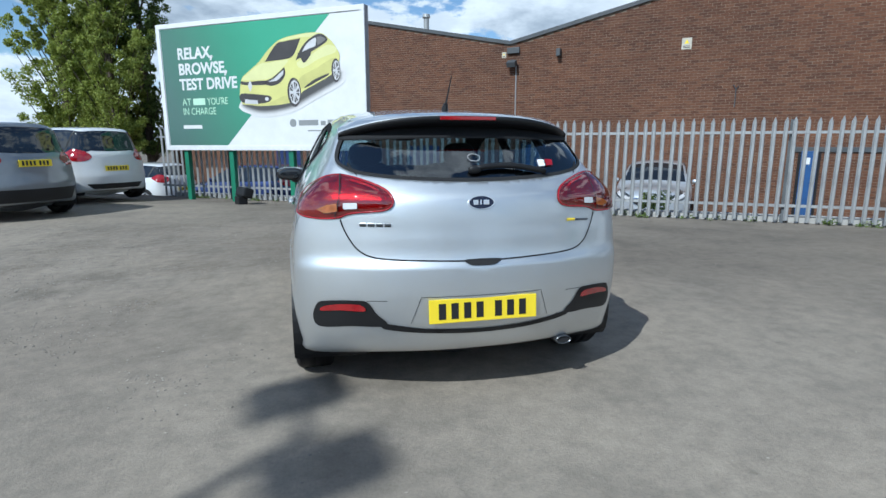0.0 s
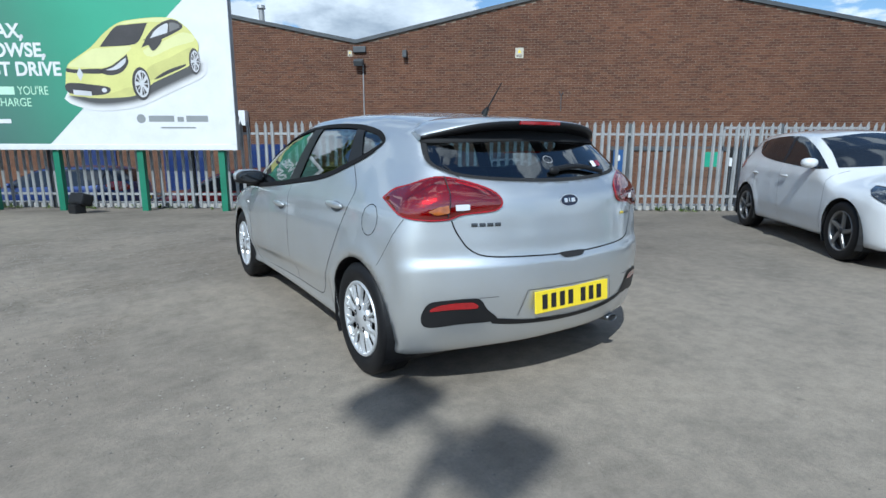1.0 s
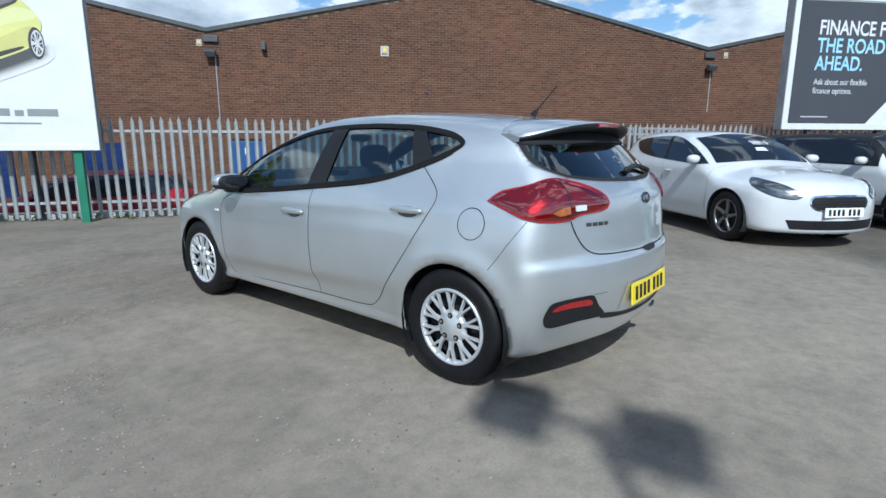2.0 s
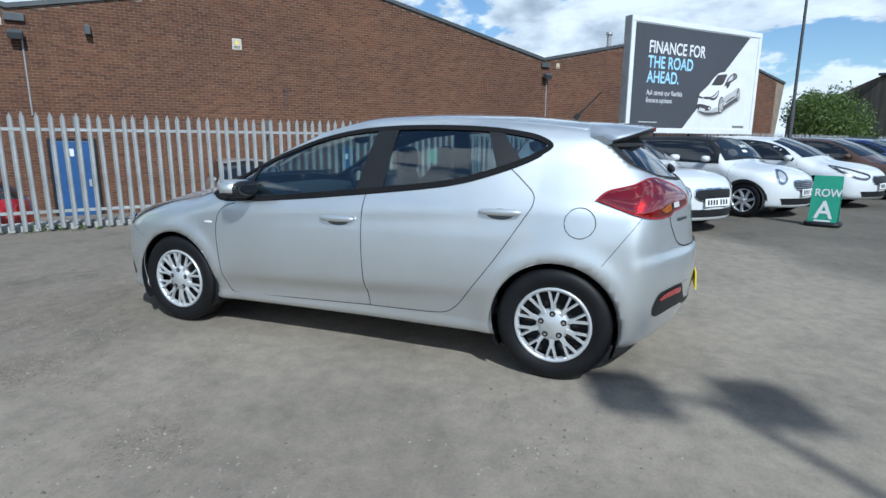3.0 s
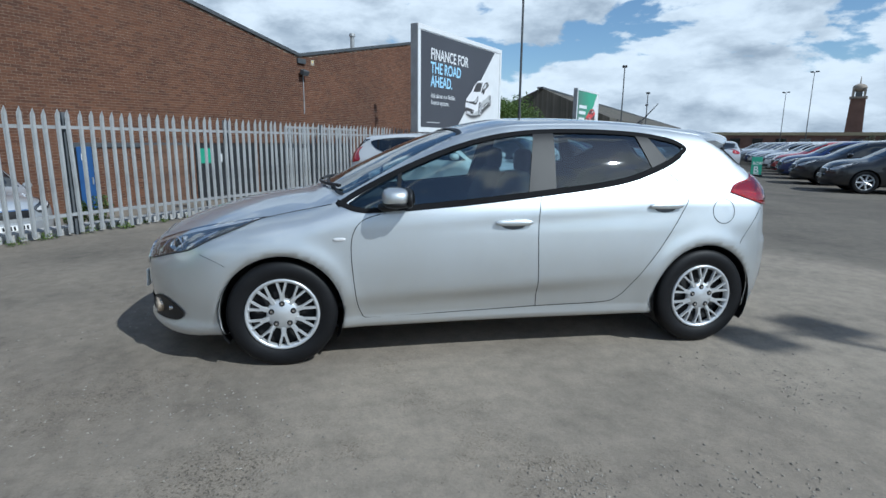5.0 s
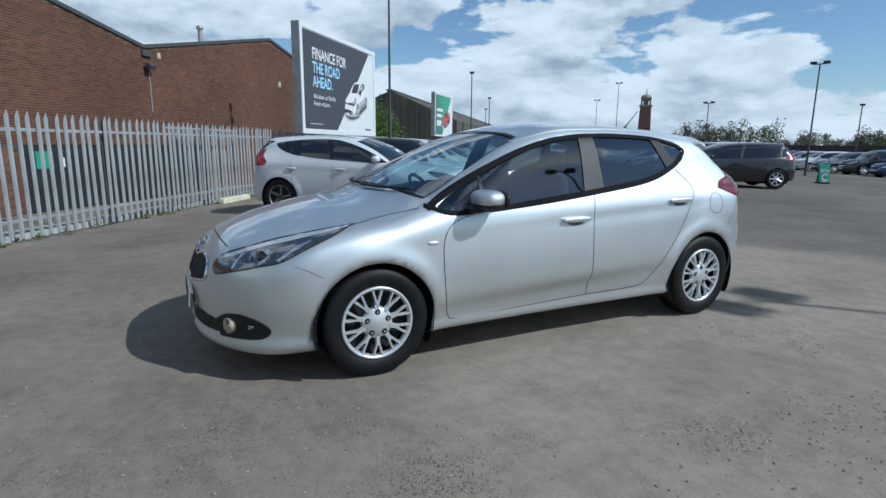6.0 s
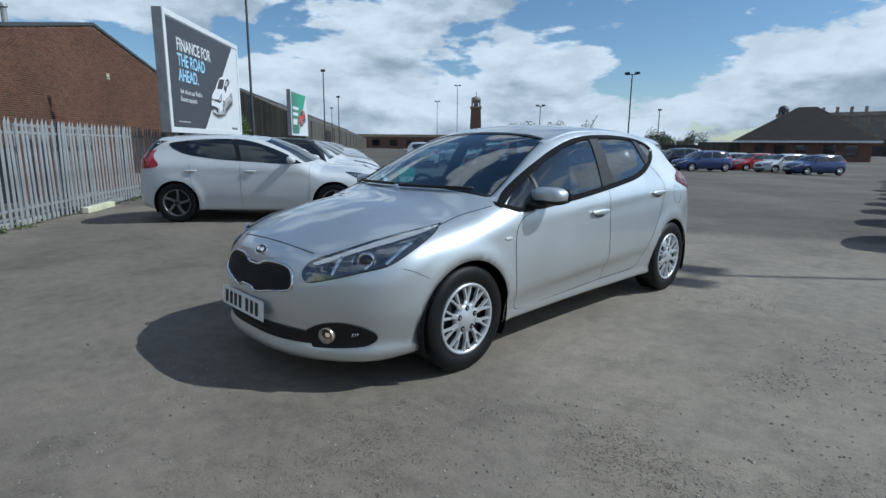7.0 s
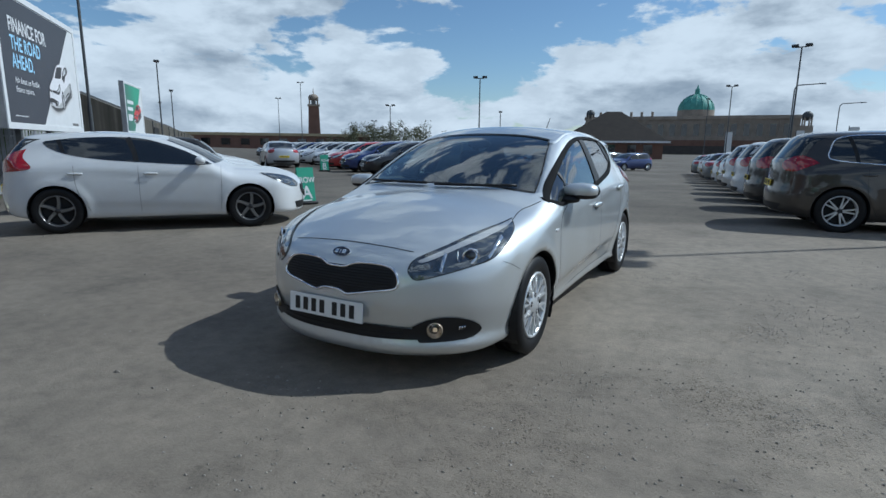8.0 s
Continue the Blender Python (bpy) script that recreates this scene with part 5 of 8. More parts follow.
md = exhaust.modifiers.new("wall", "SOLIDIFY")
md.thickness = 0.004


def spoiler():
    n = 41
    vs, fs, idx = [], [], []
    for i in range(n):
        t = -1 + 2 * i / (n - 1)
        x = 0.615 * t
        e = abs(t)
        ty, tz = -1.795 + 0.235 * e**3.2, 1.362 - 0.03 * e**2 - 0.035 * e**5
        lead = HATCH_SKIN.cast(np.array([[x * 0.98, -1.38 - 0.06 * e, 0.6]]), np.array([0, 0, 1.0]), 0, 1.2)[0]
        rt = HATCH_SKIN.cast(np.array([[x * 0.97, -0.8, 1.318 - 0.065 * e**3]]), np.array([0, -1.0, 0]), 0, 1.5)[0]
        mid = (np.array([x, (lead[1] + ty) / 2, (lead[2] + tz) / 2 + 0.012]))
        prof = [lead + np.array([0, 0.02, -0.004]), lead + np.array([0, 0, 0.0015]), mid, (x, ty + 0.03, tz + 0.006), (x, ty, tz - 0.004), (x, ty + 0.004, tz - 0.024), (x, ty + 0.03, tz - 0.032), rt + np.array([0, 0.01, 0])]
        vs += [tuple(q) for q in prof]
    k = 8
    for i in range(n - 1):
        for j in range(k - 1):
            fs.append((i * k + j, i * k + j + 1, (i + 1) * k + j + 1, (i + 1) * k + j))
            idx.append(0 if j < 4 else 1)
    fs += [tuple(range(k)), tuple((n - 1) * k + q for q in range(k))[::-1]]
    idx += [0, 0]
    ob = mesh_ob("spoiler", vs, fs, [M["silver"], M["trim"]], car, True, "silver roof spoiler, black beneath", idx)
    part("brake_lamp", box((-0.14, -1.804, 1.336), (0.14, -1.78, 1.354), None, 0.003), M["red_lens"], ob, "high red brake lamp")


spoiler()
panel("spoiler_underside", HATCH_SKIN, "back", spline([(-0.612, 1.255), (-0.43, 1.256), (0, 1.26), (0.43, 1.256), (0.612, 1.255), (0.60, 1.285), (0.55, 1.318), (0.3, 1.345), (0, 1.352), (-0.3, 1.345), (-0.55, 1.318), (-0.60, 1.285)], sharp=(0, 4)), M["gap"], car, 0.010, 0.014, None, "", 0.010)

# door handles, mirrors, side lamps, wipers, aerial
for s in (-1, 1):
    for y0, z0 in ((-0.023, 0.826), (-1.018, 0.911)):
        c = HATCH_SKIN.cast(np.array([[0, y0, z0]]), np.array([s, 0, 0.0]), 0, 1.2)[0]
        sd = "left" if s < 0 else "right"
        # flat grey ellipse; the shade of the silver recess is put into its colour
        panel("handle_cup", HATCH_SKIN, sd, spline([(y0 + 0.075 * math.cos(t), z0 - 0.012 + 0.030 * math.sin(t)) for t in np.linspace(0, 6.283, 16, endpoint=False)]), M["post"], car, 0.0015, 0.01)
        egg("door_handle", (c[0] + s * 0.018, y0, z0), (0.016, 0.118, 0.019), M["silver"], car, seg=20, squash=2.6)
    mir = egg("mirror", (s * 0.945, 0.68, 0.988), (0.118, 0.078, 0.053), M["silver"], car, "silver door mirror on a black foot", 28, 2.7)
    egg("mirror_foot", (s * 0.875, 0.715, 0.925), (0.075, 0.06, 0.026), M["trim"], mir, seg=16)
    egg("mirror_base", (s * 0.950, 0.675, 0.957), (0.112, 0.080, 0.030), M["trim"], mir, seg=16)
    egg("mirror_rim", (s * 0.945, 0.608, 0.982), (0.115, 0.022, 0.054), M["trim"], mir, seg=24, squash=2.7)
    # dark glass, not mirror: the dark reflection is put into its colour
    egg("mirror_glass", (s * 0.945, 0.585, 0.985), (0.094, 0.006, 0.042), M["glass_far"], mir, seg=20)
    c = HATCH_SKIN.cast(np.array([[0, 0.995, 0.744]]), np.array([s, 0, 0.0]), 0, 1.2)[0]
    egg("side_repeater", (c[0], 0.995, 0.744), (0.008, 0.036, 0.011), M["clear_lens"], car, seg=16)
for x0, x1 in ((0.62, 0.05), (-0.02, -0.58)):
    pts = HATCH_SKIN.cast(np.array([[x, 0.2, 1.005 + 0.02 * (x0 - x) * 0.5] for x in np.linspace(x0, x1, 12)]), np.array([0, 1.0, 0]), 0, 2.0)
    nr = HATCH_SKIN.normal(pts)
    sweep("wiper", pts + nr * 0.016, 0.010, M["trim"], car)
pts = HATCH_SKIN.cast(np.array([[x, -0.8, 1.082 + 0.022 * math.sin(i * 0.35) - 0.002 * i] for i, x in enumerate(np.linspace(0.0, 0.36, 10))]), np.array([0, -1.0, 0]), 0, 1.6)
egg("wiper_cap", pts[0] + HATCH_SKIN.normal(pts)[0] * 0.012, (0.032, 0.018, 0.02), M["trim"], sweep("rear_wiper", pts + HATCH_SKIN.normal(pts) * 0.018, 0.014, M["trim"], car), seg=16)
b = bmesh.new()
add_tube(b, (0, -1.27, 1.43), (0, -1.30, 1.46), 0.02, 0.012, 12)
add_tube(b, (0, -1.30, 1.46), (0, -1.43, 1.595), 0.005, 0.003, 8)
part("aerial", b, M["trim"], car)
# window stickers
panel("sticker", HATCH_SKIN, "back", spline([(0.345, 1.103), (0.385, 1.107), (0.387, 1.142), (0.347, 1.139)], sharp=(0, 1, 2, 3)), M["white"], car, 0.003, 0.01)
panel("sticker", HATCH_SKIN, "back", spline([(0.389, 1.107), (0.43, 1.111), (0.436, 1.142), (0.391, 1.141)], sharp=(0, 1, 2, 3)), M["red_lens"], car, 0.0045, 0.01)
ribbon("sticker_ring", HATCH_SKIN, "back", spline([(0.015 + 0.030 * math.cos(t), 1.15 + 0.019 * math.sin(t)) for t in np.linspace(0, 6.283, 18, endpoint=False)]), M["steel"], car, 0.0035, 0.003, closed=True)


# cabin
def seat(x, y, wide, head=True):
    st = egg("seat", (x, y + 0.22, 0.50), (wide, 0.27, 0.10), M["inner"], car, "dark cloth seat", 20, 3.5)
    b = bmesh.new()
    bmesh.ops.create_uvsphere(b, u_segments=20, v_segments=12, radius=1)
    for v in b.verts:
        c = [math.copysign(abs(q) ** 0.6, q) for q in v.co]
        v.co = Vector((x + c[0] * wide, y + c[1] * 0.085 - c[2] * 0.09, 0.78 + c[2] * 0.33))
    part("backrest", b, M["inner"], st, "", True)
    if head:
        for dx in ([0] if wide < 0.4 else [-0.36, 0, 0.36]):
            egg("headrest", (x + dx, y - 0.12, 1.165 if wide < 0.4 else 1.03), (0.125, 0.045, 0.085), M["inner"], st, seg=16, squash=3)


seat(-0.36, -0.12, 0.24)
seat(0.36, -0.12, 0.24)
seat(0.0, -1.02, 0.60)
egg("dashboard", (0, 0.86, 0.83), (0.70, 0.22, 0.13), M["inner"], car, "dark dashboard", 28, 3.2)
b = bmesh.new()
c, ax = Vector((0.36, 0.48, 0.90)), Vector((0, -0.86, 0.5)).normalized()
sd, up = Vector((1, 0, 0)), ax.cross(Vector((1, 0, 0)))
for k in range(28):
    a0, a1 = 2 * math.pi * k / 28, 2 * math.pi * (k + 1) / 28
    add_tube(b, c + (sd * math.cos(a0) + up * math.sin(a0)) * 0.18, c + (sd * math.cos(a1) + up * math.sin(a1)) * 0.18, 0.014, n=8)
for a0 in (0.1, math.pi - 0.1, -math.pi / 2):
    add_tube(b, c, c + (sd * math.cos(a0) + up * math.sin(a0)) * 0.18, 0.02, n=6)
part("steering_wheel", b, M["inner"], car, "", True)
egg("rear_view_mirror", (0.02, 0.32, 1.30), (0.11, 0.02, 0.035), M["inner"], car, seg=16)
part("cabin_floor", box((-0.76, -1.7, 0.30), (0.76, 1.2, 0.34)), M["inner"], car)


def tuck_tail():
    """The tail is short and lifts a little towards the bumper: draw in all that lies behind the rear wheels."""
    todo = list(car.children)
    while todo:
        ob = todo.pop()
        if ob.matrix_basis != Matrix.Identity(4):
            continue
        todo += list(ob.children)
        for v in ob.data.vertices:
            k = min(1.0, max(0.0, (-1.6 - v.co.y) / 0.4))
            k = k * k * (3 - 2 * k)
            v.co.y += 0.068 * k
            v.co.z += 0.030 * k


tuck_tail()
# ---- billboards ----


def lettering(name, text, m, size, mat, parent, squeeze=1.0, weight=0.0, width=0.0):
    """Raised flat letters from the built-in font; x to the right, -y out of the board; width fits the line to a length."""
    cu = bpy.data.curves.new(name, "FONT")
    cu.body, cu.size, cu.extrude, cu.offset = text, size, 0.001, weight
    tmp = bpy.data.objects.new(name, cu)
    scene.collection.objects.link(tmp)
    me = bpy.data.meshes.new_from_object(tmp.evaluated_get(bpy.context.evaluated_depsgraph_get()))
    bpy.data.objects.remove(tmp)
    me.materials.clear()
    me.materials.append(mat)
    if width:
        squeeze = width / max(v.co.x for v in me.vertices)
    ob = new(name, me)
    ob.parent = parent
    ob.matrix_basis = m @ Matrix.Rotation(radians(90), 4, "X") @ Matrix.Diagonal((squeeze, 1, 1, 1))
    return ob


def flat(name, pts, y, mat, parent):
    """A thin printed shape on a board, y metres in front of it."""
    b = bmesh.new()
    vs = [b.verts.new((x, -y, z)) for x, z in pts]
    f = b.faces.new(vs)
    if f.normal.y > 0:
        f.normal_flip()
    bmesh.ops.triangulate(b, faces=b.faces)
    return part(name, b, mat, parent)


def disc(cx, cz, rx, rz, n=28):
    return [(cx + rx * math.cos(2 * math.pi * i / n), cz + rz * math.sin(2 * math.pi * i / n)) for i in range(n)]


PRINT_SHADES = [surface("printed_shadow", (c, c * 0.985, c * 0.97), 0.5, var=0.04) for c in (0.654, 0.63, 0.57, 0.46, 0.33, 0.22, 0.14, 0.09, 0.07)]


def printed_car(parent, ox, oz, k, paint, dark, silver, shade, tall=0.84):
    """A picture of a small car, three-quarter view, in flat printed colours. Width about 1.9 k."""
    P = lambda pts: [(ox + x * k, oz + z * k * tall) for x, z in pts]
    S = lambda pts, sharp=(): P(spline(pts, step=0.04, sharp=sharp))
    dark_line = spline([(0.06, 0.17), (0.41, 0.06), (0.92, 0.12), (1.36, 0.33), (1.82, 0.57), (1.78, 0.66), (1.14, 0.38), (0.25, 0.19)], step=0.04)
    for i in range(9):
        flat("printed_shadow", P(grow(dark_line, 0.13 * (1 - i / 8) ** 1.3)), 0.0006 + 0.0006 * i, PRINT_SHADES[i], parent)
    flat("printed_body", S([(0.0, 0.23), (-0.01, 0.4), (0.04, 0.63), (0.16, 0.74), (0.39, 0.91), (0.57, 1.1), (0.76, 1.25), (0.94, 1.31), (1.31, 1.35), (1.55, 1.33), (1.66, 1.25), (1.76, 1.14), (1.85, 0.97), (1.84, 0.84), (1.76, 0.78), (1.71, 0.63), (1.19, 0.36), (1.1, 0.25), (0.9, 0.16), (0.57, 0.13), (0.25, 0.14)]), 0.006, paint[0], parent)
    flat("printed_bonnet", S([(0.05, 0.62), (0.18, 0.73), (0.41, 0.88), (0.55, 0.89), (0.93, 0.92), (0.86, 0.81), (0.66, 0.65), (0.5, 0.60), (0.25, 0.60)]), 0.0065, paint[2], parent)
    flat("printed_roof", S([(0.95, 1.30), (1.31, 1.345), (1.50, 1.33), (1.36, 1.28), (1.2, 1.285), (0.9, 1.255), (0.80, 1.245)]), 0.0065, paint[2], parent)
    flat("printed_shoulder", S([(1.10, 0.86), (1.32, 0.96), (1.62, 1.12), (1.78, 1.09), (1.80, 1.0), (1.5, 0.90), (1.2, 0.76)]), 0.0065, paint[2], parent)
    flat("printed_flank", S([(1.13, 0.40), (1.71, 0.65), (1.82, 0.84), (1.74, 0.90), (1.47, 0.76), (1.15, 0.60)]), 0.007, paint[1], parent)
    flat("printed_bumper", S([(0.03, 0.17), (0.02, 0.21), (0.37, 0.16), (0.62, 0.21), (0.88, 0.30), (0.90, 0.17), (0.57, 0.14), (0.25, 0.145)]), 0.007, paint[1], parent)
    flat("printed_glass", S([(0.51, 0.91), (0.74, 1.20), (0.9, 1.24), (1.19, 1.27), (1.06, 1.01), (0.94, 0.94)], (0, 3)), 0.008, dark, parent)
    flat("printed_glass", S([(1.08, 0.9), (1.19, 1.1), (1.33, 1.24), (1.51, 1.32), (1.63, 1.27), (1.66, 1.2), (1.55, 1.12), (1.29, 0.99)], (0,)), 0.008, dark, parent)
    flat("printed_pane", S([(1.21, 1.04), (1.30, 1.17), (1.46, 1.26), (1.45, 1.12)], (0, 3)), 0.010, silver, parent)
    flat("printed_pane", S([(1.48, 1.13), (1.49, 1.27), (1.60, 1.25), (1.62, 1.20)], (0,)), 0.010, shade[1], parent)
    flat("printed_grille", S([(0.02, 0.59), (0.14, 0.57), (0.49, 0.58), (0.51, 0.51), (0.25, 0.51), (0.03, 0.53)]), 0.008, dark, parent)
    flat("printed_badge", P([(0.2, 0.60), (0.245, 0.5), (0.2, 0.39), (0.155, 0.5)]), 0.010, silver, parent)
    flat("printed_intake", S([(0.01, 0.36), (0.41, 0.33), (0.59, 0.29), (0.57, 0.21), (0.37, 0.17), (0.02, 0.21)]), 0.008, dark, parent)
    flat("printed_fog_lamp", P(disc(0.51, 0.25, 0.035, 0.035, 14)), 0.010, silver, parent)
    flat("printed_lamp", S([(0.49, 0.57), (0.65, 0.63), (0.87, 0.8), (0.88, 0.67), (0.78, 0.53), (0.63, 0.48), (0.51, 0.51)], (2,)), 0.008, dark, parent)
    flat("printed_glint", S([(0.56, 0.56), (0.66, 0.60), (0.85, 0.75), (0.84, 0.67), (0.72, 0.57)], (2,)), 0.010, silver, parent)
    flat("printed_plate", P([(0.08, 0.26), (0.33, 0.23), (0.33, 0.16), (0.08, 0.18)]), 0.010, silver, parent)
    flat("printed_sill", S([(1.21, 0.42), (1.39, 0.55), (1.66, 0.65), (1.64, 0.61), (1.43, 0.51), (1.29, 0.44)]), 0.008, dark, parent)
    for cx, cz, rx, rz in ((1.03, 0.35, 0.125, 0.255), (1.785, 0.69, 0.075, 0.20)):
        flat("printed_tyre", P(disc(cx, cz, rx, rz)), 0.010, dark, parent)
        flat("printed_wheel", P(disc(cx + 0.01, cz, rx * 0.78, rz * 0.82)), 0.012, silver, parent)
        for a in range(10):
            t = a * 2 * math.pi / 10 + (0.38 if a % 2 else 0.22)
            c, q, w = (math.cos(t), math.sin(t)), (math.cos(t + 0.19), math.sin(t + 0.19)), (math.cos(t - 0.19), math.sin(t - 0.19))
            flat("printed_gap", P([(cx + 0.01 + rx * 0.2 * c[0], cz + rz * 0.2 * c[1]), (cx + 0.01 + rx * 0.68 * q[0], cz + rz * 0.7 * q[1]), (cx + 0.01 + rx * 0.68 * w[0], cz + rz * 0.7 * w[1])]), 0.014, dark, parent)
    flat("printed_mirror", S([(1.12, 1.02), (1.35, 1.04), (1.35, 0.97), (1.23, 0.85), (1.16, 0.99)]), 0.012, dark, parent)


def board(name, m, w, h, z0, frame_mat, posts, post_mat, label, rim=0.09, deep=0.14):
    """A framed board on posts; the face looks along -y."""
    thing = empty(name, m, label, "billboard", "billboards")
    part("backing", box((0, 0.0, z0), (w, deep, z0 + h), None, 0.006), M["steel"], thing)
    face = part("face", box((rim * 0.5, -0.012, z0 + rim * 0.5), (w - rim * 0.5, 0.0, z0 + h - rim * 0.5)), M["white_sign"], thing)
    for lo, hi in (((0, z0), (w, z0 + rim)), ((0, z0 + h - rim), (w, z0 + h)), ((0, z0 + rim), (rim, z0 + h - rim)), ((w - rim, z0 + rim), (w, z0 + h - rim))):
        part("frame_bar", box((lo[0], -0.032, lo[1]), (hi[0], -0.002, hi[1]), None, 0.006), frame_mat, thing)
    for x in posts:
        part("post", box((x - 0.05, 0.02, -0.1), (x + 0.05, 0.13, z0 + h * 0.5), None, 0.006), post_mat, thing)
    return thing




def fade_print(name, axis, a, b, stops, rough=0.5):
    """A printed sheet whose ink runs smoothly from one tone to another along a line."""
    m, t, p = nodes_of(name)
    tc = t.nodes.new("ShaderNodeTexCoord")
    dot = t.nodes.new("ShaderNodeVectorMath")
    dot.operation, dot.inputs[1].default_value = "DOT_PRODUCT", axis
    t.links.new(tc.outputs["Object"], dot.inputs[0])
    span = t.nodes.new("ShaderNodeMapRange")
    span.inputs["From Min"].default_value, span.inputs["From Max"].default_value = a, b
    t.links.new(dot.outputs["Value"], span.inputs["Value"])
    c = ramp_of(t, span.outputs[0], stops)
    c = mix_of(t, 1.0, c, ramp_of(t, noise_of(t, 1.5, 5), [(0.3, (0.93, 0.93, 0.92)), (0.7, (1, 1, 1))]), "MULTIPLY")
    t.links.new(c, p.inputs["Base Color"])
    p.inputs["Roughness"].default_value = rough
    return m


M["print_green"] = fade_print("printed_green", (0.94, 0.0, 0.34), 0.9, 3.3, [(0.0, (0.075, 0.145, 0.125)), (0.35, (0.066, 0.19, 0.135)), (0.75, (0.055, 0.27, 0.165)), (1.0, (0.06, 0.33, 0.20))])
M["print_yellow"] = surface("printed_yellow", (0.60, 0.585, 0.20), 0.5, var=0.1, s1=1.5)
M["print_dark"] = surface("printed_dark", (0.05, 0.045, 0.045), 0.5, var=0.2)
M["print_grey"] = surface("printed_grey", (0.55, 0.55, 0.56), 0.5, var=0.1)
M["print_shade"] = surface("printed_shade", (0.16, 0.155, 0.15), 0.5, var=0.1)
M["print_haze"] = surface("printed_haze", (0.44, 0.44, 0.43), 0.5, var=0.1)
M["print_cream"] = surface("printed_cream", (0.64, 0.635, 0.30), 0.5, var=0.05)
M["print_olive"] = surface("printed_olive", (0.52, 0.50, 0.17), 0.5, var=0.1)
M["print_white"] = surface("printed_white", (0.70, 0.69, 0.70), 0.5, var=0.06)
M["print_pale"] = surface("printed_pale_green", (0.50, 0.74, 0.55), 0.5)
M["print_sky"] = surface("printed_pale_blue", (0.36, 0.62, 0.82), 0.5)
M["print_charcoal"] = surface("printed_charcoal", (0.055, 0.056, 0.066), 0.5, var=0.12, s1=0.4)
M["print_red"] = surface("printed_red", (0.55, 0.05, 0.05), 0.5, var=0.1)
M["green_post"] = surface("green_post", (0.02, 0.16, 0.09), 0.5, var=0.15)


def at_edge(u, n, turn=0.0):
    return Matrix.Translation(along(u, n)) @ Matrix.Rotation(FA + radians(turn), 4, "Z")


# the green one
W, H, Z = 4.48, 2.52, 0.98
green_board = board("billboard", at_edge(-9.12, 0.42) @ Matrix.Diagonal((1.225, 1, 1.131, 1)), W, H, Z, M["white_sign"], (0.45, 1.55, 2.9, 4.2), M["green_post"], "large white-framed billboard, green and white, with a printed yellow car")
flat("printed_ground", [(0.1, Z + 0.1), (1.52, Z + 0.1), (3.83, Z + H - 0.1), (0.1, Z + H - 0.1)], 0.014, M["print_green"], green_board)
for tx, z, wd in (("RELAX,", 1.82, 0.84), ("BROWSE,", 1.52, 1.15), ("TEST DRIVE", 1.22, 1.36)):
    lettering("lettering", tx, pose(0.475, -0.0195, Z + z), 0.305, M["white_sign"], green_board, weight=0.009, width=wd)
    if tx.endswith(","):
        x = 0.475 + wd
        flat("comma", [(x - 0.055, Z + z + 0.03), (x + 0.004, Z + z + 0.03), (x - 0.035, Z + z - 0.06), (x - 0.068, Z + z - 0.06)], 0.0205, M["white_sign"], green_board)
lettering("lettering", "AT", pose(0.50, -0.0195, Z + 0.91), 0.195, M["print_pale"], green_board, width=0.22)
flat("name_bar", [(0.77, Z + 0.91), (1.06, Z + 0.91), (1.06, Z + 1.04), (0.77, Z + 1.04)], 0.0195, M["print_pale"], green_board)
lettering("lettering", "YOU'RE", pose(1.11, -0.0195, Z + 0.91), 0.195, M["print_pale"], green_board, width=0.48)
lettering("lettering", "IN CHARGE", pose(0.50, -0.0195, Z + 0.72), 0.195, M["print_pale"], green_board, width=0.80)
flat("name_bar", [(0.48, Z + 0.44), (0.94, Z + 0.44), (0.94, Z + 0.51), (0.48, Z + 0.51)], 0.0195, M["white_sign"], green_board)
M["print_type"] = surface("printed_type", (0.24, 0.25, 0.25), 0.5, var=0.05)
flat("name_mark", disc(3.00, Z + 0.52, 0.07, 0.075), 0.0145, M["print_type"], green_board)
for x0, x1, z0, z1 in ((3.12, 3.52, 0.47, 0.57), (3.57, 3.67, 0.47, 0.55), (3.71, 4.05, 0.47, 0.57), (3.30, 3.85, 0.36, 0.385)):
    flat("name_bar", [(x0, Z + z0), (x1, Z + z0), (x1, Z + z1), (x0, Z + z1)], 0.0145, M["print_type"], green_board)


def picture(parent, ox, oz, k, paint, dark, silver, shade, lift, tall=0.84):
    before = set(parent.children)
    printed_car(parent, ox, oz, k, paint, dark, silver, shade, tall)
    for c in parent.children:
        if c not in before:
            c.matrix_basis = Matrix.Translation((0, -lift, 0))


picture(green_board, 1.90, Z + 0.72, 1.13, (M["print_yellow"], M["print_olive"], M["print_cream"]), M["print_dark"], M["print_grey"], (M["print_haze"], M["print_shade"]), 0.018, 0.92)

# the charcoal one
p0, p1 = Vector((11.25, -1.0, 0)), Vector((15.05, -4.42, 0))
W, H, Z = 4.774, 2.56, 1.38
ang = math.atan2((p1 - p0).y, (p1 - p0).x)
dark_board = board("billboard", Matrix.Translation(p0) @ Matrix.Rotation(ang, 4, "Z") @ Matrix.Diagonal(((p1 - p0).length / W, 1, 1.117, 1)), W, H, Z, M["white_sign"], (0.7, W / 2, W - 0.7), M["pole"], "large white-framed billboard, charcoal and white, with a printed pale car", 0.12, 0.22)
flat("printed_ground", [(0.14, Z + 0.12), (1.97, Z + 0.12), (4.30, Z + H - 0.14), (0.14, Z + H - 0.14)], 0.014, M["print_charcoal"], dark_board)
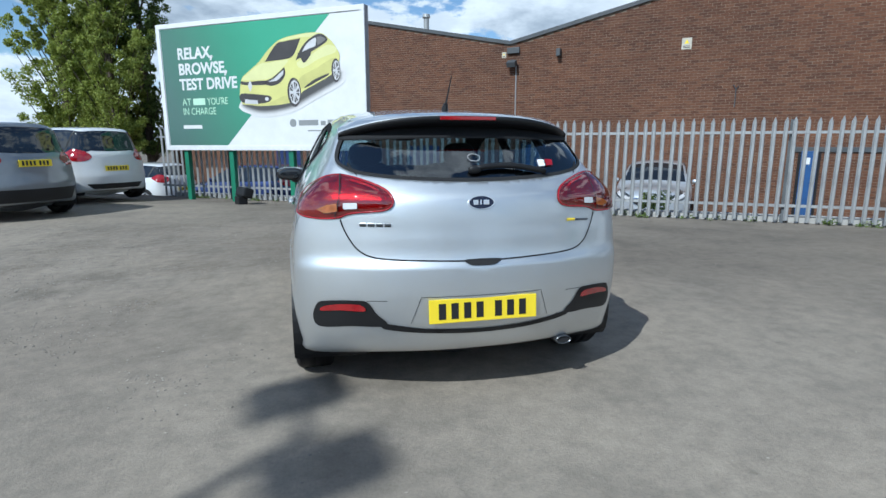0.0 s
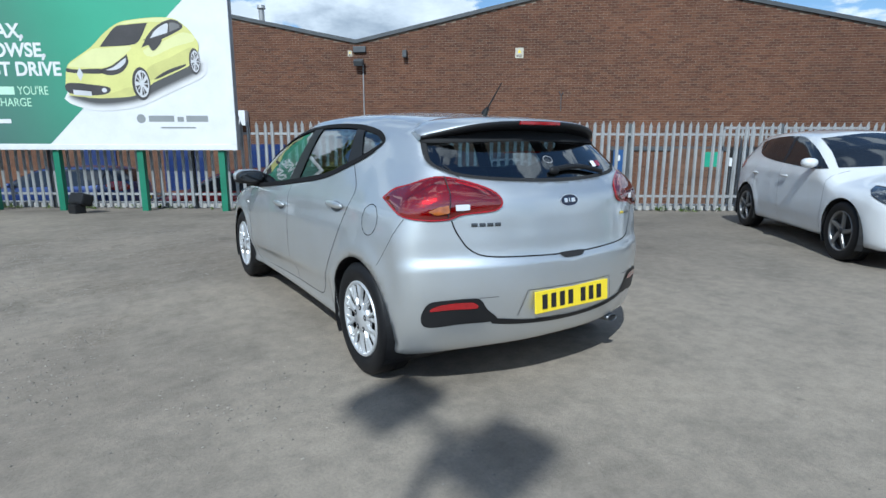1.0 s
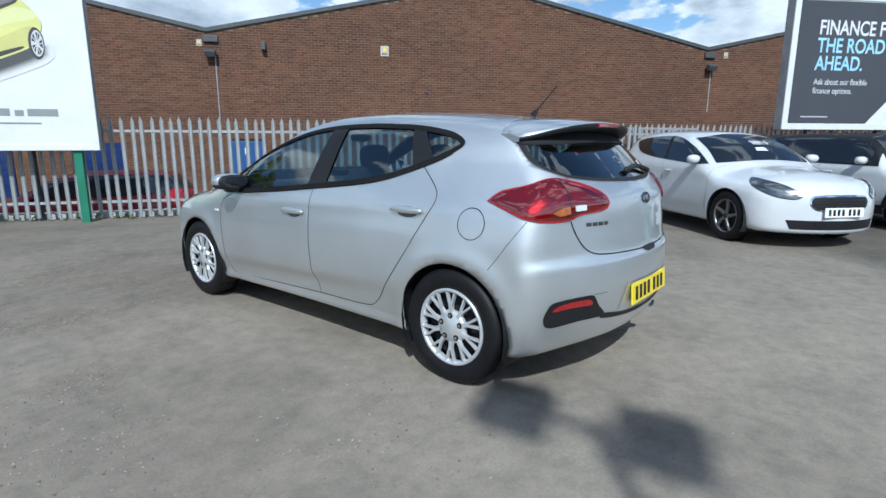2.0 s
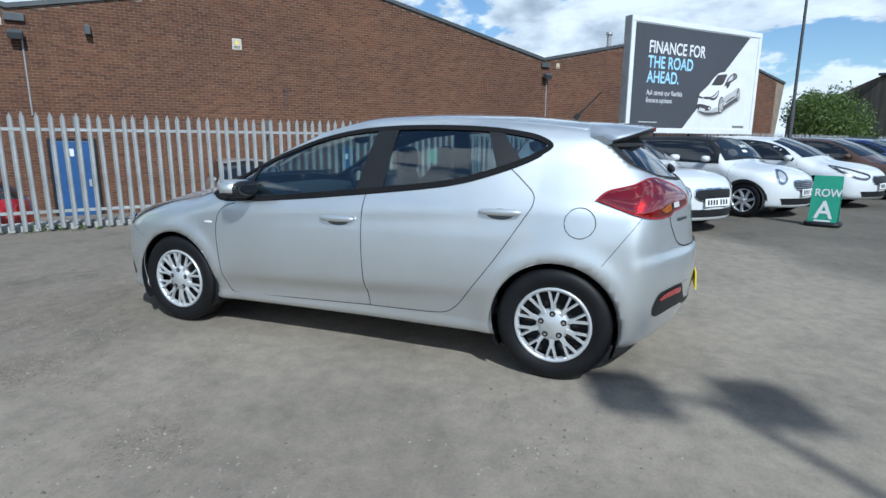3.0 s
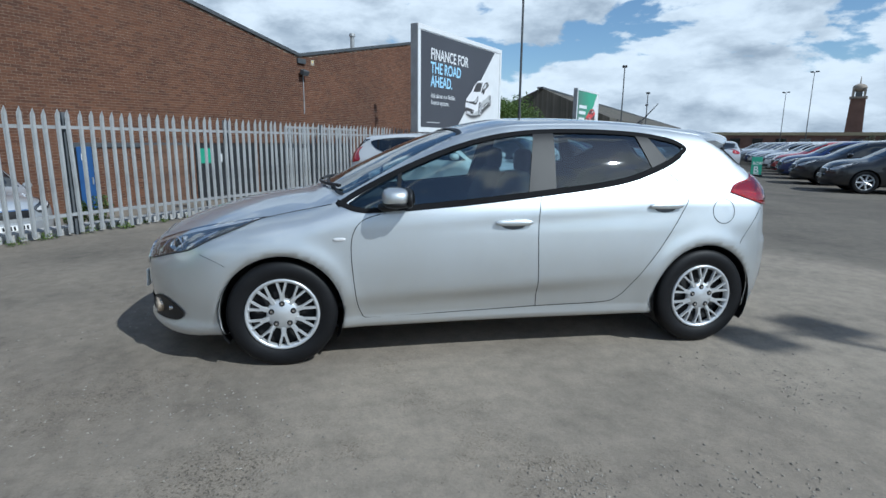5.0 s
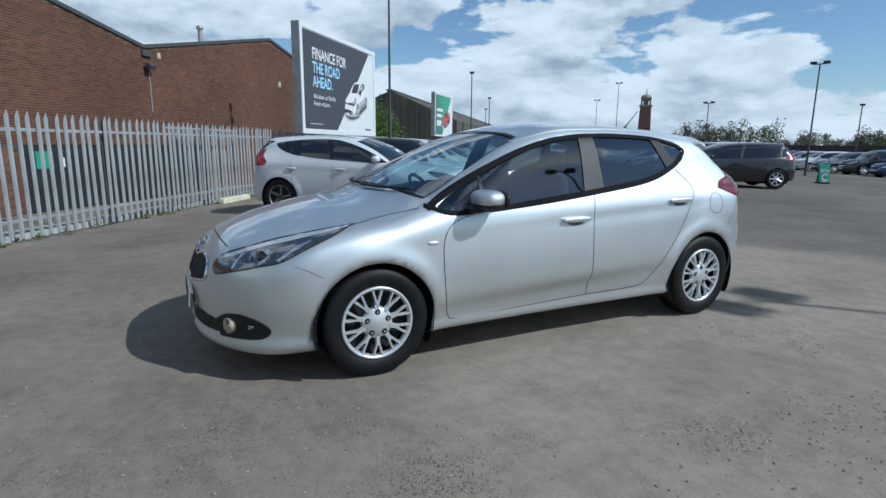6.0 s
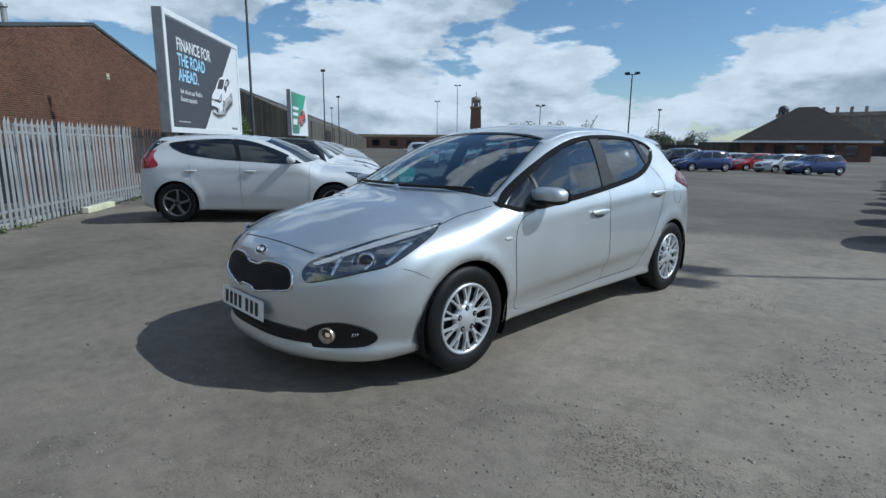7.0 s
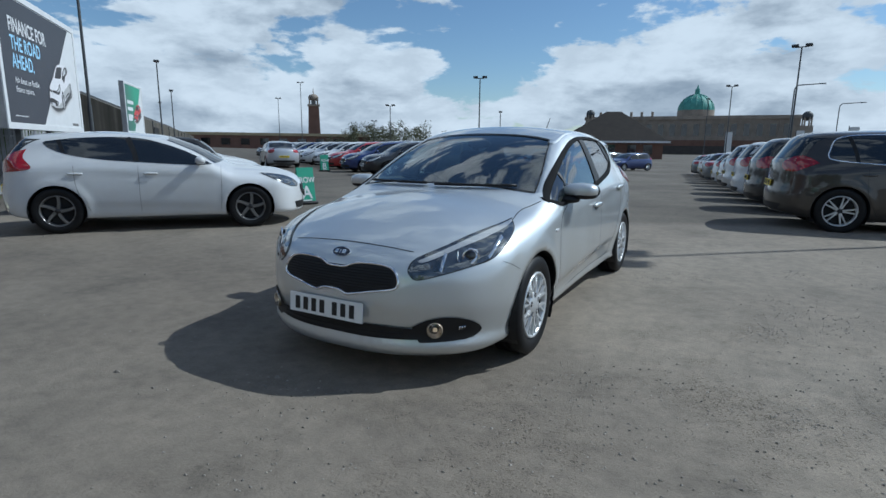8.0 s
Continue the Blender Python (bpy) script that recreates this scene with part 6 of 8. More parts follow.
for tx, mt, z, wd in (("FINANCE FOR", "white_sign", 1.81, 2.0), ("THE ROAD", "print_sky", 1.48, 1.57), ("AHEAD.", "print_sky", 1.15, 1.10)):
    lettering("lettering", tx, pose(0.60, -0.019, Z + z), 0.375, M[mt], dark_board, weight=0.007, width=wd)
for tx, z, wd in (("Ask about our flexible", 0.87, 1.25), ("finance options.", 0.70, 0.92)):
    lettering("lettering", tx, pose(0.62, -0.019, Z + z), 0.165, M["white_sign"], dark_board, width=wd)
flat("name_bar", [(0.42, Z + 0.24), (1.05, Z + 0.24), (1.05, Z + 0.26), (0.42, Z + 0.26)], 0.019, M["print_grey"], dark_board)
flat("name_bar", [(3.92, Z + 0.16), (4.40, Z + 0.16), (4.40, Z + 0.22), (3.92, Z + 0.22)], 0.0145, M["print_shade"], dark_board)
picture(dark_board, 2.47, Z + 0.42, 0.87, (M["print_white"], M["print_haze"], M["print_white"]), M["print_dark"], M["print_grey"], (M["print_haze"], M["print_shade"]), 0.018, 0.96)

# the far green one
p0, p1 = Vector((24.6, -11.45, 0)), Vector((27.2, -13.95, 0))
W, H, Z = (p1 - p0).length, 2.45, 1.75
ang = math.atan2((p1 - p0).y, (p1 - p0).x)
far_board = board("billboard", Matrix.Translation(p0) @ Matrix.Rotation(ang, 4, "Z"), W, H, Z, M["white_sign"], (0.6, W - 0.6), M["pole"], "white-framed green billboard with a printed red car", 0.1, 0.2)
flat("printed_ground", [(0.12, Z + 0.1), (1.5, Z + 0.1), (W - 0.3, Z + H - 0.12), (0.12, Z + H - 0.12)], 0.014, M["print_green"], far_board)
for x1, z in ((1.6, 1.42), (1.45, 1.1), (1.3, 0.75), (1.2, 0.6)):
    flat("name_bar", [(0.4, Z + z), (x1, Z + z), (x1, Z + z + 0.17), (0.4, Z + z + 0.17)], 0.018, M["white_sign"], far_board)
picture(far_board, 1.5, Z + 0.5, 0.85, (M["print_red"], M["print_dark"], M["print_red"]), M["print_dark"], M["print_grey"], (M["print_haze"], M["print_shade"]), 0.018)


def row_sign(letter, m):
    thing = empty("row_sign", m @ Matrix.Diagonal((0.76, 0.85, 0.84, 1)), "green plastic row sign with white letters on a dark foot", "sign", "row signs")
    b = bmesh.new()
    for sgn in (-1, 1):
        pts = [(-0.25, sgn * 0.15, 0.06), (0.25, sgn * 0.15, 0.06), (0.25, sgn * 0.02, 0.94), (-0.25, sgn * 0.02, 0.94)]
        q = [b.verts.new(v) for v in pts]
        r = [b.verts.new((x, y - sgn * 0.014, z)) for x, y, z in pts]
        b.faces.new(q)
        b.faces.new(r[::-1])
        for i in range(4):
            b.faces.new((q[i], q[(i + 1) % 4], r[(i + 1) % 4], r[i]))
    bmesh.ops.recalc_face_normals(b, faces=b.faces)
    part("panel", b, M["green_sign"], thing)
    egg("foot", (0, 0, 0.045), (0.33, 0.24, 0.045), M["trim"], thing, seg=20, squash=5)
    tilt = Matrix.Rotation(math.atan2(0.13, 0.88), 4, "X")
    lean = lambda x, z: Matrix.Translation((x, -0.153 + (z - 0.06) * 0.13 / 0.88 - 0.003, z)) @ Matrix.Rotation(-math.atan2(0.13, 0.88), 4, "X")
    lettering("lettering", "ROW", lean(-0.20, 0.56), 0.20, M["white_sign"], thing, 0.95, 0.004)
    lettering("lettering", letter, lean(-0.15, 0.16), 0.46, M["white_sign"], thing, 1.0, 0.008)
    bar = part("name_bar", box((-0.14, -0.002, -0.015), (0.14, 0.0, 0.015)), M["white_sign"], thing)
    bar.matrix_basis = lean(0.0, 0.11)
    return thing


row_sign("A", pose(6.42, -4.35, 0, 0, 0, -112))
row_sign("B", pose(15.9, -15.7, fall(15.9, -15.7), 0, 0, -125))
row_sign("C", pose(9.1, -21.6, fall(9.1, -21.6), 0, 0, -130))

# green notice and slips on posts behind the fence
NOTICE = Matrix.Translation((12.9, 5.0, 0)) @ Matrix.Rotation(FA, 4, "Z")
notice = tagged(empty("green_notice", NOTICE), "green notice board on a post behind the fence", "sign")
part("board", box((-0.25, -0.02, 0.60), (0.25, 0.0, 1.02)), M["green_sign"], notice)
part("post", box((-0.04, 0.0, -0.74), (0.04, 0.06, 1.0)), M["pole"], notice)
slip = tagged(empty("notice_slip", NOTICE @ Matrix.Translation((0.55, 0, 0))), "small white notice on a thin post behind the fence", "sign")
part("slip", box((-0.06, -0.02, 0.62), (0.06, 0.0, 0.86)), M["white_sign"], slip)
part("post", tube((0, 0.02, -0.74), (0, 0.02, 0.72), 0.015, n=6), M["pole"], slip)
# ---- the other cars ----
CAR_SHAPES = {
    # front, back, height, half width, axles, wheel radius, bonnet height, cowl, roof front, roof back, belt, back window foot
    "hatch": dict(F=2.2, B=-2.12, H=1.46, W=0.89, ax=(1.32, -1.32), r=0.31, hz=0.96, cowl=1.10, rs=0.10, re=-1.55, belt=0.92, bw=1.05, rk=-1.72),
    "estate": dict(F=2.2, B=-2.06, H=1.45, W=0.90, ax=(1.32, -1.24), r=0.325, hz=0.95, cowl=0.98, rs=0.0, re=-1.35, belt=0.965, bw=1.08, rk=-1.72,
                   dlo=[(0.8, 0.973), (0.55, 0.965), (0.2, 0.984), (-0.55, 1.032), (-1, 1.094), (-1.25, 1.172), (-1.38, 1.267), (-1.28, 1.301), (-0.95, 1.34), (-0.5, 1.36), (-0.1, 1.335), (0.28, 1.228), (0.58, 1.099)]),
    "suv": dict(F=2.2, B=-2.2, H=1.62, W=0.92, ax=(1.30, -1.30), r=0.355, hz=1.07, cowl=1.0, rs=0.15, re=-1.55, belt=1.04, bw=1.16, rk=-1.85),
    "saloon": dict(F=2.3, B=-2.35, H=1.45, W=0.90, ax=(1.38, -1.38), r=0.32, hz=0.95, cowl=1.05, rs=0.12, re=-0.95, belt=0.93, bw=1.06, rk=-1.72),
    "compact": dict(F=1.92, B=-1.85, H=1.42, W=0.85, ax=(1.23, -1.23), r=0.30, hz=0.96, cowl=0.85, rs=0.35, re=-1.55, belt=0.93, bw=1.02, rk=-1.70),
    "mpv": dict(F=2.2, B=-2.15, H=1.63, W=0.91, ax=(1.36, -1.36), r=0.32, hz=1.02, cowl=1.35, rs=0.25, re=-1.75, belt=0.98, bw=1.10, rk=-1.92),
}


def shape_skin(c):
    F, B, H, W, hz, cowl, rs, re, belt, bw, rk = (c[k] for k in ("F", "B", "H", "W", "hz", "cowl", "rs", "re", "belt", "bw", "rk"))
    boot = c is CAR_SHAPES["saloon"]
    top = [(re, H - 0.03), ((rs + re) / 2, H), (rs, H - 0.035), ((rs + cowl) / 2, (H + hz) / 2 + 0.06), (cowl, hz + 0.05), (cowl + 0.12, hz), (F - 0.45, hz - 0.08), (F - 0.16, hz - 0.19), (F, hz - 0.36), (F + 0.3, hz - 0.7)]
    if c is CAR_SHAPES["estate"]:
        top[6:] = [(F - 0.5, hz - 0.05), (F - 0.2, hz - 0.115), (F - 0.06, hz - 0.19), (F + 0.02, hz - 0.30), (F + 0.3, hz - 0.7)]
    if boot:
        top += [(rk, bw + 0.02), (B + 0.1, bw - 0.04), (B - 0.2, bw - 0.2)]
        rear = [(0.1, B + 0.2), (0.3, B + 0.03), (0.55, B), (0.8, B + 0.02), (bw, B + 0.06), (H, B + 0.3)]
    else:
        top += [(rk - 0.1, H - 0.09), (B - 0.4, H - 0.2)]
        rear = [(0.1, B + 0.2), (0.3, B + 0.03), (0.55, B), (0.75, B + 0.03), (bw - 0.06, B + 0.07), (bw, B + 0.11), (H - 0.10, rk), (H + 0.2, rk + 0.25)]
    front = [(0.1, F - 0.12), (0.22, F - 0.02), (0.45, F), (0.6, F - 0.02), (hz - 0.22, F - 0.08), (hz - 0.1, F - 0.22), (hz + 0.1, F - 0.6)]
    if c is CAR_SHAPES["estate"]:
        front = [(0.1, F - 0.10), (0.22, F - 0.01), (0.45, F), (0.6, F - 0.01), (hz - 0.27, F - 0.04), (hz - 0.16, F - 0.12), (hz - 0.08, F - 0.32), (hz + 0.1, F - 0.8)]
    side = [(0.1, W - 0.10), (0.22, W - 0.045), (0.45, W - 0.006), (0.62, W), (belt - 0.12, W - 0.012), (belt, W - 0.045), (belt + 0.1, W - 0.09), (H - 0.12, W - 0.235), (H, W - 0.32), (H + 0.2, W - 0.5)]
    plan = [(B - 0.2, -0.3), (B + 0.05, -0.16), (B + 0.25, -0.08), (-1.3, -0.012), (-0.8, 0.0), (0.8, 0.0), (1.3, -0.012), (F - 0.4, -0.06), (F - 0.15, -0.15), (F + 0.2, -0.32)]
    cab = [(B - 0.2, -0.10), (re - 0.2, -0.06), (-0.8, 0.0), (cowl, 0.0), (F, -0.02)]
    crown = [(B, 0.06), (0, 0.065), (cowl, 0.09), (F, 0.10)]
    return Skin(top, rear, front, side, plan, cab, crown, [(B, 0.28), (-1.4, 0.2), (1.4, 0.2), (F, 0.19)], 0.22, 0.34, tuple((a, c["r"], c["r"] + 0.035) for a in c["ax"]), 0.014,
                ((0.9, 0.35, -0.9, 0.42, 0.009, 0.02), (1.2, belt - 0.17, -1.9, belt - 0.04, 0.007, 0.025)))


def make_car(shape, paint, label, m, fine=False, wheels="five", cladding=None, roof=None, plate=True, group="parked cars", outline=False, priced=False, plate_z=0.0):
    c = CAR_SHAPES[shape]
    sk = shape_skin(c)
    thing = empty("parked_car", m, label, "car", group)
    H, belt, cowl, rs, re, bw, rk, F, B = (c[k] for k in ("H", "belt", "cowl", "rs", "re", "bw", "rk", "F", "B"))
    boot = shape == "saloon"
    body_mats = [paint, M["inner"], M["trim"]]

    def arch(y):
        return np.array([(y + (c["r"] + 0.035) * math.cos(t), max(c["r"] + (c["r"] + 0.035) * math.sin(t), 0.05)) for t in np.linspace(radians(-35), radians(215), 40)])

    holes = [(s, arch(y), None) for s in ("left", "right") for y in c["ax"]]
    nu, nv, ne, cell = (130, 130, 30, 0.02) if fine else (64, 72, 16, 0.05)
    body_mesh("body", sk, holes, body_mats, thing, nu, nv, ne, solid=0)
    if cladding:
        for s in ("left", "right"):
            panel("sill_cladding", sk, s, spline([(c["ax"][0] - c["r"] - 0.05, 0.36), (c["ax"][1] + c["r"] + 0.05, 0.38), (c["ax"][1] + c["r"] + 0.03, 0.225), (c["ax"][0] - c["r"] - 0.03, 0.225)], sharp=(0, 1, 2, 3)), cladding, thing, 0.006, cell)
            for y in c["ax"]:
                ribbon("arch_cladding", sk, s, arch(y)[6:-6], cladding, thing, 0.07, 0.004, lift=0.004)
    tail = re - (0.05 if boot else 0.10 if shape == "estate" else -0.06 if shape == "suv" else 0.22)
    upper = [(tail + 0.12, H - 0.13), ((rs + re) / 2, H - 0.085), (rs - 0.07, H - 0.125), ((rs + cowl) / 2 - 0.06, (H + belt) / 2 + 0.01), (cowl - 0.25, belt + 0.045)]
    dlo = spline([(cowl - 0.27, belt), (0.2, belt + 0.02), (re * 0.6, belt + 0.05), (tail + 0.02, belt + 0.11), (tail - 0.03, belt + 0.20)] + upper, sharp=(0, 4, 9))
    for s in ("left", "right"):
        if "dlo" in c:
            dlo = spline(c["dlo"], sharp=(0,))
        if outline:
            ribbon("window_strip", sk, s, dlo, M["chrome"], thing, 0.014, 0.006, closed=True, lift=0.002)
        panel("side_window", sk, s, dlo, M["glass_far"], thing, 0.009 if roof else 0.004, cell)
        for y, w in ((-0.2, 0.07), (tail + 0.36, 0.05)):
            bar = np.array([(y - 0.16 * k * k, belt - 0.05 + k * (H - belt)) for k in np.linspace(0, 1, 40)])
            bar = bar[inside(bar, grow(dlo, -0.004))]
            if len(bar) > 3:
                ribbon("door_pillar", sk, s, bar, M["trim"], thing, w, 0.005)
        for y in (0.92, -0.19, -1.0):
            ribbon("door_joint", sk, s, spline([(y, belt - 0.01), (y - (0 if y > -0.9 else -0.03), 0.62), (y - (0.02 if y > 0 else -0.18 if y < -0.9 else 0), 0.30)], False, step=0.04), M["gap"], thing, 0.004)
        for y in (0.0, -0.95):
            sx = -1 if s == "left" else 1
            p = sk.cast(np.array([[0, y - 0.03, belt - 0.12]]), np.array([sx, 0, 0.0]), 0, 1.2)[0]
            egg("door_handle", (p[0] + sx * 0.012, y - 0.03, belt - 0.12), (0.014, 0.10, 0.016), paint, thing, seg=10)
        sx = -1 if s == "left" else 1
        egg("mirror", (sx * (c["W"] + 0.05), cowl - 0.33, belt + 0.07), (0.09, 0.075, 0.06), paint, thing, seg=12)
    w = c["W"] - 0.2
    scr = spline([(-w - 0.02, hz_ := c["hz"] + 0.035), (0, hz_ + 0.04), (w + 0.02, hz_), (w - 0.08, H - 0.125), (0, H - 0.06), (-w + 0.08, H - 0.125)], step=0.03, sharp=(0, 2, 3, 5))
    panel("windscreen", sk, "front", scr, M["glass_far"], thing, 0.009 if roof else 0.004, cell, rs - 0.35)
    wb = w + 0.05 if shape == "mpv" else w
    bk = spline([(-wb + 0.04, bw + 0.03), (0, bw - 0.005), (wb - 0.04, bw + 0.03), (wb - 0.10, H - 0.13), (0, H - 0.10), (-wb + 0.10, H - 0.13)], step=0.03, sharp=(0, 2, 3, 5))
    panel("rear_window", sk, "back", bk, M["glass_far"], thing, 0.003, cell, re + 0.3)
    if roof:
        for s in ("left", "right"):
            panel("window_frame", sk, s, spline([(cowl - 0.12, belt - 0.012), (re, belt + 0.03), (re - 0.12, belt + 0.2), (re - 0.05, H - 0.09), ((rs + re) / 2, H - 0.05), (rs, H - 0.085), ((rs + cowl) / 2, (H + belt) / 2 + 0.05)], sharp=(0, 1)), M["trim"], thing, 0.004, cell)
        panel("screen_frame", sk, "front", spline([(-w - 0.06, c["hz"] + 0.01), (0, c["hz"] + 0.04), (w + 0.06, c["hz"] + 0.01), (w - 0.03, H - 0.09), (0, H - 0.03), (-w + 0.03, H - 0.09)], step=0.03, sharp=(0, 2, 3, 5)), M["trim"], thing, 0.004, cell, rs - 0.35)
        panel("roof", sk, "above", spline([(-0.56, rs + 0.02), (0.56, rs + 0.02), (0.62, (rs + re) / 2), (0.54, re - 0.10), (-0.54, re - 0.10), (-0.62, (rs + re) / 2)], sharp=(0, 1, 3, 4)), roof, thing, 0.004, cell * 1.5)
    hz = c["hz"]
    for s in (-1, 1):
        va, st = (135 if s < 0 else 45), (0, F - 1.1, 0)
        h3 = [(s * 0.42, F - 0.12, hz - 0.28), (s * 0.62, F - 0.25, hz - 0.20), (s * 0.80, F - 0.62, hz - 0.10), (s * 0.83, F - 0.52, hz - 0.22), (s * 0.70, F - 0.24, hz - 0.36), (s * 0.48, F - 0.13, hz - 0.38)]
        if shape == "estate":
            h3 = [(s * 0.46, F - 0.12, hz - 0.29), (s * 0.60, F - 0.22, hz - 0.20), (s * 0.72, F - 0.40, hz - 0.145), (s * 0.80, F - 0.60, hz - 0.125), (s * 0.83, F - 0.52, hz - 0.20), (s * 0.76, F - 0.28, hz - 0.305), (s * 0.60, F - 0.16, hz - 0.345), (s * 0.50, F - 0.12, hz - 0.335)]
        if shape == "compact":
            h3 = [(s * (0.55 + 0.13 * math.cos(t)), F - 0.2, hz - 0.24 + 0.12 * math.sin(t)) for t in np.linspace(0, 6.283, 12, endpoint=False)]
        shape_line = spline(flat_of(va, h3, st), step=0.03)
        lamp = panel("headlamp", sk, va, shape_line, M["lamp_bed"], thing, 0.003, cell * 0.7, st)
        if lamp and fine:
            inner = grow(shape_line, -0.03 if shape == "compact" else -0.06)
            panel("reflector", sk, va, inner, M["alloy"] if shape == "compact" else M["post"], lamp, 0.005, cell * 0.5, st)
            ribbon("lamp_rim", sk, va, shape_line, M["chrome"] if shape == "compact" else M["trim"], lamp, 0.022 if shape == "compact" else 0.006, 0.004, st, True, "", 0.004)
            panel("lamp_cover", sk, va, grow(shape_line, -0.006), M["lamp_glass"], lamp, 0.010, cell * 0.7, st)
        elif lamp:
            panel("reflector", sk, va, grow(shape_line, -0.045), M["clear_lens"], lamp, 0.006, cell * 0.6, st)
        va, st = (225 if s < 0 else 315), (0, B + 1.1, 0)
        zt = bw - 0.10 if not boot else bw - 0.14
        t3 = [(s * 0.86, B + 0.50, zt + 0.03), (s * 0.78, B + 0.28, zt + 0.14), (s * 0.62, B + 0.13, zt + 0.10), (s * 0.50, B + 0.08, zt), (s * 0.62, B + 0.08, zt - 0.09), (s * 0.80, B + 0.24, zt - 0.10)]
        if shape == "estate":
            t3 = [(s * 0.72, B + 0.42, H - 0.27), (s * 0.66, B + 0.27, H - 0.33), (s * 0.64, B + 0.12, zt + 0.06), (s * 0.52, B + 0.08, zt + 0.0), (s * 0.56, B + 0.08, zt - 0.10), (s * 0.80, B + 0.24, zt - 0.11), (s * 0.86, B + 0.54, zt - 0.06), (s * 0.82, B + 0.36, zt + 0.09)]
        panel("tail_lamp", sk, va, spline(flat_of(va, t3, st), step=0.03, sharp=(0,)), M["red_lens"], thing, 0.006, cell * 0.6, st)
    gz = hz - 0.40
    g = spline([(-0.34, gz + 0.09), (0.34, gz + 0.09), (0.38, gz), (0.28, gz - 0.07), (-0.28, gz - 0.07), (-0.38, gz)], step=0.03)
    gr = panel("grille", sk, "front", g, M["trim"], thing, 0.003, cell * 0.8, F - 1.0)
    ribbon("grille_ring", sk, "front", g, M["chrome"], gr, 0.02, 0.004, F - 1.0, True)
    if fine:
        for z in np.arange(gz - 0.05, gz + 0.08, 0.03):
            xs = np.array([(x, z) for x in np.linspace(-0.36, 0.36, 40)])
            xs = xs[inside(xs, grow(g, -0.012))]
            if len(xs) > 3:
                ribbon("grille_bar", sk, "front", xs, M["chrome"] if shape == "compact" else M["gap"], gr, 0.012, 0.005, F - 1.0, lift=0.004)
    if priced:
        for k, (x, wd) in enumerate(((-0.30, 0.03), (-0.22, 0.016), (-0.175, 0.03), (-0.12, 0.03), (-0.065, 0.03))):
            panel("price_mark", sk, "front", np.array([(x, H - 0.225), (x + wd, H - 0.225), (x + wd, H - 0.175), (x, H - 0.175)]), M["white"], thing, 0.012, 0.012, rs - 0.35)
        panel("price_sheet", sk, "front", np.array([(-0.16, H - 0.31), (0.03, H - 0.31), (0.0, H - 0.265), (-0.14, H - 0.265)]), M["white"], thing, 0.012, 0.014, rs - 0.35)
    panel("lower_grille", sk, "front", spline([(-0.6, 0.36), (0.6, 0.36), (0.55, 0.25), (-0.55, 0.25)], sharp=(0, 1, 2, 3)), M["trim"], thing, 0.003, cell, F - 1.0)
    deep = 0.10 if cladding and shape == "mpv" else 0.0
    panel("rear_valance", sk, "back", spline([(-0.62 - deep, 0.42 + deep), (0.62 + deep, 0.42 + deep), (0.5 + deep, 0.31), (-0.5 - deep, 0.31)], sharp=(0, 1, 2, 3)), M["trim"], thing, 0.003, cell)
    if plate:
        yf = sk.cast(np.array([[0, F - 1, 0.46]]), np.array([0, 1.0, 0]), 0, 2)[0][1]
        back_z = plate_z or (0.74 if shape in ("suv", "mpv") else 0.62)
        yb = sk.cast(np.array([[0, B + 1, back_z]]), np.array([0, -1.0, 0]), 0, 2)[0][1]
        number_plate(thing, pose(0, yf + 0.012, 0.46, -4, 0, 180), M["white"], split=fine)
        number_plate(thing, pose(0, yb - 0.012, back_z, -4, 0, 0), M["yellow"], split=fine)
    cov = cover_far
    if wheels == "five":
        cov = lambda h, r, w: cover_five(h, r, w, "smoke_alloy", 5, "dark_alloy", 0.085, "smoke_alloy")
    elif wheels == "twin":
        cov = lambda h, r, w: cover_five(h, r, w, "alloy", 10, "dark_alloy", 0.048, "alloy", 0.17)
    elif fine:
        cov = lambda h, r, w: cover_five(h, r, w, "alloy", 7, "alloy", 0.1, "alloy")
    for x in (-c["W"] + 0.115, c["W"] - 0.115):
        for y in c["ax"]:
            wheel(thing, x, y, c["r"], 0.21, cov)
            s = 1 if x > 0 else -1
            vs, fs = [], []
            for i in range(17):
                a = radians(-30 + 240 * i / 16)
                for xx, rr in ((s * (c["W"] - 0.012), c["r"] + 0.036), (s * 0.5, c["r"] + 0.05)):
                    vs.append((xx, y + rr * math.cos(a), max(c["r"] + rr * math.sin(a), 0.16)))
            fs = [(2 * i, 2 * i + 1, 2 * i + 3, 2 * i + 2) for i in range(16)] + [(2 * i + 1, 34, 2 * i + 3) for i in range(16)]
            mesh_ob("wheel_liner", vs + [(s * 0.5, y, c["r"])], fs, M["gap"], thing)
    return thing


def facing(p, heading, z=0.0):
    """The pose of a car centred at p whose nose points heading degrees from +x."""
    return Matrix.Translation((p[0], p[1], z + fall(p[0], p[1]))) @ Matrix.Rotation(radians(heading - 90), 4, "Z")


OUT = math.degrees(math.atan2(N.y, N.x))          # away from the fence
ALONG = math.degrees(FA)
white_hatchback = make_car("estate", M["white_car"], "white five-door hatchback with black alloy wheels, parked by the fence", facing((6.30, -0.99), -131), True, priced=True)
compact_car = make_car("compact", PAINTS["white"], "small white car with a black roof and round headlamps", facing(along(8.5, 4.0), OUT), True, roof=M["trim"], cladding=M["trim"], wheels="silver", priced=True)
base = {}


def row_car(key, shape, paint, label, m, **kw):
    """The first of a kind is built, the rest are copies."""
    if key in base:
        return copy_thing(base[key], m)
    base[key] = make_car(shape, PAINTS[paint], label, m, **kw)
    return base[key]


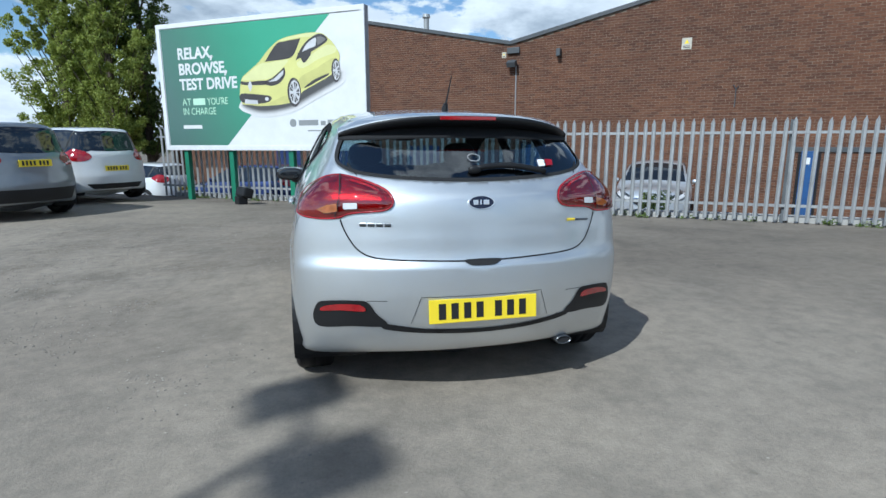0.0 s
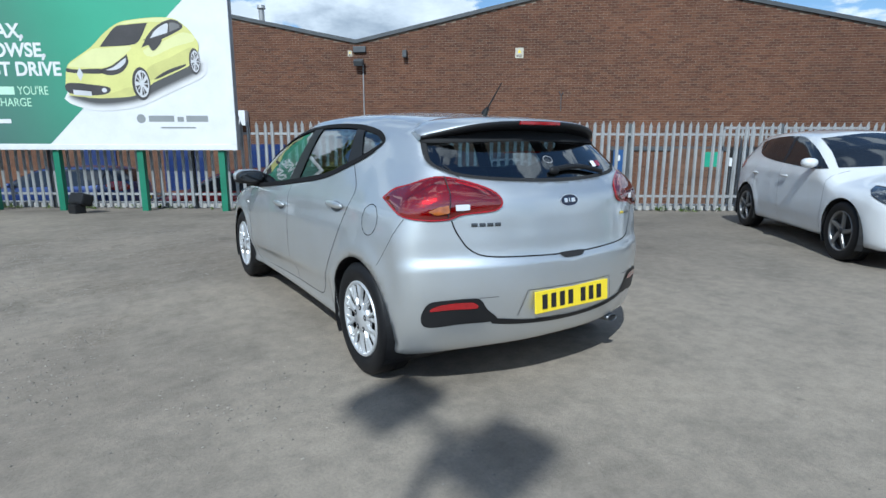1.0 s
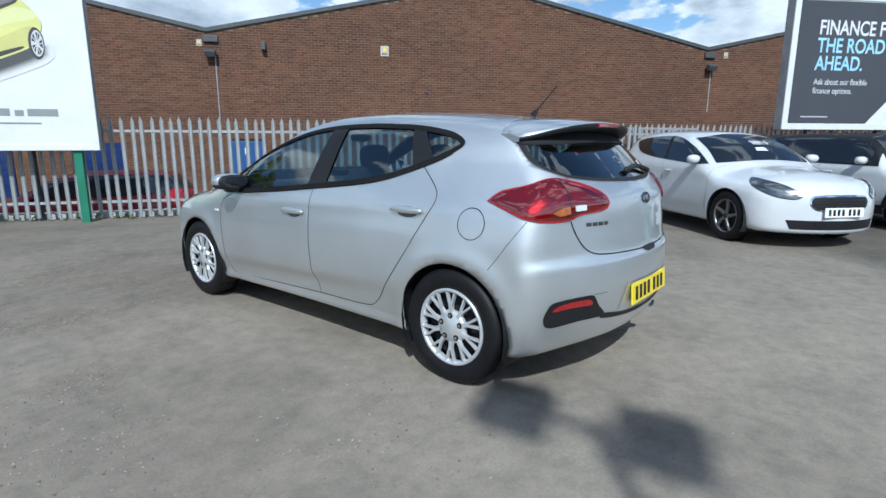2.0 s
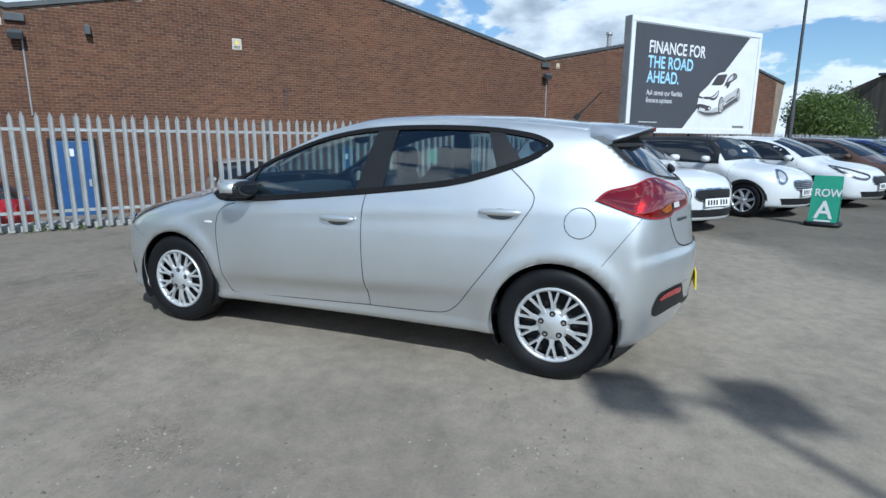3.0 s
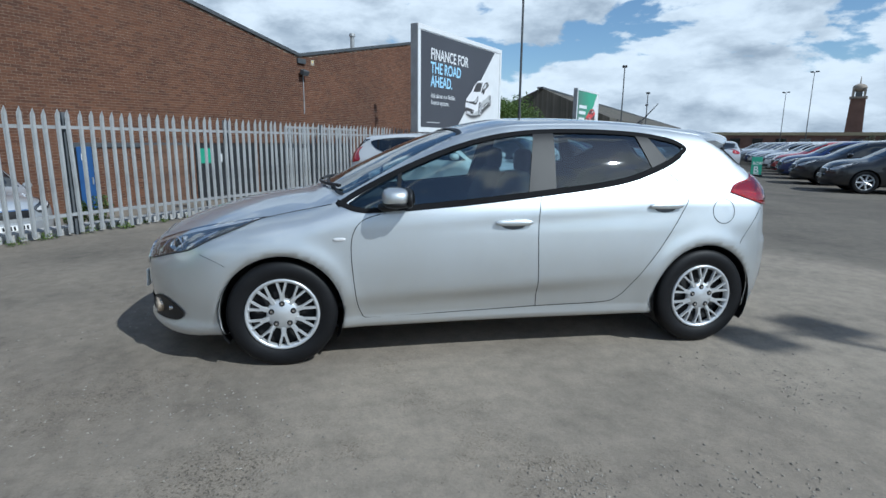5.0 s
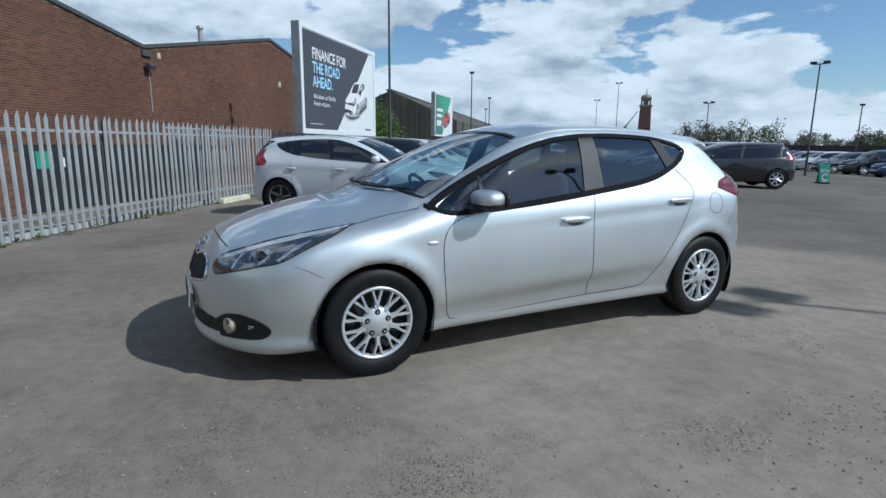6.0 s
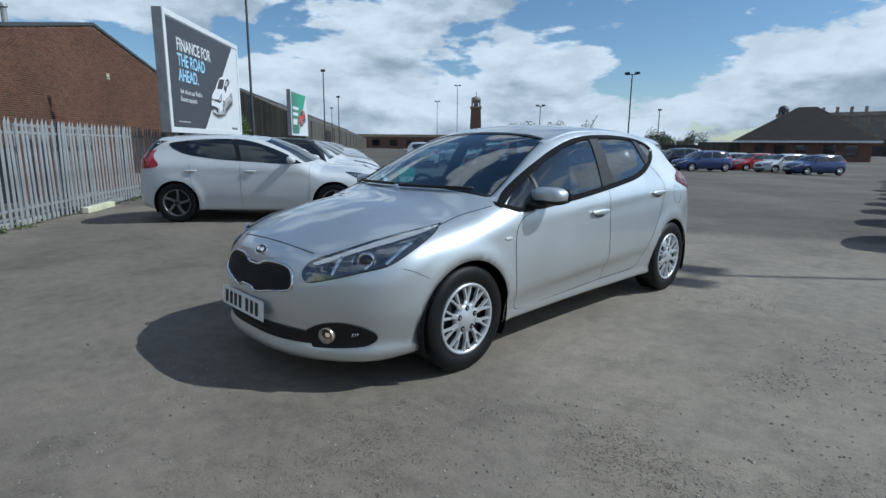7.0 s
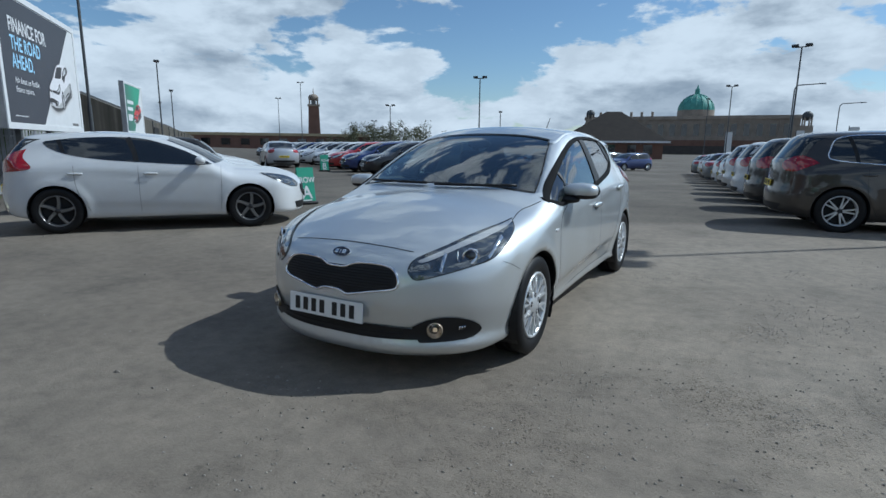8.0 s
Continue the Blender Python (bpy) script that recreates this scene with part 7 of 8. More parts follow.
def stock(key, m):
    shape, paint, words = STOCK[key]
    return row_car(key, shape, paint, words, m, wheels="silver")


STOCK = {
    "wh": ("hatch", "white", "white five-door hatchback in a row of parked cars"),
    "br": ("hatch", "brown", "metallic brown five-door hatchback in a row"),
    "bl": ("hatch", "blue", "dark blue five-door hatchback in a row"),
    "pb": ("saloon", "pale_blue", "pale metallic blue saloon car in a row"),
    "si": ("hatch", "light", "light silver five-door hatchback in a row"),
    "gr": ("saloon", "grey", "dark grey saloon car in a row"),
    "rd": ("hatch", "red", "bright red five-door hatchback in a row"),
    "bk": ("suv", "black", "black sport utility car in a row"),
    "ws": ("suv", "white", "white sport utility car in a row"),
    "sv": ("suv", "light", "silver sport utility car in a row"),
    "sa": ("saloon", "light", "silver saloon car parked in the aisle"),
    "bh": ("hatch", "black", "black five-door hatchback in a row"),
    "bs": ("suv", "blue", "dark blue sport utility car in a row"),
}
rng = random.Random(12)
for i, k in enumerate("wh br bl pb si pb gr wh rd wh si gr bl wh".split()):
    stock(k, facing(along(11.35 + 3.02 * i, 3.95 + rng.uniform(-0.12, 0.12)), OUT + rng.uniform(-1, 1)))
for i, k in enumerate("bh bh bl rd wh si wh bl gr si pb gr".split()):
    stock(k, facing(along(15.0 + 3.05 * i, 13.5 + rng.uniform(-0.15, 0.15)), OUT + 180 + rng.uniform(-1, 1)))
for i, k in enumerate("sv bk si bl gr wh pb".split()):
    stock(k, facing(along(23.0 + 2.85 * i, 17.3 + rng.uniform(-0.15, 0.15)), OUT + rng.uniform(-1, 1)))
for i, k in enumerate("bl bk gr wh si bl".split()):
    stock(k, facing(along(30.6 + 3.05 * i, 30.0 + rng.uniform(-0.15, 0.15)), OUT + 180 + rng.uniform(-1, 1)))
for i, k in enumerate("bl wh rd si".split()):
    stock(k, facing(along(29.4 + 3.05 * i, 38.2 + rng.uniform(-0.15, 0.15)), OUT + 180 + rng.uniform(-1, 1)))
stock("sa", facing((21.6, -18.3), ALONG - 3))
# the row with its backs to the aisle
RD = Vector((0.12, -0.993, 0))
for i, k in enumerate("q bk ws sv si wh gr bl wh si gr rd wh".split()):
    p = Vector((-4.45, -7.0, 0)) + RD * (2.75 * i)
    if k == "q":
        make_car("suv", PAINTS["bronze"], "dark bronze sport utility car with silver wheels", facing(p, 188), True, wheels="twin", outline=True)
    else:
        stock(k, facing(p, 187 + rng.uniform(-1, 1)))
# by the trees
make_car("mpv", PAINTS["steel_grey"], "silver-grey people carrier with a dark back bumper", facing((-6.98, 7.15), 146), True, wheels="silver", cladding=M["trim"], plate_z=0.94)
make_car("mpv", PAINTS["white"], "white people carrier parked beside the fence", facing((-6.55, 10.15), 140), True, wheels="silver")
# behind the fence
stock("sv", facing((8.3, 8.65), -128, YARD))
stock("rd", facing(along(-4.7, -2.4), ALONG + 180, YARD))
stock("bl", facing(along(-9.8, -3.3), ALONG + 180, YARD))
stock("wh", facing(along(-14.6, -3.2), ALONG + 180, YARD))
# ---- lamps, wall fittings ----


def lamp_post(p, h, heads=2, turn=0.0, spread=0.30, size=(0.16, 0.12, 0.045), label="tall dark lamp post with twin floodlights"):
    thing = empty("lamp_post", Matrix.Translation((p[0], p[1], fall(p[0], p[1]))) @ Matrix.Rotation(radians(turn), 4, "Z"), label, "lamp post", "lamp posts")
    b = bmesh.new()
    add_tube(b, (0, 0, 0), (0, 0, h * 0.25), 0.07, 0.065, 12)
    add_tube(b, (0, 0, h * 0.25), (0, 0, h), 0.048, 0.034, 12)
    part("column", b, M["pole"], thing)
    if heads > 1:
        part("crossarm", tube((-spread, 0, h), (spread, 0, h), 0.028, n=8), M["pole"], thing)
    for i in range(heads):
        x = 0 if heads == 1 else -spread + 2 * spread * i / (heads - 1)
        m = pose(x, -0.05, h + 0.08, 18, 0, 0)
        part("lamp_head", box((-size[0], -size[1], -size[2]), (size[0], size[1], size[2]), m, 0.03), M["pole"], thing)
    return thing


lamp_post((14.2, -29.4), 5.95, 2, 20)
lamp_post((-3.8, -29.7), 6.9, 2, -10)
lamp_post((28.5, -39.5), 5.2, 2, 20)
lamp_post((30.8, -17.4), 6.2, 1, 60, label="tall dark lamp post with one floodlight")
lamp_post((39.7, -24.4), 5.4, 1, 60, label="tall dark lamp post with one floodlight")
lamp_post((51.8, -31.4), 5.3, 1, 60, label="tall dark lamp post with one floodlight")
lamp_post((18.6, -43.2), 4.8, 1, 20, label="tall dark lamp post with one floodlight")
lamp_post((50.7, -50.8), 9.4, 2, 20)
lamp_post((59.6, -55.4), 8.0, 2, 20)
lamp_post((48.6, -64.2), 5.3, 2, 20)
lamp_post((-0.2, -48.8), 7.1, 2, 0)
lamp_post((2.2, -59.4), 6.9, 1, 0, label="tall dark lamp post with one floodlight")
lamp_post((17.25, -5.86), 10.0, 2, 50)
# one beyond the aisle throws its shadow beside the car
lamp_post((-7.91, -8.50), 9.0, 2, -80, 0.34, (0.17, 0.19, 0.09))


def street_lamp(p, h, reach, turn):
    """A slim grey column with a bent arm."""
    thing = empty("street_lamp", Matrix.Translation((p[0], p[1], fall(p[0], p[1]))) @ Matrix.Rotation(radians(turn), 4, "Z"), "slim grey street lamp with a bent arm", "street lamp", "street lamps")
    bend = [(0.5 * (1 - math.cos(a)), 0, h - 0.6 + 0.6 * math.sin(a)) for a in np.linspace(0, 1.45, 7)]
    sweep("column", [(0, 0, 0), (0, 0, h * 0.5)] + bend + [(reach, 0, h + 0.1)], 0.07, M["post"], thing, 8)
    part("lamp_head", box((reach - 0.1, -0.12, h + 0.03), (reach + 0.6, 0.12, h + 0.16), None, 0.04), M["post"], thing)
    return thing


street_lamp((-5.9, -71.7), 9.2, 2.4, 185)
street_lamp((-13.2, -96.8), 8.7, 2.6, 185)


def on_wall(s, z, out=0.0):
    return WALL @ Matrix.Translation((s, -out, z))


def wall_sign(s, z, w, h, mark):
    thing = tagged(empty("warning_sign", on_wall(s, z, 0.012)), "white warning sign screwed to the brick wall", "sign", "wall signs")
    part("plate", box((-w / 2, -0.004, -h / 2), (w / 2, 0.0, h / 2)), M["cream_sign"], thing)
    b = bmesh.new()
    vs = [b.verts.new(v) for v in ((-w * 0.22, -0.0065, 0.0), (w * 0.22, -0.0065, 0.0), (0, -0.0065, h * 0.36))]
    b.faces.new(vs)
    part("triangle", b, M["yellow"], thing)
    for k in range(2):
        z0 = -h * (0.22 + 0.13 * k)
        part("dark_bar", box((-w * 0.34, -0.007, z0 - h * 0.03), (w * 0.34, -0.004, z0 + h * 0.03)), M["ink"], thing)


M["cream_sign"] = surface("cream_sign", (0.47, 0.43, 0.35), 0.6, var=0.15)
M["blue_door"] = surface("blue_door", (0.022, 0.075, 0.21), 0.45, var=0.15)
wall_sign(5.50, 4.17, 0.27, 0.32, 1)
wall_sign(-0.23, 4.24, 0.15, 0.19, 1)
wall_sign(18.18, 4.42, 0.17, 0.20, 1)
wall_sign(26.97, 4.30, 0.24, 0.26, 1)
wall_sign(-SPAN + 0.35, 3.95, 0.16, 0.2, 1)
wall_sign(-SPAN + 0.35, 3.5, 0.16, 0.2, 1)


def flood(s, z, drop):
    thing = tagged(empty("wall_floodlight", on_wall(s, z)), "dark floodlight on a bracket with a cable down the brick wall", "lamp", "wall lamps")
    part("lamp_head", box((-0.16, -0.34, -0.10), (0.16, -0.12, 0.08), pose(0, 0, 0, 25), 0.02), M["pole"], thing)
    part("bracket", box((-0.03, -0.2, -0.03), (0.03, 0.0, 0.03)), M["pole"], thing)
    part("hopper", box((-0.22, -0.10, 0.24), (0.22, 0.0, 0.44), None, 0.02), M["pole"], thing)
    if drop:
        part("conduit", tube((0.10, -0.02, -0.1), (0.10, -0.02, -drop), 0.022, n=8), M["steel"], thing)


flood(0.12, 4.02, 2.1)
flood(SPAN + 0.1, 4.05, 1.7)
lamp2 = tagged(part("wall_lamp", box((-0.07, -0.22, -0.12), (0.07, 0.0, 0.12), on_wall(1.69, 4.18), 0.02), M["pole"]), "small dark box lamp on the brick wall", "lamp")
b = bmesh.new()
m = on_wall(6.91, 2.80)
for a, c in (((0, -0.03, -0.5), (0.0, -0.03, 0.0)), ((0, -0.03, 0.0), (-0.08, -0.05, 0.14)), ((0, -0.03, 0.0), (0.06, -0.05, 0.10))):
    add_tube(b, m @ Vector(a), m @ Vector(c), 0.014, n=6)
tagged(part("wall_pipe", b, M["pole"]), "short forked pipe against the brick wall", "pipe")
for p in (-3.72, 21.94):
    s = p
    thing = tagged(empty("flue", on_wall(s, roofline(s) - 0.15, -0.9)), "steel flue pipe on the roof of the hall", "flue", "flues")
    part("pipe", tube((0, 0, 0), (0, 0, 0.85), 0.10, n=16), M["steel"], thing)
    part("cowl", tube((0, 0, 0.78), (0, 0, 0.90), 0.15, 0.13, 16), M["steel"], thing)
ac = tagged(empty("air_conditioner", on_wall(-4.34, 2.10)), "white outdoor air conditioner on the brick wall", "air conditioner")
part("case", box((-0.33, -0.30, -0.26), (0.33, -0.02, 0.26), None, 0.02), M["white_sign"], ac)
part("fan_grille", tube((-0.08, -0.315, 0), (-0.08, -0.30, 0), 0.19, n=24), M["trim"], ac)
part("fan_hub", tube((-0.08, -0.325, 0), (-0.08, -0.31, 0), 0.05, n=16), M["white_sign"], ac)
for s, w, h in ((1.01, 1.0, 2.05), (8.90, 0.40, 1.85)):
    cont = tagged(empty("blue_door", on_wall(s, YARD)), "blue steel door in the brick wall", "door", "blue doors")
    part("leaf", box((-w / 2, -0.06, 0.0), (w / 2, 0.0, h), None, 0.01), M["blue_door"], cont)
    part("frame", box((-w / 2 - 0.07, -0.035, 0.0), (w / 2 + 0.07, -0.004, h + 0.07)), M["trim"], cont)
    part("notice", box((-0.10, -0.066, h * 0.80), (0.02, -0.06, h * 0.90)), M["white_sign"], cont)
    part("handle", box((w * 0.3, -0.10, 0.8), (w * 0.36, -0.06, 1.0)), M["steel"], cont)
for s, w in ((-3.4, 1.4), (-6.6, 1.6), (-10.0, 1.4)):
    d = tagged(empty("blue_shutter", on_wall(s, YARD - 0.2)), "blue steel shutter in the brick wall", "shutter", "shutters")
    for k in range(10):
        part("slat", box((-w / 2, -0.05 - 0.01 * (k % 2), 0.2 + 0.2 * k), (w / 2, -0.012, 0.39 + 0.2 * k)), PAINTS["blue"], d)
edging = part("concrete_edging", box((-9.7, 0.20, -0.5), (33.0, 0.50, 0.10), FENCE, 0.02), surface("concrete_edging", (0.40, 0.39, 0.37), 0.9, var=0.2, bump=0.2))
tagged(edging, "pale concrete edging along the foot of the fence", "edging", kind="structure")
lintel = part("lintel", box((8.45, -0.05, 1.02), (12.3, -0.012, 1.16), WALL, 0.01), M["pole"])
tagged(lintel, "dark beam set in the brick wall", "lintel", kind="structure")
gate = tagged(empty("railing_panel", FENCE @ Matrix.Translation((5.95, 0.32, 0.0))), "grey steel railing panel with a flat top behind the fence", "railing", kind="structure")
for z in (0.25, 1.62):
    part("rail", box((0.0, -0.02, z), (2.85, 0.02, z + 0.05)), M["steel"], gate)
bar_mesh = None
for k in range(24):
    if bar_mesh is None:
        bar_mesh = part("bar", box((-0.02, -0.008, 0.1), (0.02, 0.008, 1.62)), M["steel"], gate).data
        continue
    rail_bar = new("bar", bar_mesh)
    rail_bar.parent = gate
    rail_bar.matrix_basis = Matrix.Translation((0.12 * k, 0, 0))
# a rusty boarded opening, and dark slatted panels for the wall's dark lower band
M["rusty_board"] = surface("rusty_board", (0.13, 0.072, 0.045), 0.85, var=0.45, s1=1.6, bump=0.2)
M["dark_slat"] = surface("dark_slat", (0.016, 0.018, 0.021), 0.7, var=0.4, s1=1.2)
for s, w, mt, label in ((11.35, 1.5, "rusty_board", "rusty boarded opening low in the brick wall"),) + tuple((x, 2.5, "dark_slat", "dark slatted panel low in the brick wall") for x in (13.7, 16.4, 19.1)):
    bay = tagged(empty("loading_door", on_wall(s, YARD)), label, "door", "loading doors")
    part("frame", box((-w / 2 - 0.06, -0.03, 0.0), (w / 2 + 0.06, -0.012, 1.96)), M["gap"], bay)
    for k in range(8):
        part("slat", box((-w / 2, -0.05 - 0.008 * (k % 2), 0.02 + 0.235 * k), (w / 2, -0.03, 0.245 + 0.235 * k), None, 0.004), M[mt], bay)
# ground floodlight under the green board, pale kerb block by the fence
fl = tagged(empty("ground_floodlight", Matrix.Translation((-2.35, 8.2, DIP)) @ Matrix.Rotation(radians(-60), 4, "Z")), "dark floodlight standing on the ground", "lamp")
part("lamp_head", box((-0.22, -0.12, 0.18), (0.22, 0.10, 0.40), pose(0, 0, 0, -20), 0.04), M["trim"], fl)
part("stand", box((-0.12, -0.10, 0.0), (0.12, 0.10, 0.2), None, 0.02), M["trim"], fl)
blk = part("kerb_block", box((7.1, -0.19, 0.0), (8.35, -0.06, 0.12), FENCE, 0.02), surface("pale_concrete", (0.62, 0.60, 0.42), 0.85, var=0.15))
tagged(blk, "pale yellow concrete kerb block by the fence", "kerb")

# ---- distance ----
shed = tagged(empty("grey_shed", Matrix.Translation((43.7, -16.3, 0)) @ Matrix.Rotation(radians(-38.0), 4, "Z") @ Matrix.Diagonal((1.1, 1.1, 1.1, 1))), "long grey metal-clad shed", "building", kind="structure")
b = bmesh.new()
prof = [(-5.6, 0), (-5.6, 3.1), (0, 5.5), (5.6, 3.1), (5.6, 0)]
va = [b.verts.new((0, y, z)) for y, z in prof]
vb = [b.verts.new((130, y, z)) for y, z in prof]
b.faces.new(va)
b.faces.new(vb[::-1])
for i in range(4):
    b.faces.new((va[i + 1], va[i], vb[i], vb[i + 1]))
part("wall", b, M["cladding"], shed)
for k in range(12):
    part("rib", box((k * 10.0 + 3, -5.68, 0), (k * 10.0 + 3.25, -5.58, 3.1)), M["pole"], shed)
part("doorway", box((14, -5.66, 0), (19, -5.58, 2.6)), M["gap"], shed)
part("ridge", box((-0.3, -0.25, 5.42), (130, 0.25, 5.56)), M["pole"], shed)


def polar(az, r):
    x, y = -1.94 + r * math.cos(radians(az)), 4.44 + r * math.sin(radians(az))
    return Vector((x, y, fall(x, y)))


def facing_house(az, r):
    return Matrix.Translation(polar(az, r)) @ Matrix.Rotation(radians(az + 90 + 180), 4, "Z")     # -y looks back at the car park


M["far_brick"] = surface("far_brick", (0.165, 0.092, 0.068), 0.9, var=0.2, s1=0.3)
tower = tagged(empty("brick_tower", facing_house(-47.6, 250)), "tall square brick tower with a pale lantern top", "tower")
b = bmesh.new()
bmesh.ops.create_cone(b, cap_ends=True, segments=4, radius1=4.0, radius2=3.1, depth=18.5, matrix=Matrix.Translation((0, 0, 9.25)) @ Matrix.Rotation(radians(45), 4, "Z"))
part("shaft", b, M["far_brick"], tower)
part("base", box((-3.2, -3.2, 0), (3.2, 3.2, 4.0)), M["far_brick"], tower)
part("cornice", box((-2.6, -2.6, 18.3), (2.6, 2.6, 19.0)), M["stone"], tower)
for x in (-1.7, 1.7):
    for y in (-1.7, 1.7):
        part("pillar", box((x - 0.35, y - 0.35, 19), (x + 0.35, y + 0.35, 22.0)), M["stone"], tower)
part("belfry", box((-1.0, -1.0, 19), (1.0, 1.0, 22.0)), M["glass_far"], tower)
b = bmesh.new()
bmesh.ops.create_uvsphere(b, u_segments=16, v_segments=8, radius=2.2, matrix=Matrix.Translation((0, 0, 22.0)) @ Matrix.Diagonal((1, 1, 0.7, 1)))
part("cap", b, M["stone"], tower, "", True)
part("finial", tube((0, 0, 23), (0, 0, 26), 0.25, 0.08, 8), M["stone"], tower)

mall = tagged(empty("domed_hall", facing_house(-85.3, 350)), "pale stone hall with a green copper dome", "building")
part("wall", box((-62, 0, 0), (52, 60, 19.5)), M["stone"], mall)
part("cornice", box((-62.5, -1.0, 18.2), (52.5, 0.0, 20.2)), M["stone"], mall)
part("plinth", box((-63, -1.4, 0), (53, 0.0, 6.5)), M["far_brick"], mall)
for k in range(17):
    x = -58 + 6.4 * k
    part("window", box((x, -0.15, 9.0), (x + 3.0, 0.05, 15.5)), M["glass_far"], mall)
    part("pilaster", box((x - 2.2, -0.6, 6.5), (x - 1.2, 0.0, 18.2)), M["stone"], mall)
for k in range(6):
    part("statue_block", box((-54 + 6 * k, 1, 19.5), (-52.6 + 6 * k, 2.4, 23)), M["stone"], mall)
b = bmesh.new()
bmesh.ops.create_cone(b, cap_ends=True, segments=32, radius1=10.2, radius2=10.2, depth=6, matrix=Matrix.Translation((0, 14, 21)))
part("drum", b, M["stone"], mall)
b = bmesh.new()
bmesh.ops.create_uvsphere(b, u_segments=32, v_segments=20, radius=9.9, matrix=Matrix.Translation((0, 14, 23.5)))
dome = part("dome", b, M["copper"], mall, "green copper dome", True)
for k in range(16):
    a = 2 * math.pi * k / 16
    bb = bmesh.new()
    for q in range(8):
        e0, e1 = radians(90 * q / 8), radians(90 * (q + 1) / 8)
        f = lambda e: (10.0 * math.cos(e) * math.cos(a), 14 + 10.0 * math.cos(e) * math.sin(a), 23.5 + 10.0 * math.sin(e))
        add_tube(bb, f(e0), f(e1), 0.22, n=5)
    part("rib", bb, M["copper"], dome)
part("lantern", tube((0, 14, 33), (0, 14, 36.5), 1.5, 1.3, 12), M["copper"], mall)
part("finial", tube((0, 14, 36.5), (0, 14, 39), 0.9, 0.1, 10), M["copper"], mall)


def cupola(az, r, top):
    t = tagged(empty("cupola", facing_house(az, r)), "small open stone cupola on a roof", "cupola", "cupolas")
    h = top - 7
    part("base", box((-3.0, -3.0, 0), (3.0, 3.0, h - 2)), M["stone"], t)
    for k in range(6):
        a = k * math.pi / 3
        part("column", tube((2.0 * math.cos(a), 2.0 * math.sin(a), h - 2), (2.0 * math.cos(a), 2.0 * math.sin(a), h + 3), 0.4, n=8), M["stone"], t)
    b = bmesh.new()
    bmesh.ops.create_uvsphere(b, u_segments=16, v_segments=8, radius=2.5, matrix=Matrix.Translation((0, 0, h + 3)))
    part("cap", b, M["pole"], t, "", True)


cupola(-75.7, 345, 25.5)
cupola(-94.2, 345, 23.0)

pub = tagged(empty("roadside_building", facing_house(-77.9, 100) @ Matrix.Diagonal((1.05, 1.05, 1.27, 1))), "low brick building with a large dark hipped roof", "building")
part("wall", box((-8, 0, 0), (8, 14, 2.5)), M["far_brick"], pub)
b = bmesh.new()
lo = [b.verts.new(v) for v in ((-9, -1, 2.35), (9, -1, 2.35), (9, 15, 2.35), (-9, 15, 2.35))]
hi = [b.verts.new(v) for v in ((-1.2, 6, 6.6), (1.2, 6, 6.6), (1.2, 9, 6.6), (-1.2, 9, 6.6))]
for i in range(4):
    b.faces.new((lo[i], lo[(i + 1) % 4], hi[(i + 1) % 4], hi[i]))
b.faces.new(hi)
b.faces.new(lo[::-1])
part("roof", b, M["tiles"], pub)
part("fascia", box((-9, -1.06, 2.15), (9, -0.98, 2.4)), M["white_sign"], pub)
for x in (-6, -3.5, -0.8, 2.5, 5.0):
    part("window", box((x, -0.05, 0.6), (x + 1.4, 0.04, 1.9)), M["glass_far"], pub)
part("annex", box((-14, 1, 0), (-8.2, 9, 2.2)), M["cladding"], pub)
low = tagged(empty("low_works", facing_house(-43.4, 210)), "long low brick works with a pale roof band", "building")
part("wall", box((-40, 0, 0), (36, 20, 4.8)), M["far_brick"], low)
part("roof_band", box((-40, -0.4, 4.8), (36, 20, 5.8)), surface("tan_roof", (0.32, 0.27, 0.17), 0.8, var=0.15), low)
for k in range(11):
    part("window", box((-37 + 6.6 * k, -0.1, 1.5), (-34 + 6.6 * k, 0.02, 3.8)), M["glass_far"], low)
wallfar = tagged(empty("long_fence", facing_house(-65.0, 170)), "long dark boundary wall beyond the cars", "wall", kind="structure")
part("panel", box((-70, 0, 0), (80, 0.4, 2.6)), M["slate"], wallfar)
for az, r in ((-97.2, 60), (-88, 75), (-93.5, 70)):
    fg = tagged(empty("banner_flag", Matrix.Translation(polar(az, r)) @ Matrix.Rotation(radians(az - 90), 4, "Z")), "white feather banner on a pole", "flag", "banners")
    part("pole", tube((0, 0, 0), (0, 0, 4.0), 0.03, n=8), M["pole"], fg)
    part("banner", box((0.03, -0.01, 1.2), (0.75, 0.01, 3.9), None, 0.004), M["white_sign"], fg)


# ---- trees ----
def leaf_cloud(rng, blobs, count, size):
    """Small folded leaves scattered through uneven clumps."""
    vs, fs = [], []
    for _ in range(count):
        c, r = rng.choice(blobs)
        d = Vector((rng.gauss(0, 1), rng.gauss(0, 1), rng.gauss(0, 1)))
        d = d.normalized() * r * (rng.random() ** 0.45)
        p = Vector(c) + Vector((d.x, d.y, d.z))
        a = Vector((rng.gauss(0, 1), rng.gauss(0, 1), rng.gauss(0, 0.7))).normalized()
        n = a.orthogonal().normalized()
        n.rotate(Matrix.Rotation(rng.uniform(0, 6.28), 3, a))
        s = size * rng.uniform(0.6, 1.4)
        k = len(vs)
        vs += [p - a * s, p + n * s * 0.55, p + a * s, p - n * s * 0.55]
        fs += [(k, k + 1, k + 2, k + 3)]
    return vs, fs


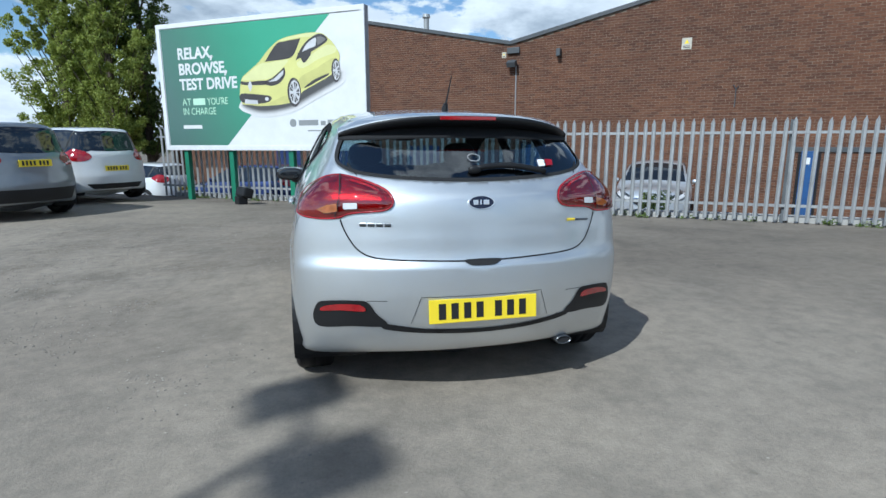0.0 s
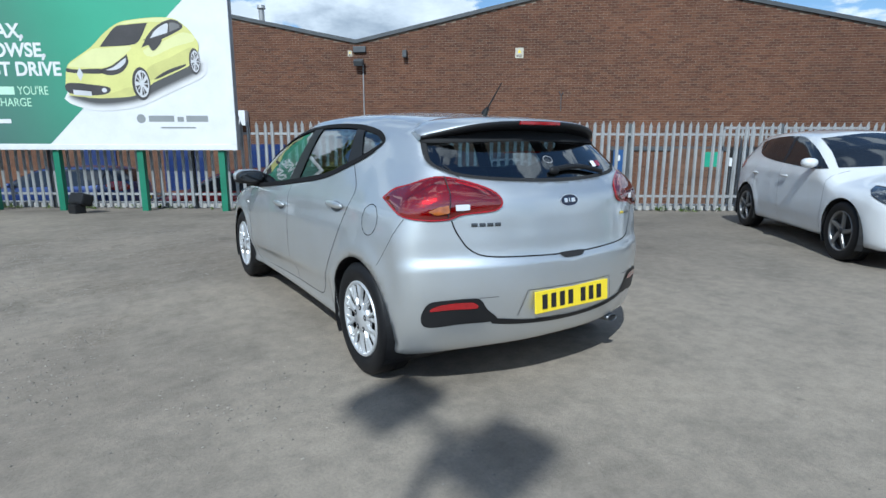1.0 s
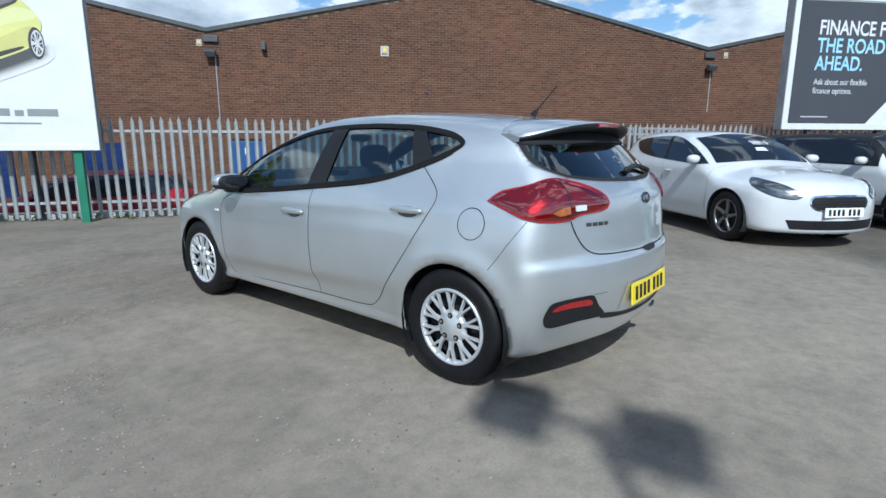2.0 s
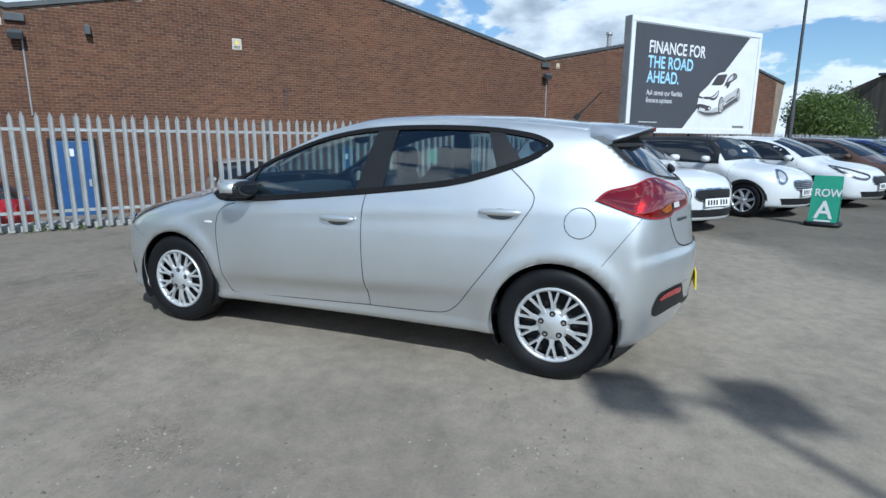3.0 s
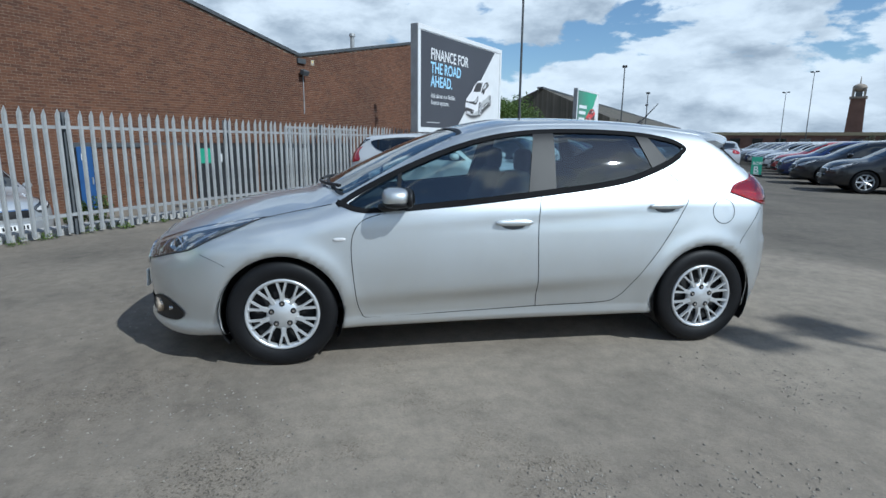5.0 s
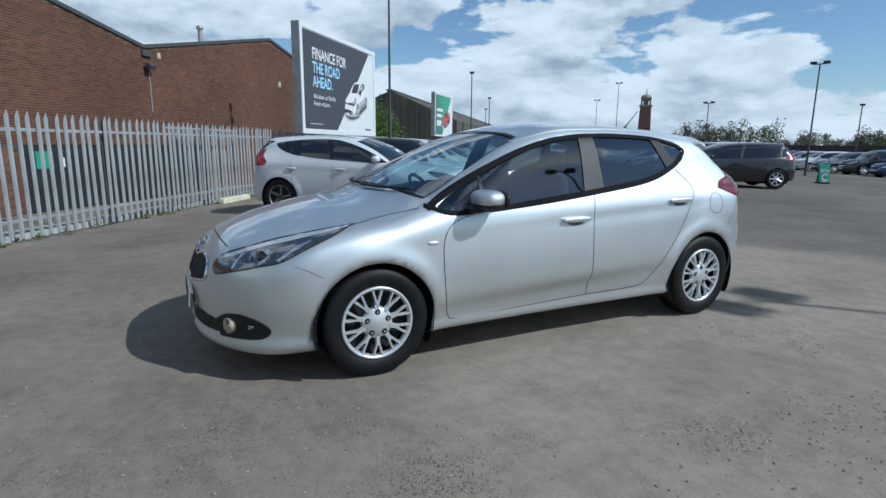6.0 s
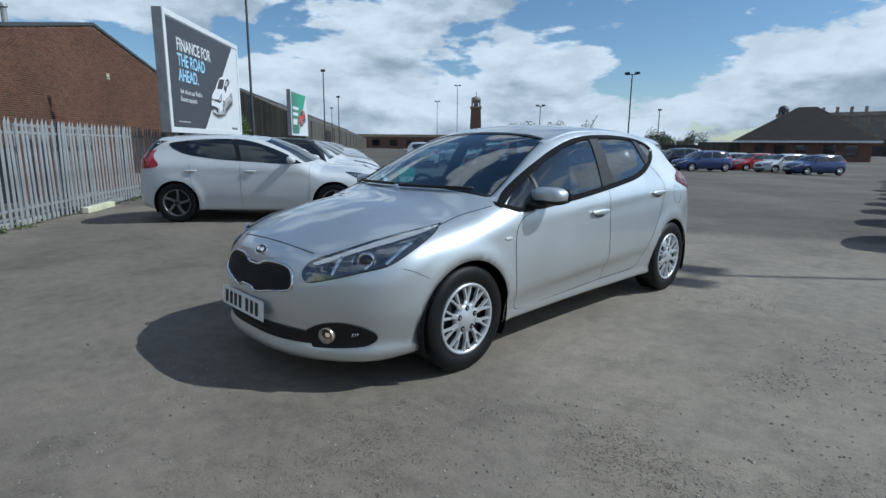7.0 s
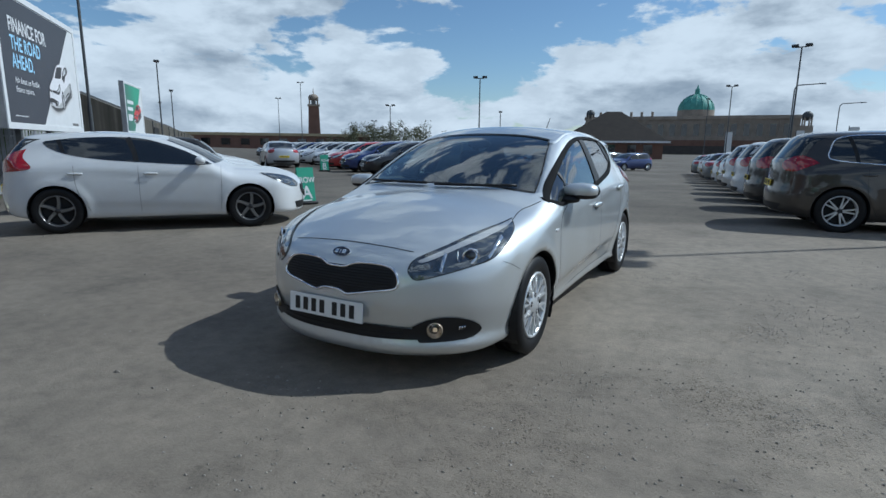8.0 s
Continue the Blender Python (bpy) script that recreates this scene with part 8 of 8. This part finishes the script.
def tree(p, height, spread, seed, leaf, count=9000, size=0.16, label="tall leafy green tree"):
    """A poplar-like tree: steep limbs from low on the trunk, each with its own upright spray of small leaves."""
    rng = random.Random(seed)
    thing = empty("tree", Matrix.Translation(p), label, "tree", "trees")
    b = bmesh.new()
    add_tube(b, (0, 0, 0), (0.1, 0.05, height * 0.45), 0.20, 0.12, 10)
    add_tube(b, (0.1, 0.05, height * 0.45), (0, 0, height * 0.95), 0.12, 0.02, 8)
    blobs = []
    for k in range(110):
        z = height * (0.08 + 0.88 * (k / 109))
        prof = spread * (math.sin(math.pi * min(1, (z / height) ** 0.75 * 0.97 + 0.03)) ** 0.6)
        a = rng.uniform(0, 6.283)
        r = prof * rng.uniform(0.25, 1.0)
        tip = Vector((r * math.cos(a), r * math.sin(a), z))
        root = Vector((0.05, 0.02, max(0.3, z - r * 2.2)))
        add_tube(b, root, tip, 0.035, 0.008, 6)
        size_k = spread * rng.uniform(0.10, 0.22)
        for f in (0.55, 0.75, 0.9, 1.05):
            blobs.append((root.lerp(tip, f) + Vector((0, 0, 0.35 * f * rng.random())), size_k * (1.25 - 0.5 * f)))
    part("trunk", b, M["bark"], thing)
    vs, fs = leaf_cloud(rng, blobs, count, size)
    mesh_ob("crown", vs, fs, leaf, thing)
    return thing


def by_bearing(az, r):
    return Vector((-0.73 + r * math.cos(radians(az)), -4.34 + r * math.sin(radians(az)), 0))


tree(by_bearing(111.0, 31), 11.5, 1.9, 1, M["leaf"], 80000, 0.055)
tree(by_bearing(107.6, 29), 13.0, 2.0, 2, M["leaf"], 80000, 0.055)
tree(by_bearing(104.9, 30), 12.5, 1.6, 3, M["leaf_dark"], 60000, 0.055)
tree(by_bearing(109.2, 38), 8.0, 1.7, 4, M["leaf"])
bush = empty("bush", Matrix.Translation((35.1, -11.1, 0)) @ Matrix.Diagonal((1.1, 1.1, 1.1, 1)), "large rounded green bush before the shed", "bush")
rg = random.Random(8)
bl = [(Vector((rg.uniform(-2.4, 2.4), rg.uniform(-1.5, 1.5), rg.uniform(0.4, 3.6))), rg.uniform(0.5, 1.1)) for _ in range(60)]
bl = [(c, r) for c, r in bl if (c.x / 2.9) ** 2 + (c.z / 4.2) ** 2 < 1]
vs, fs = leaf_cloud(rg, bl, 24000, 0.07)
mesh_ob("crown", vs, fs, M["leaf_mid"], bush)
bb = bmesh.new()
for c, r in bl[:10]:
    add_tube(bb, (0, 0, 0), c, 0.06, 0.015, 6)
part("branches", bb, M["bark"], bush)
blobs = []
for _ in range(150):
    az, r = rg.uniform(-70, -48.8), rg.uniform(180, 240)
    p = polar(az, r)
    hgt = (8.2 if -59.2 < az < -51.4 else 3.0 + 3.5 * (0.5 + 0.5 * math.sin(az * 1.7))) * rg.uniform(0.6, 1.1)
    blobs += [((p.x, p.y, hgt * f), rg.uniform(1.0, 2.2)) for f in (0.3, 0.6, 0.9)]
vs, fs = leaf_cloud(rg, blobs, 36000, 0.25)
tagged(mesh_ob("far_trees", vs, fs, M["leaf_far"]), "distant belt of trees", "trees", kind="stuff")

# brambles in the yard against the fence
bramble = empty("bramble", Matrix.Translation(along(2.0, -1.1, YARD)), "dark green bramble growing behind the fence", "bush")
rg = random.Random(17)
bl = [(Vector((rg.uniform(-0.55, 0.55), rg.uniform(-0.35, 0.35), rg.uniform(0.1, 1.0))), rg.uniform(0.08, 0.2)) for _ in range(46)]
bl = [(c, r) for c, r in bl if abs(c.x) < 0.6 - 0.4 * c.z]
vs, fs = leaf_cloud(rg, bl, 5200, 0.028)
mesh_ob("leaves", vs, fs, M["leaf_dark"], bramble)
bb = bmesh.new()
for c, r in bl[:12]:
    add_tube(bb, (c.x * 0.3, c.y * 0.3, 0), c, 0.010, 0.004, 5)
part("stems", bb, M["bark"], bramble)

# weeds along the foot of the fence
rg = random.Random(5)
bl = []
for _ in range(150):
    u = rg.uniform(-9, 14)
    bl.append((FENCE @ Vector((u, rg.uniform(-0.12, 0.22), rg.uniform(0.0, 0.05))), rg.uniform(0.03, 0.10)))
vs, fs = leaf_cloud(rg, bl, 5000, 0.018)
vs = [(v.x, v.y, max(v.z, DIP + 0.006)) for v in vs]
tagged(mesh_ob("weeds", vs, fs, M["leaf_dark"]), "low weeds along the foot of the fence", "weeds", kind="stuff")

# ---- litter: grit, twigs and dead leaves on the tarmac ----
rg = random.Random(21)
vs, fs = [], []
for _ in range(1500):
    a, r = rg.uniform(0, 6.283), 2.0 + 5.5 * rg.random() ** 0.8
    x, y = r * math.cos(a) * 0.9, r * math.sin(a)
    if abs(x) < 1.0 and abs(y) < 2.2:
        continue
    s = rg.uniform(0.003, 0.009) if rg.random() < 0.985 else rg.uniform(0.013, 0.022)
    t, k = rg.uniform(0, 6.283), len(vs)
    for q in range(5):
        e = t + 2 * math.pi * q / 5
        vs.append((x + s * rg.uniform(0.6, 1.5) * math.cos(e), y + s * rg.uniform(0.5, 1.0) * math.sin(e), 0.002))
    vs.append((x, y, s * rg.uniform(0.4, 0.9)))
    fs += [(k + q, k + (q + 1) % 5, k + 5) for q in range(5)]
# broken crumbs of tarmac, in clusters on the worn stretch
for _ in range(120):
    cx, cy = rg.gauss(-3.0, 1.5), rg.gauss(2.6, 2.2)
    spread = rg.uniform(0.08, 0.45)
    for _ in range(rg.randint(30, 150)):
        x, y = cx + rg.gauss(0, spread), cy + rg.gauss(0, spread)
        if abs(x) < 1.05 and abs(y) < 2.3:
            continue
        s, t, k = rg.uniform(0.003, 0.0085), rg.uniform(0, 6.283), len(vs)
        for q in range(4):
            e = t + math.pi * q / 2
            vs.append((x + s * rg.uniform(0.6, 1.6) * math.cos(e), y + s * rg.uniform(0.6, 1.4) * math.sin(e), 0.0015))
        vs.append((x, y, s * rg.uniform(0.5, 1.1)))
        fs += [(k + q, k + (q + 1) % 4, k + 4) for q in range(4)]
tagged(mesh_ob("grit", vs, fs, leaf_mat("grit", (0.10, 0.088, 0.074), (0.29, 0.258, 0.215), 0.0)), "loose grit and scraps on the asphalt", "grit", kind="stuff")
wall_bricks()
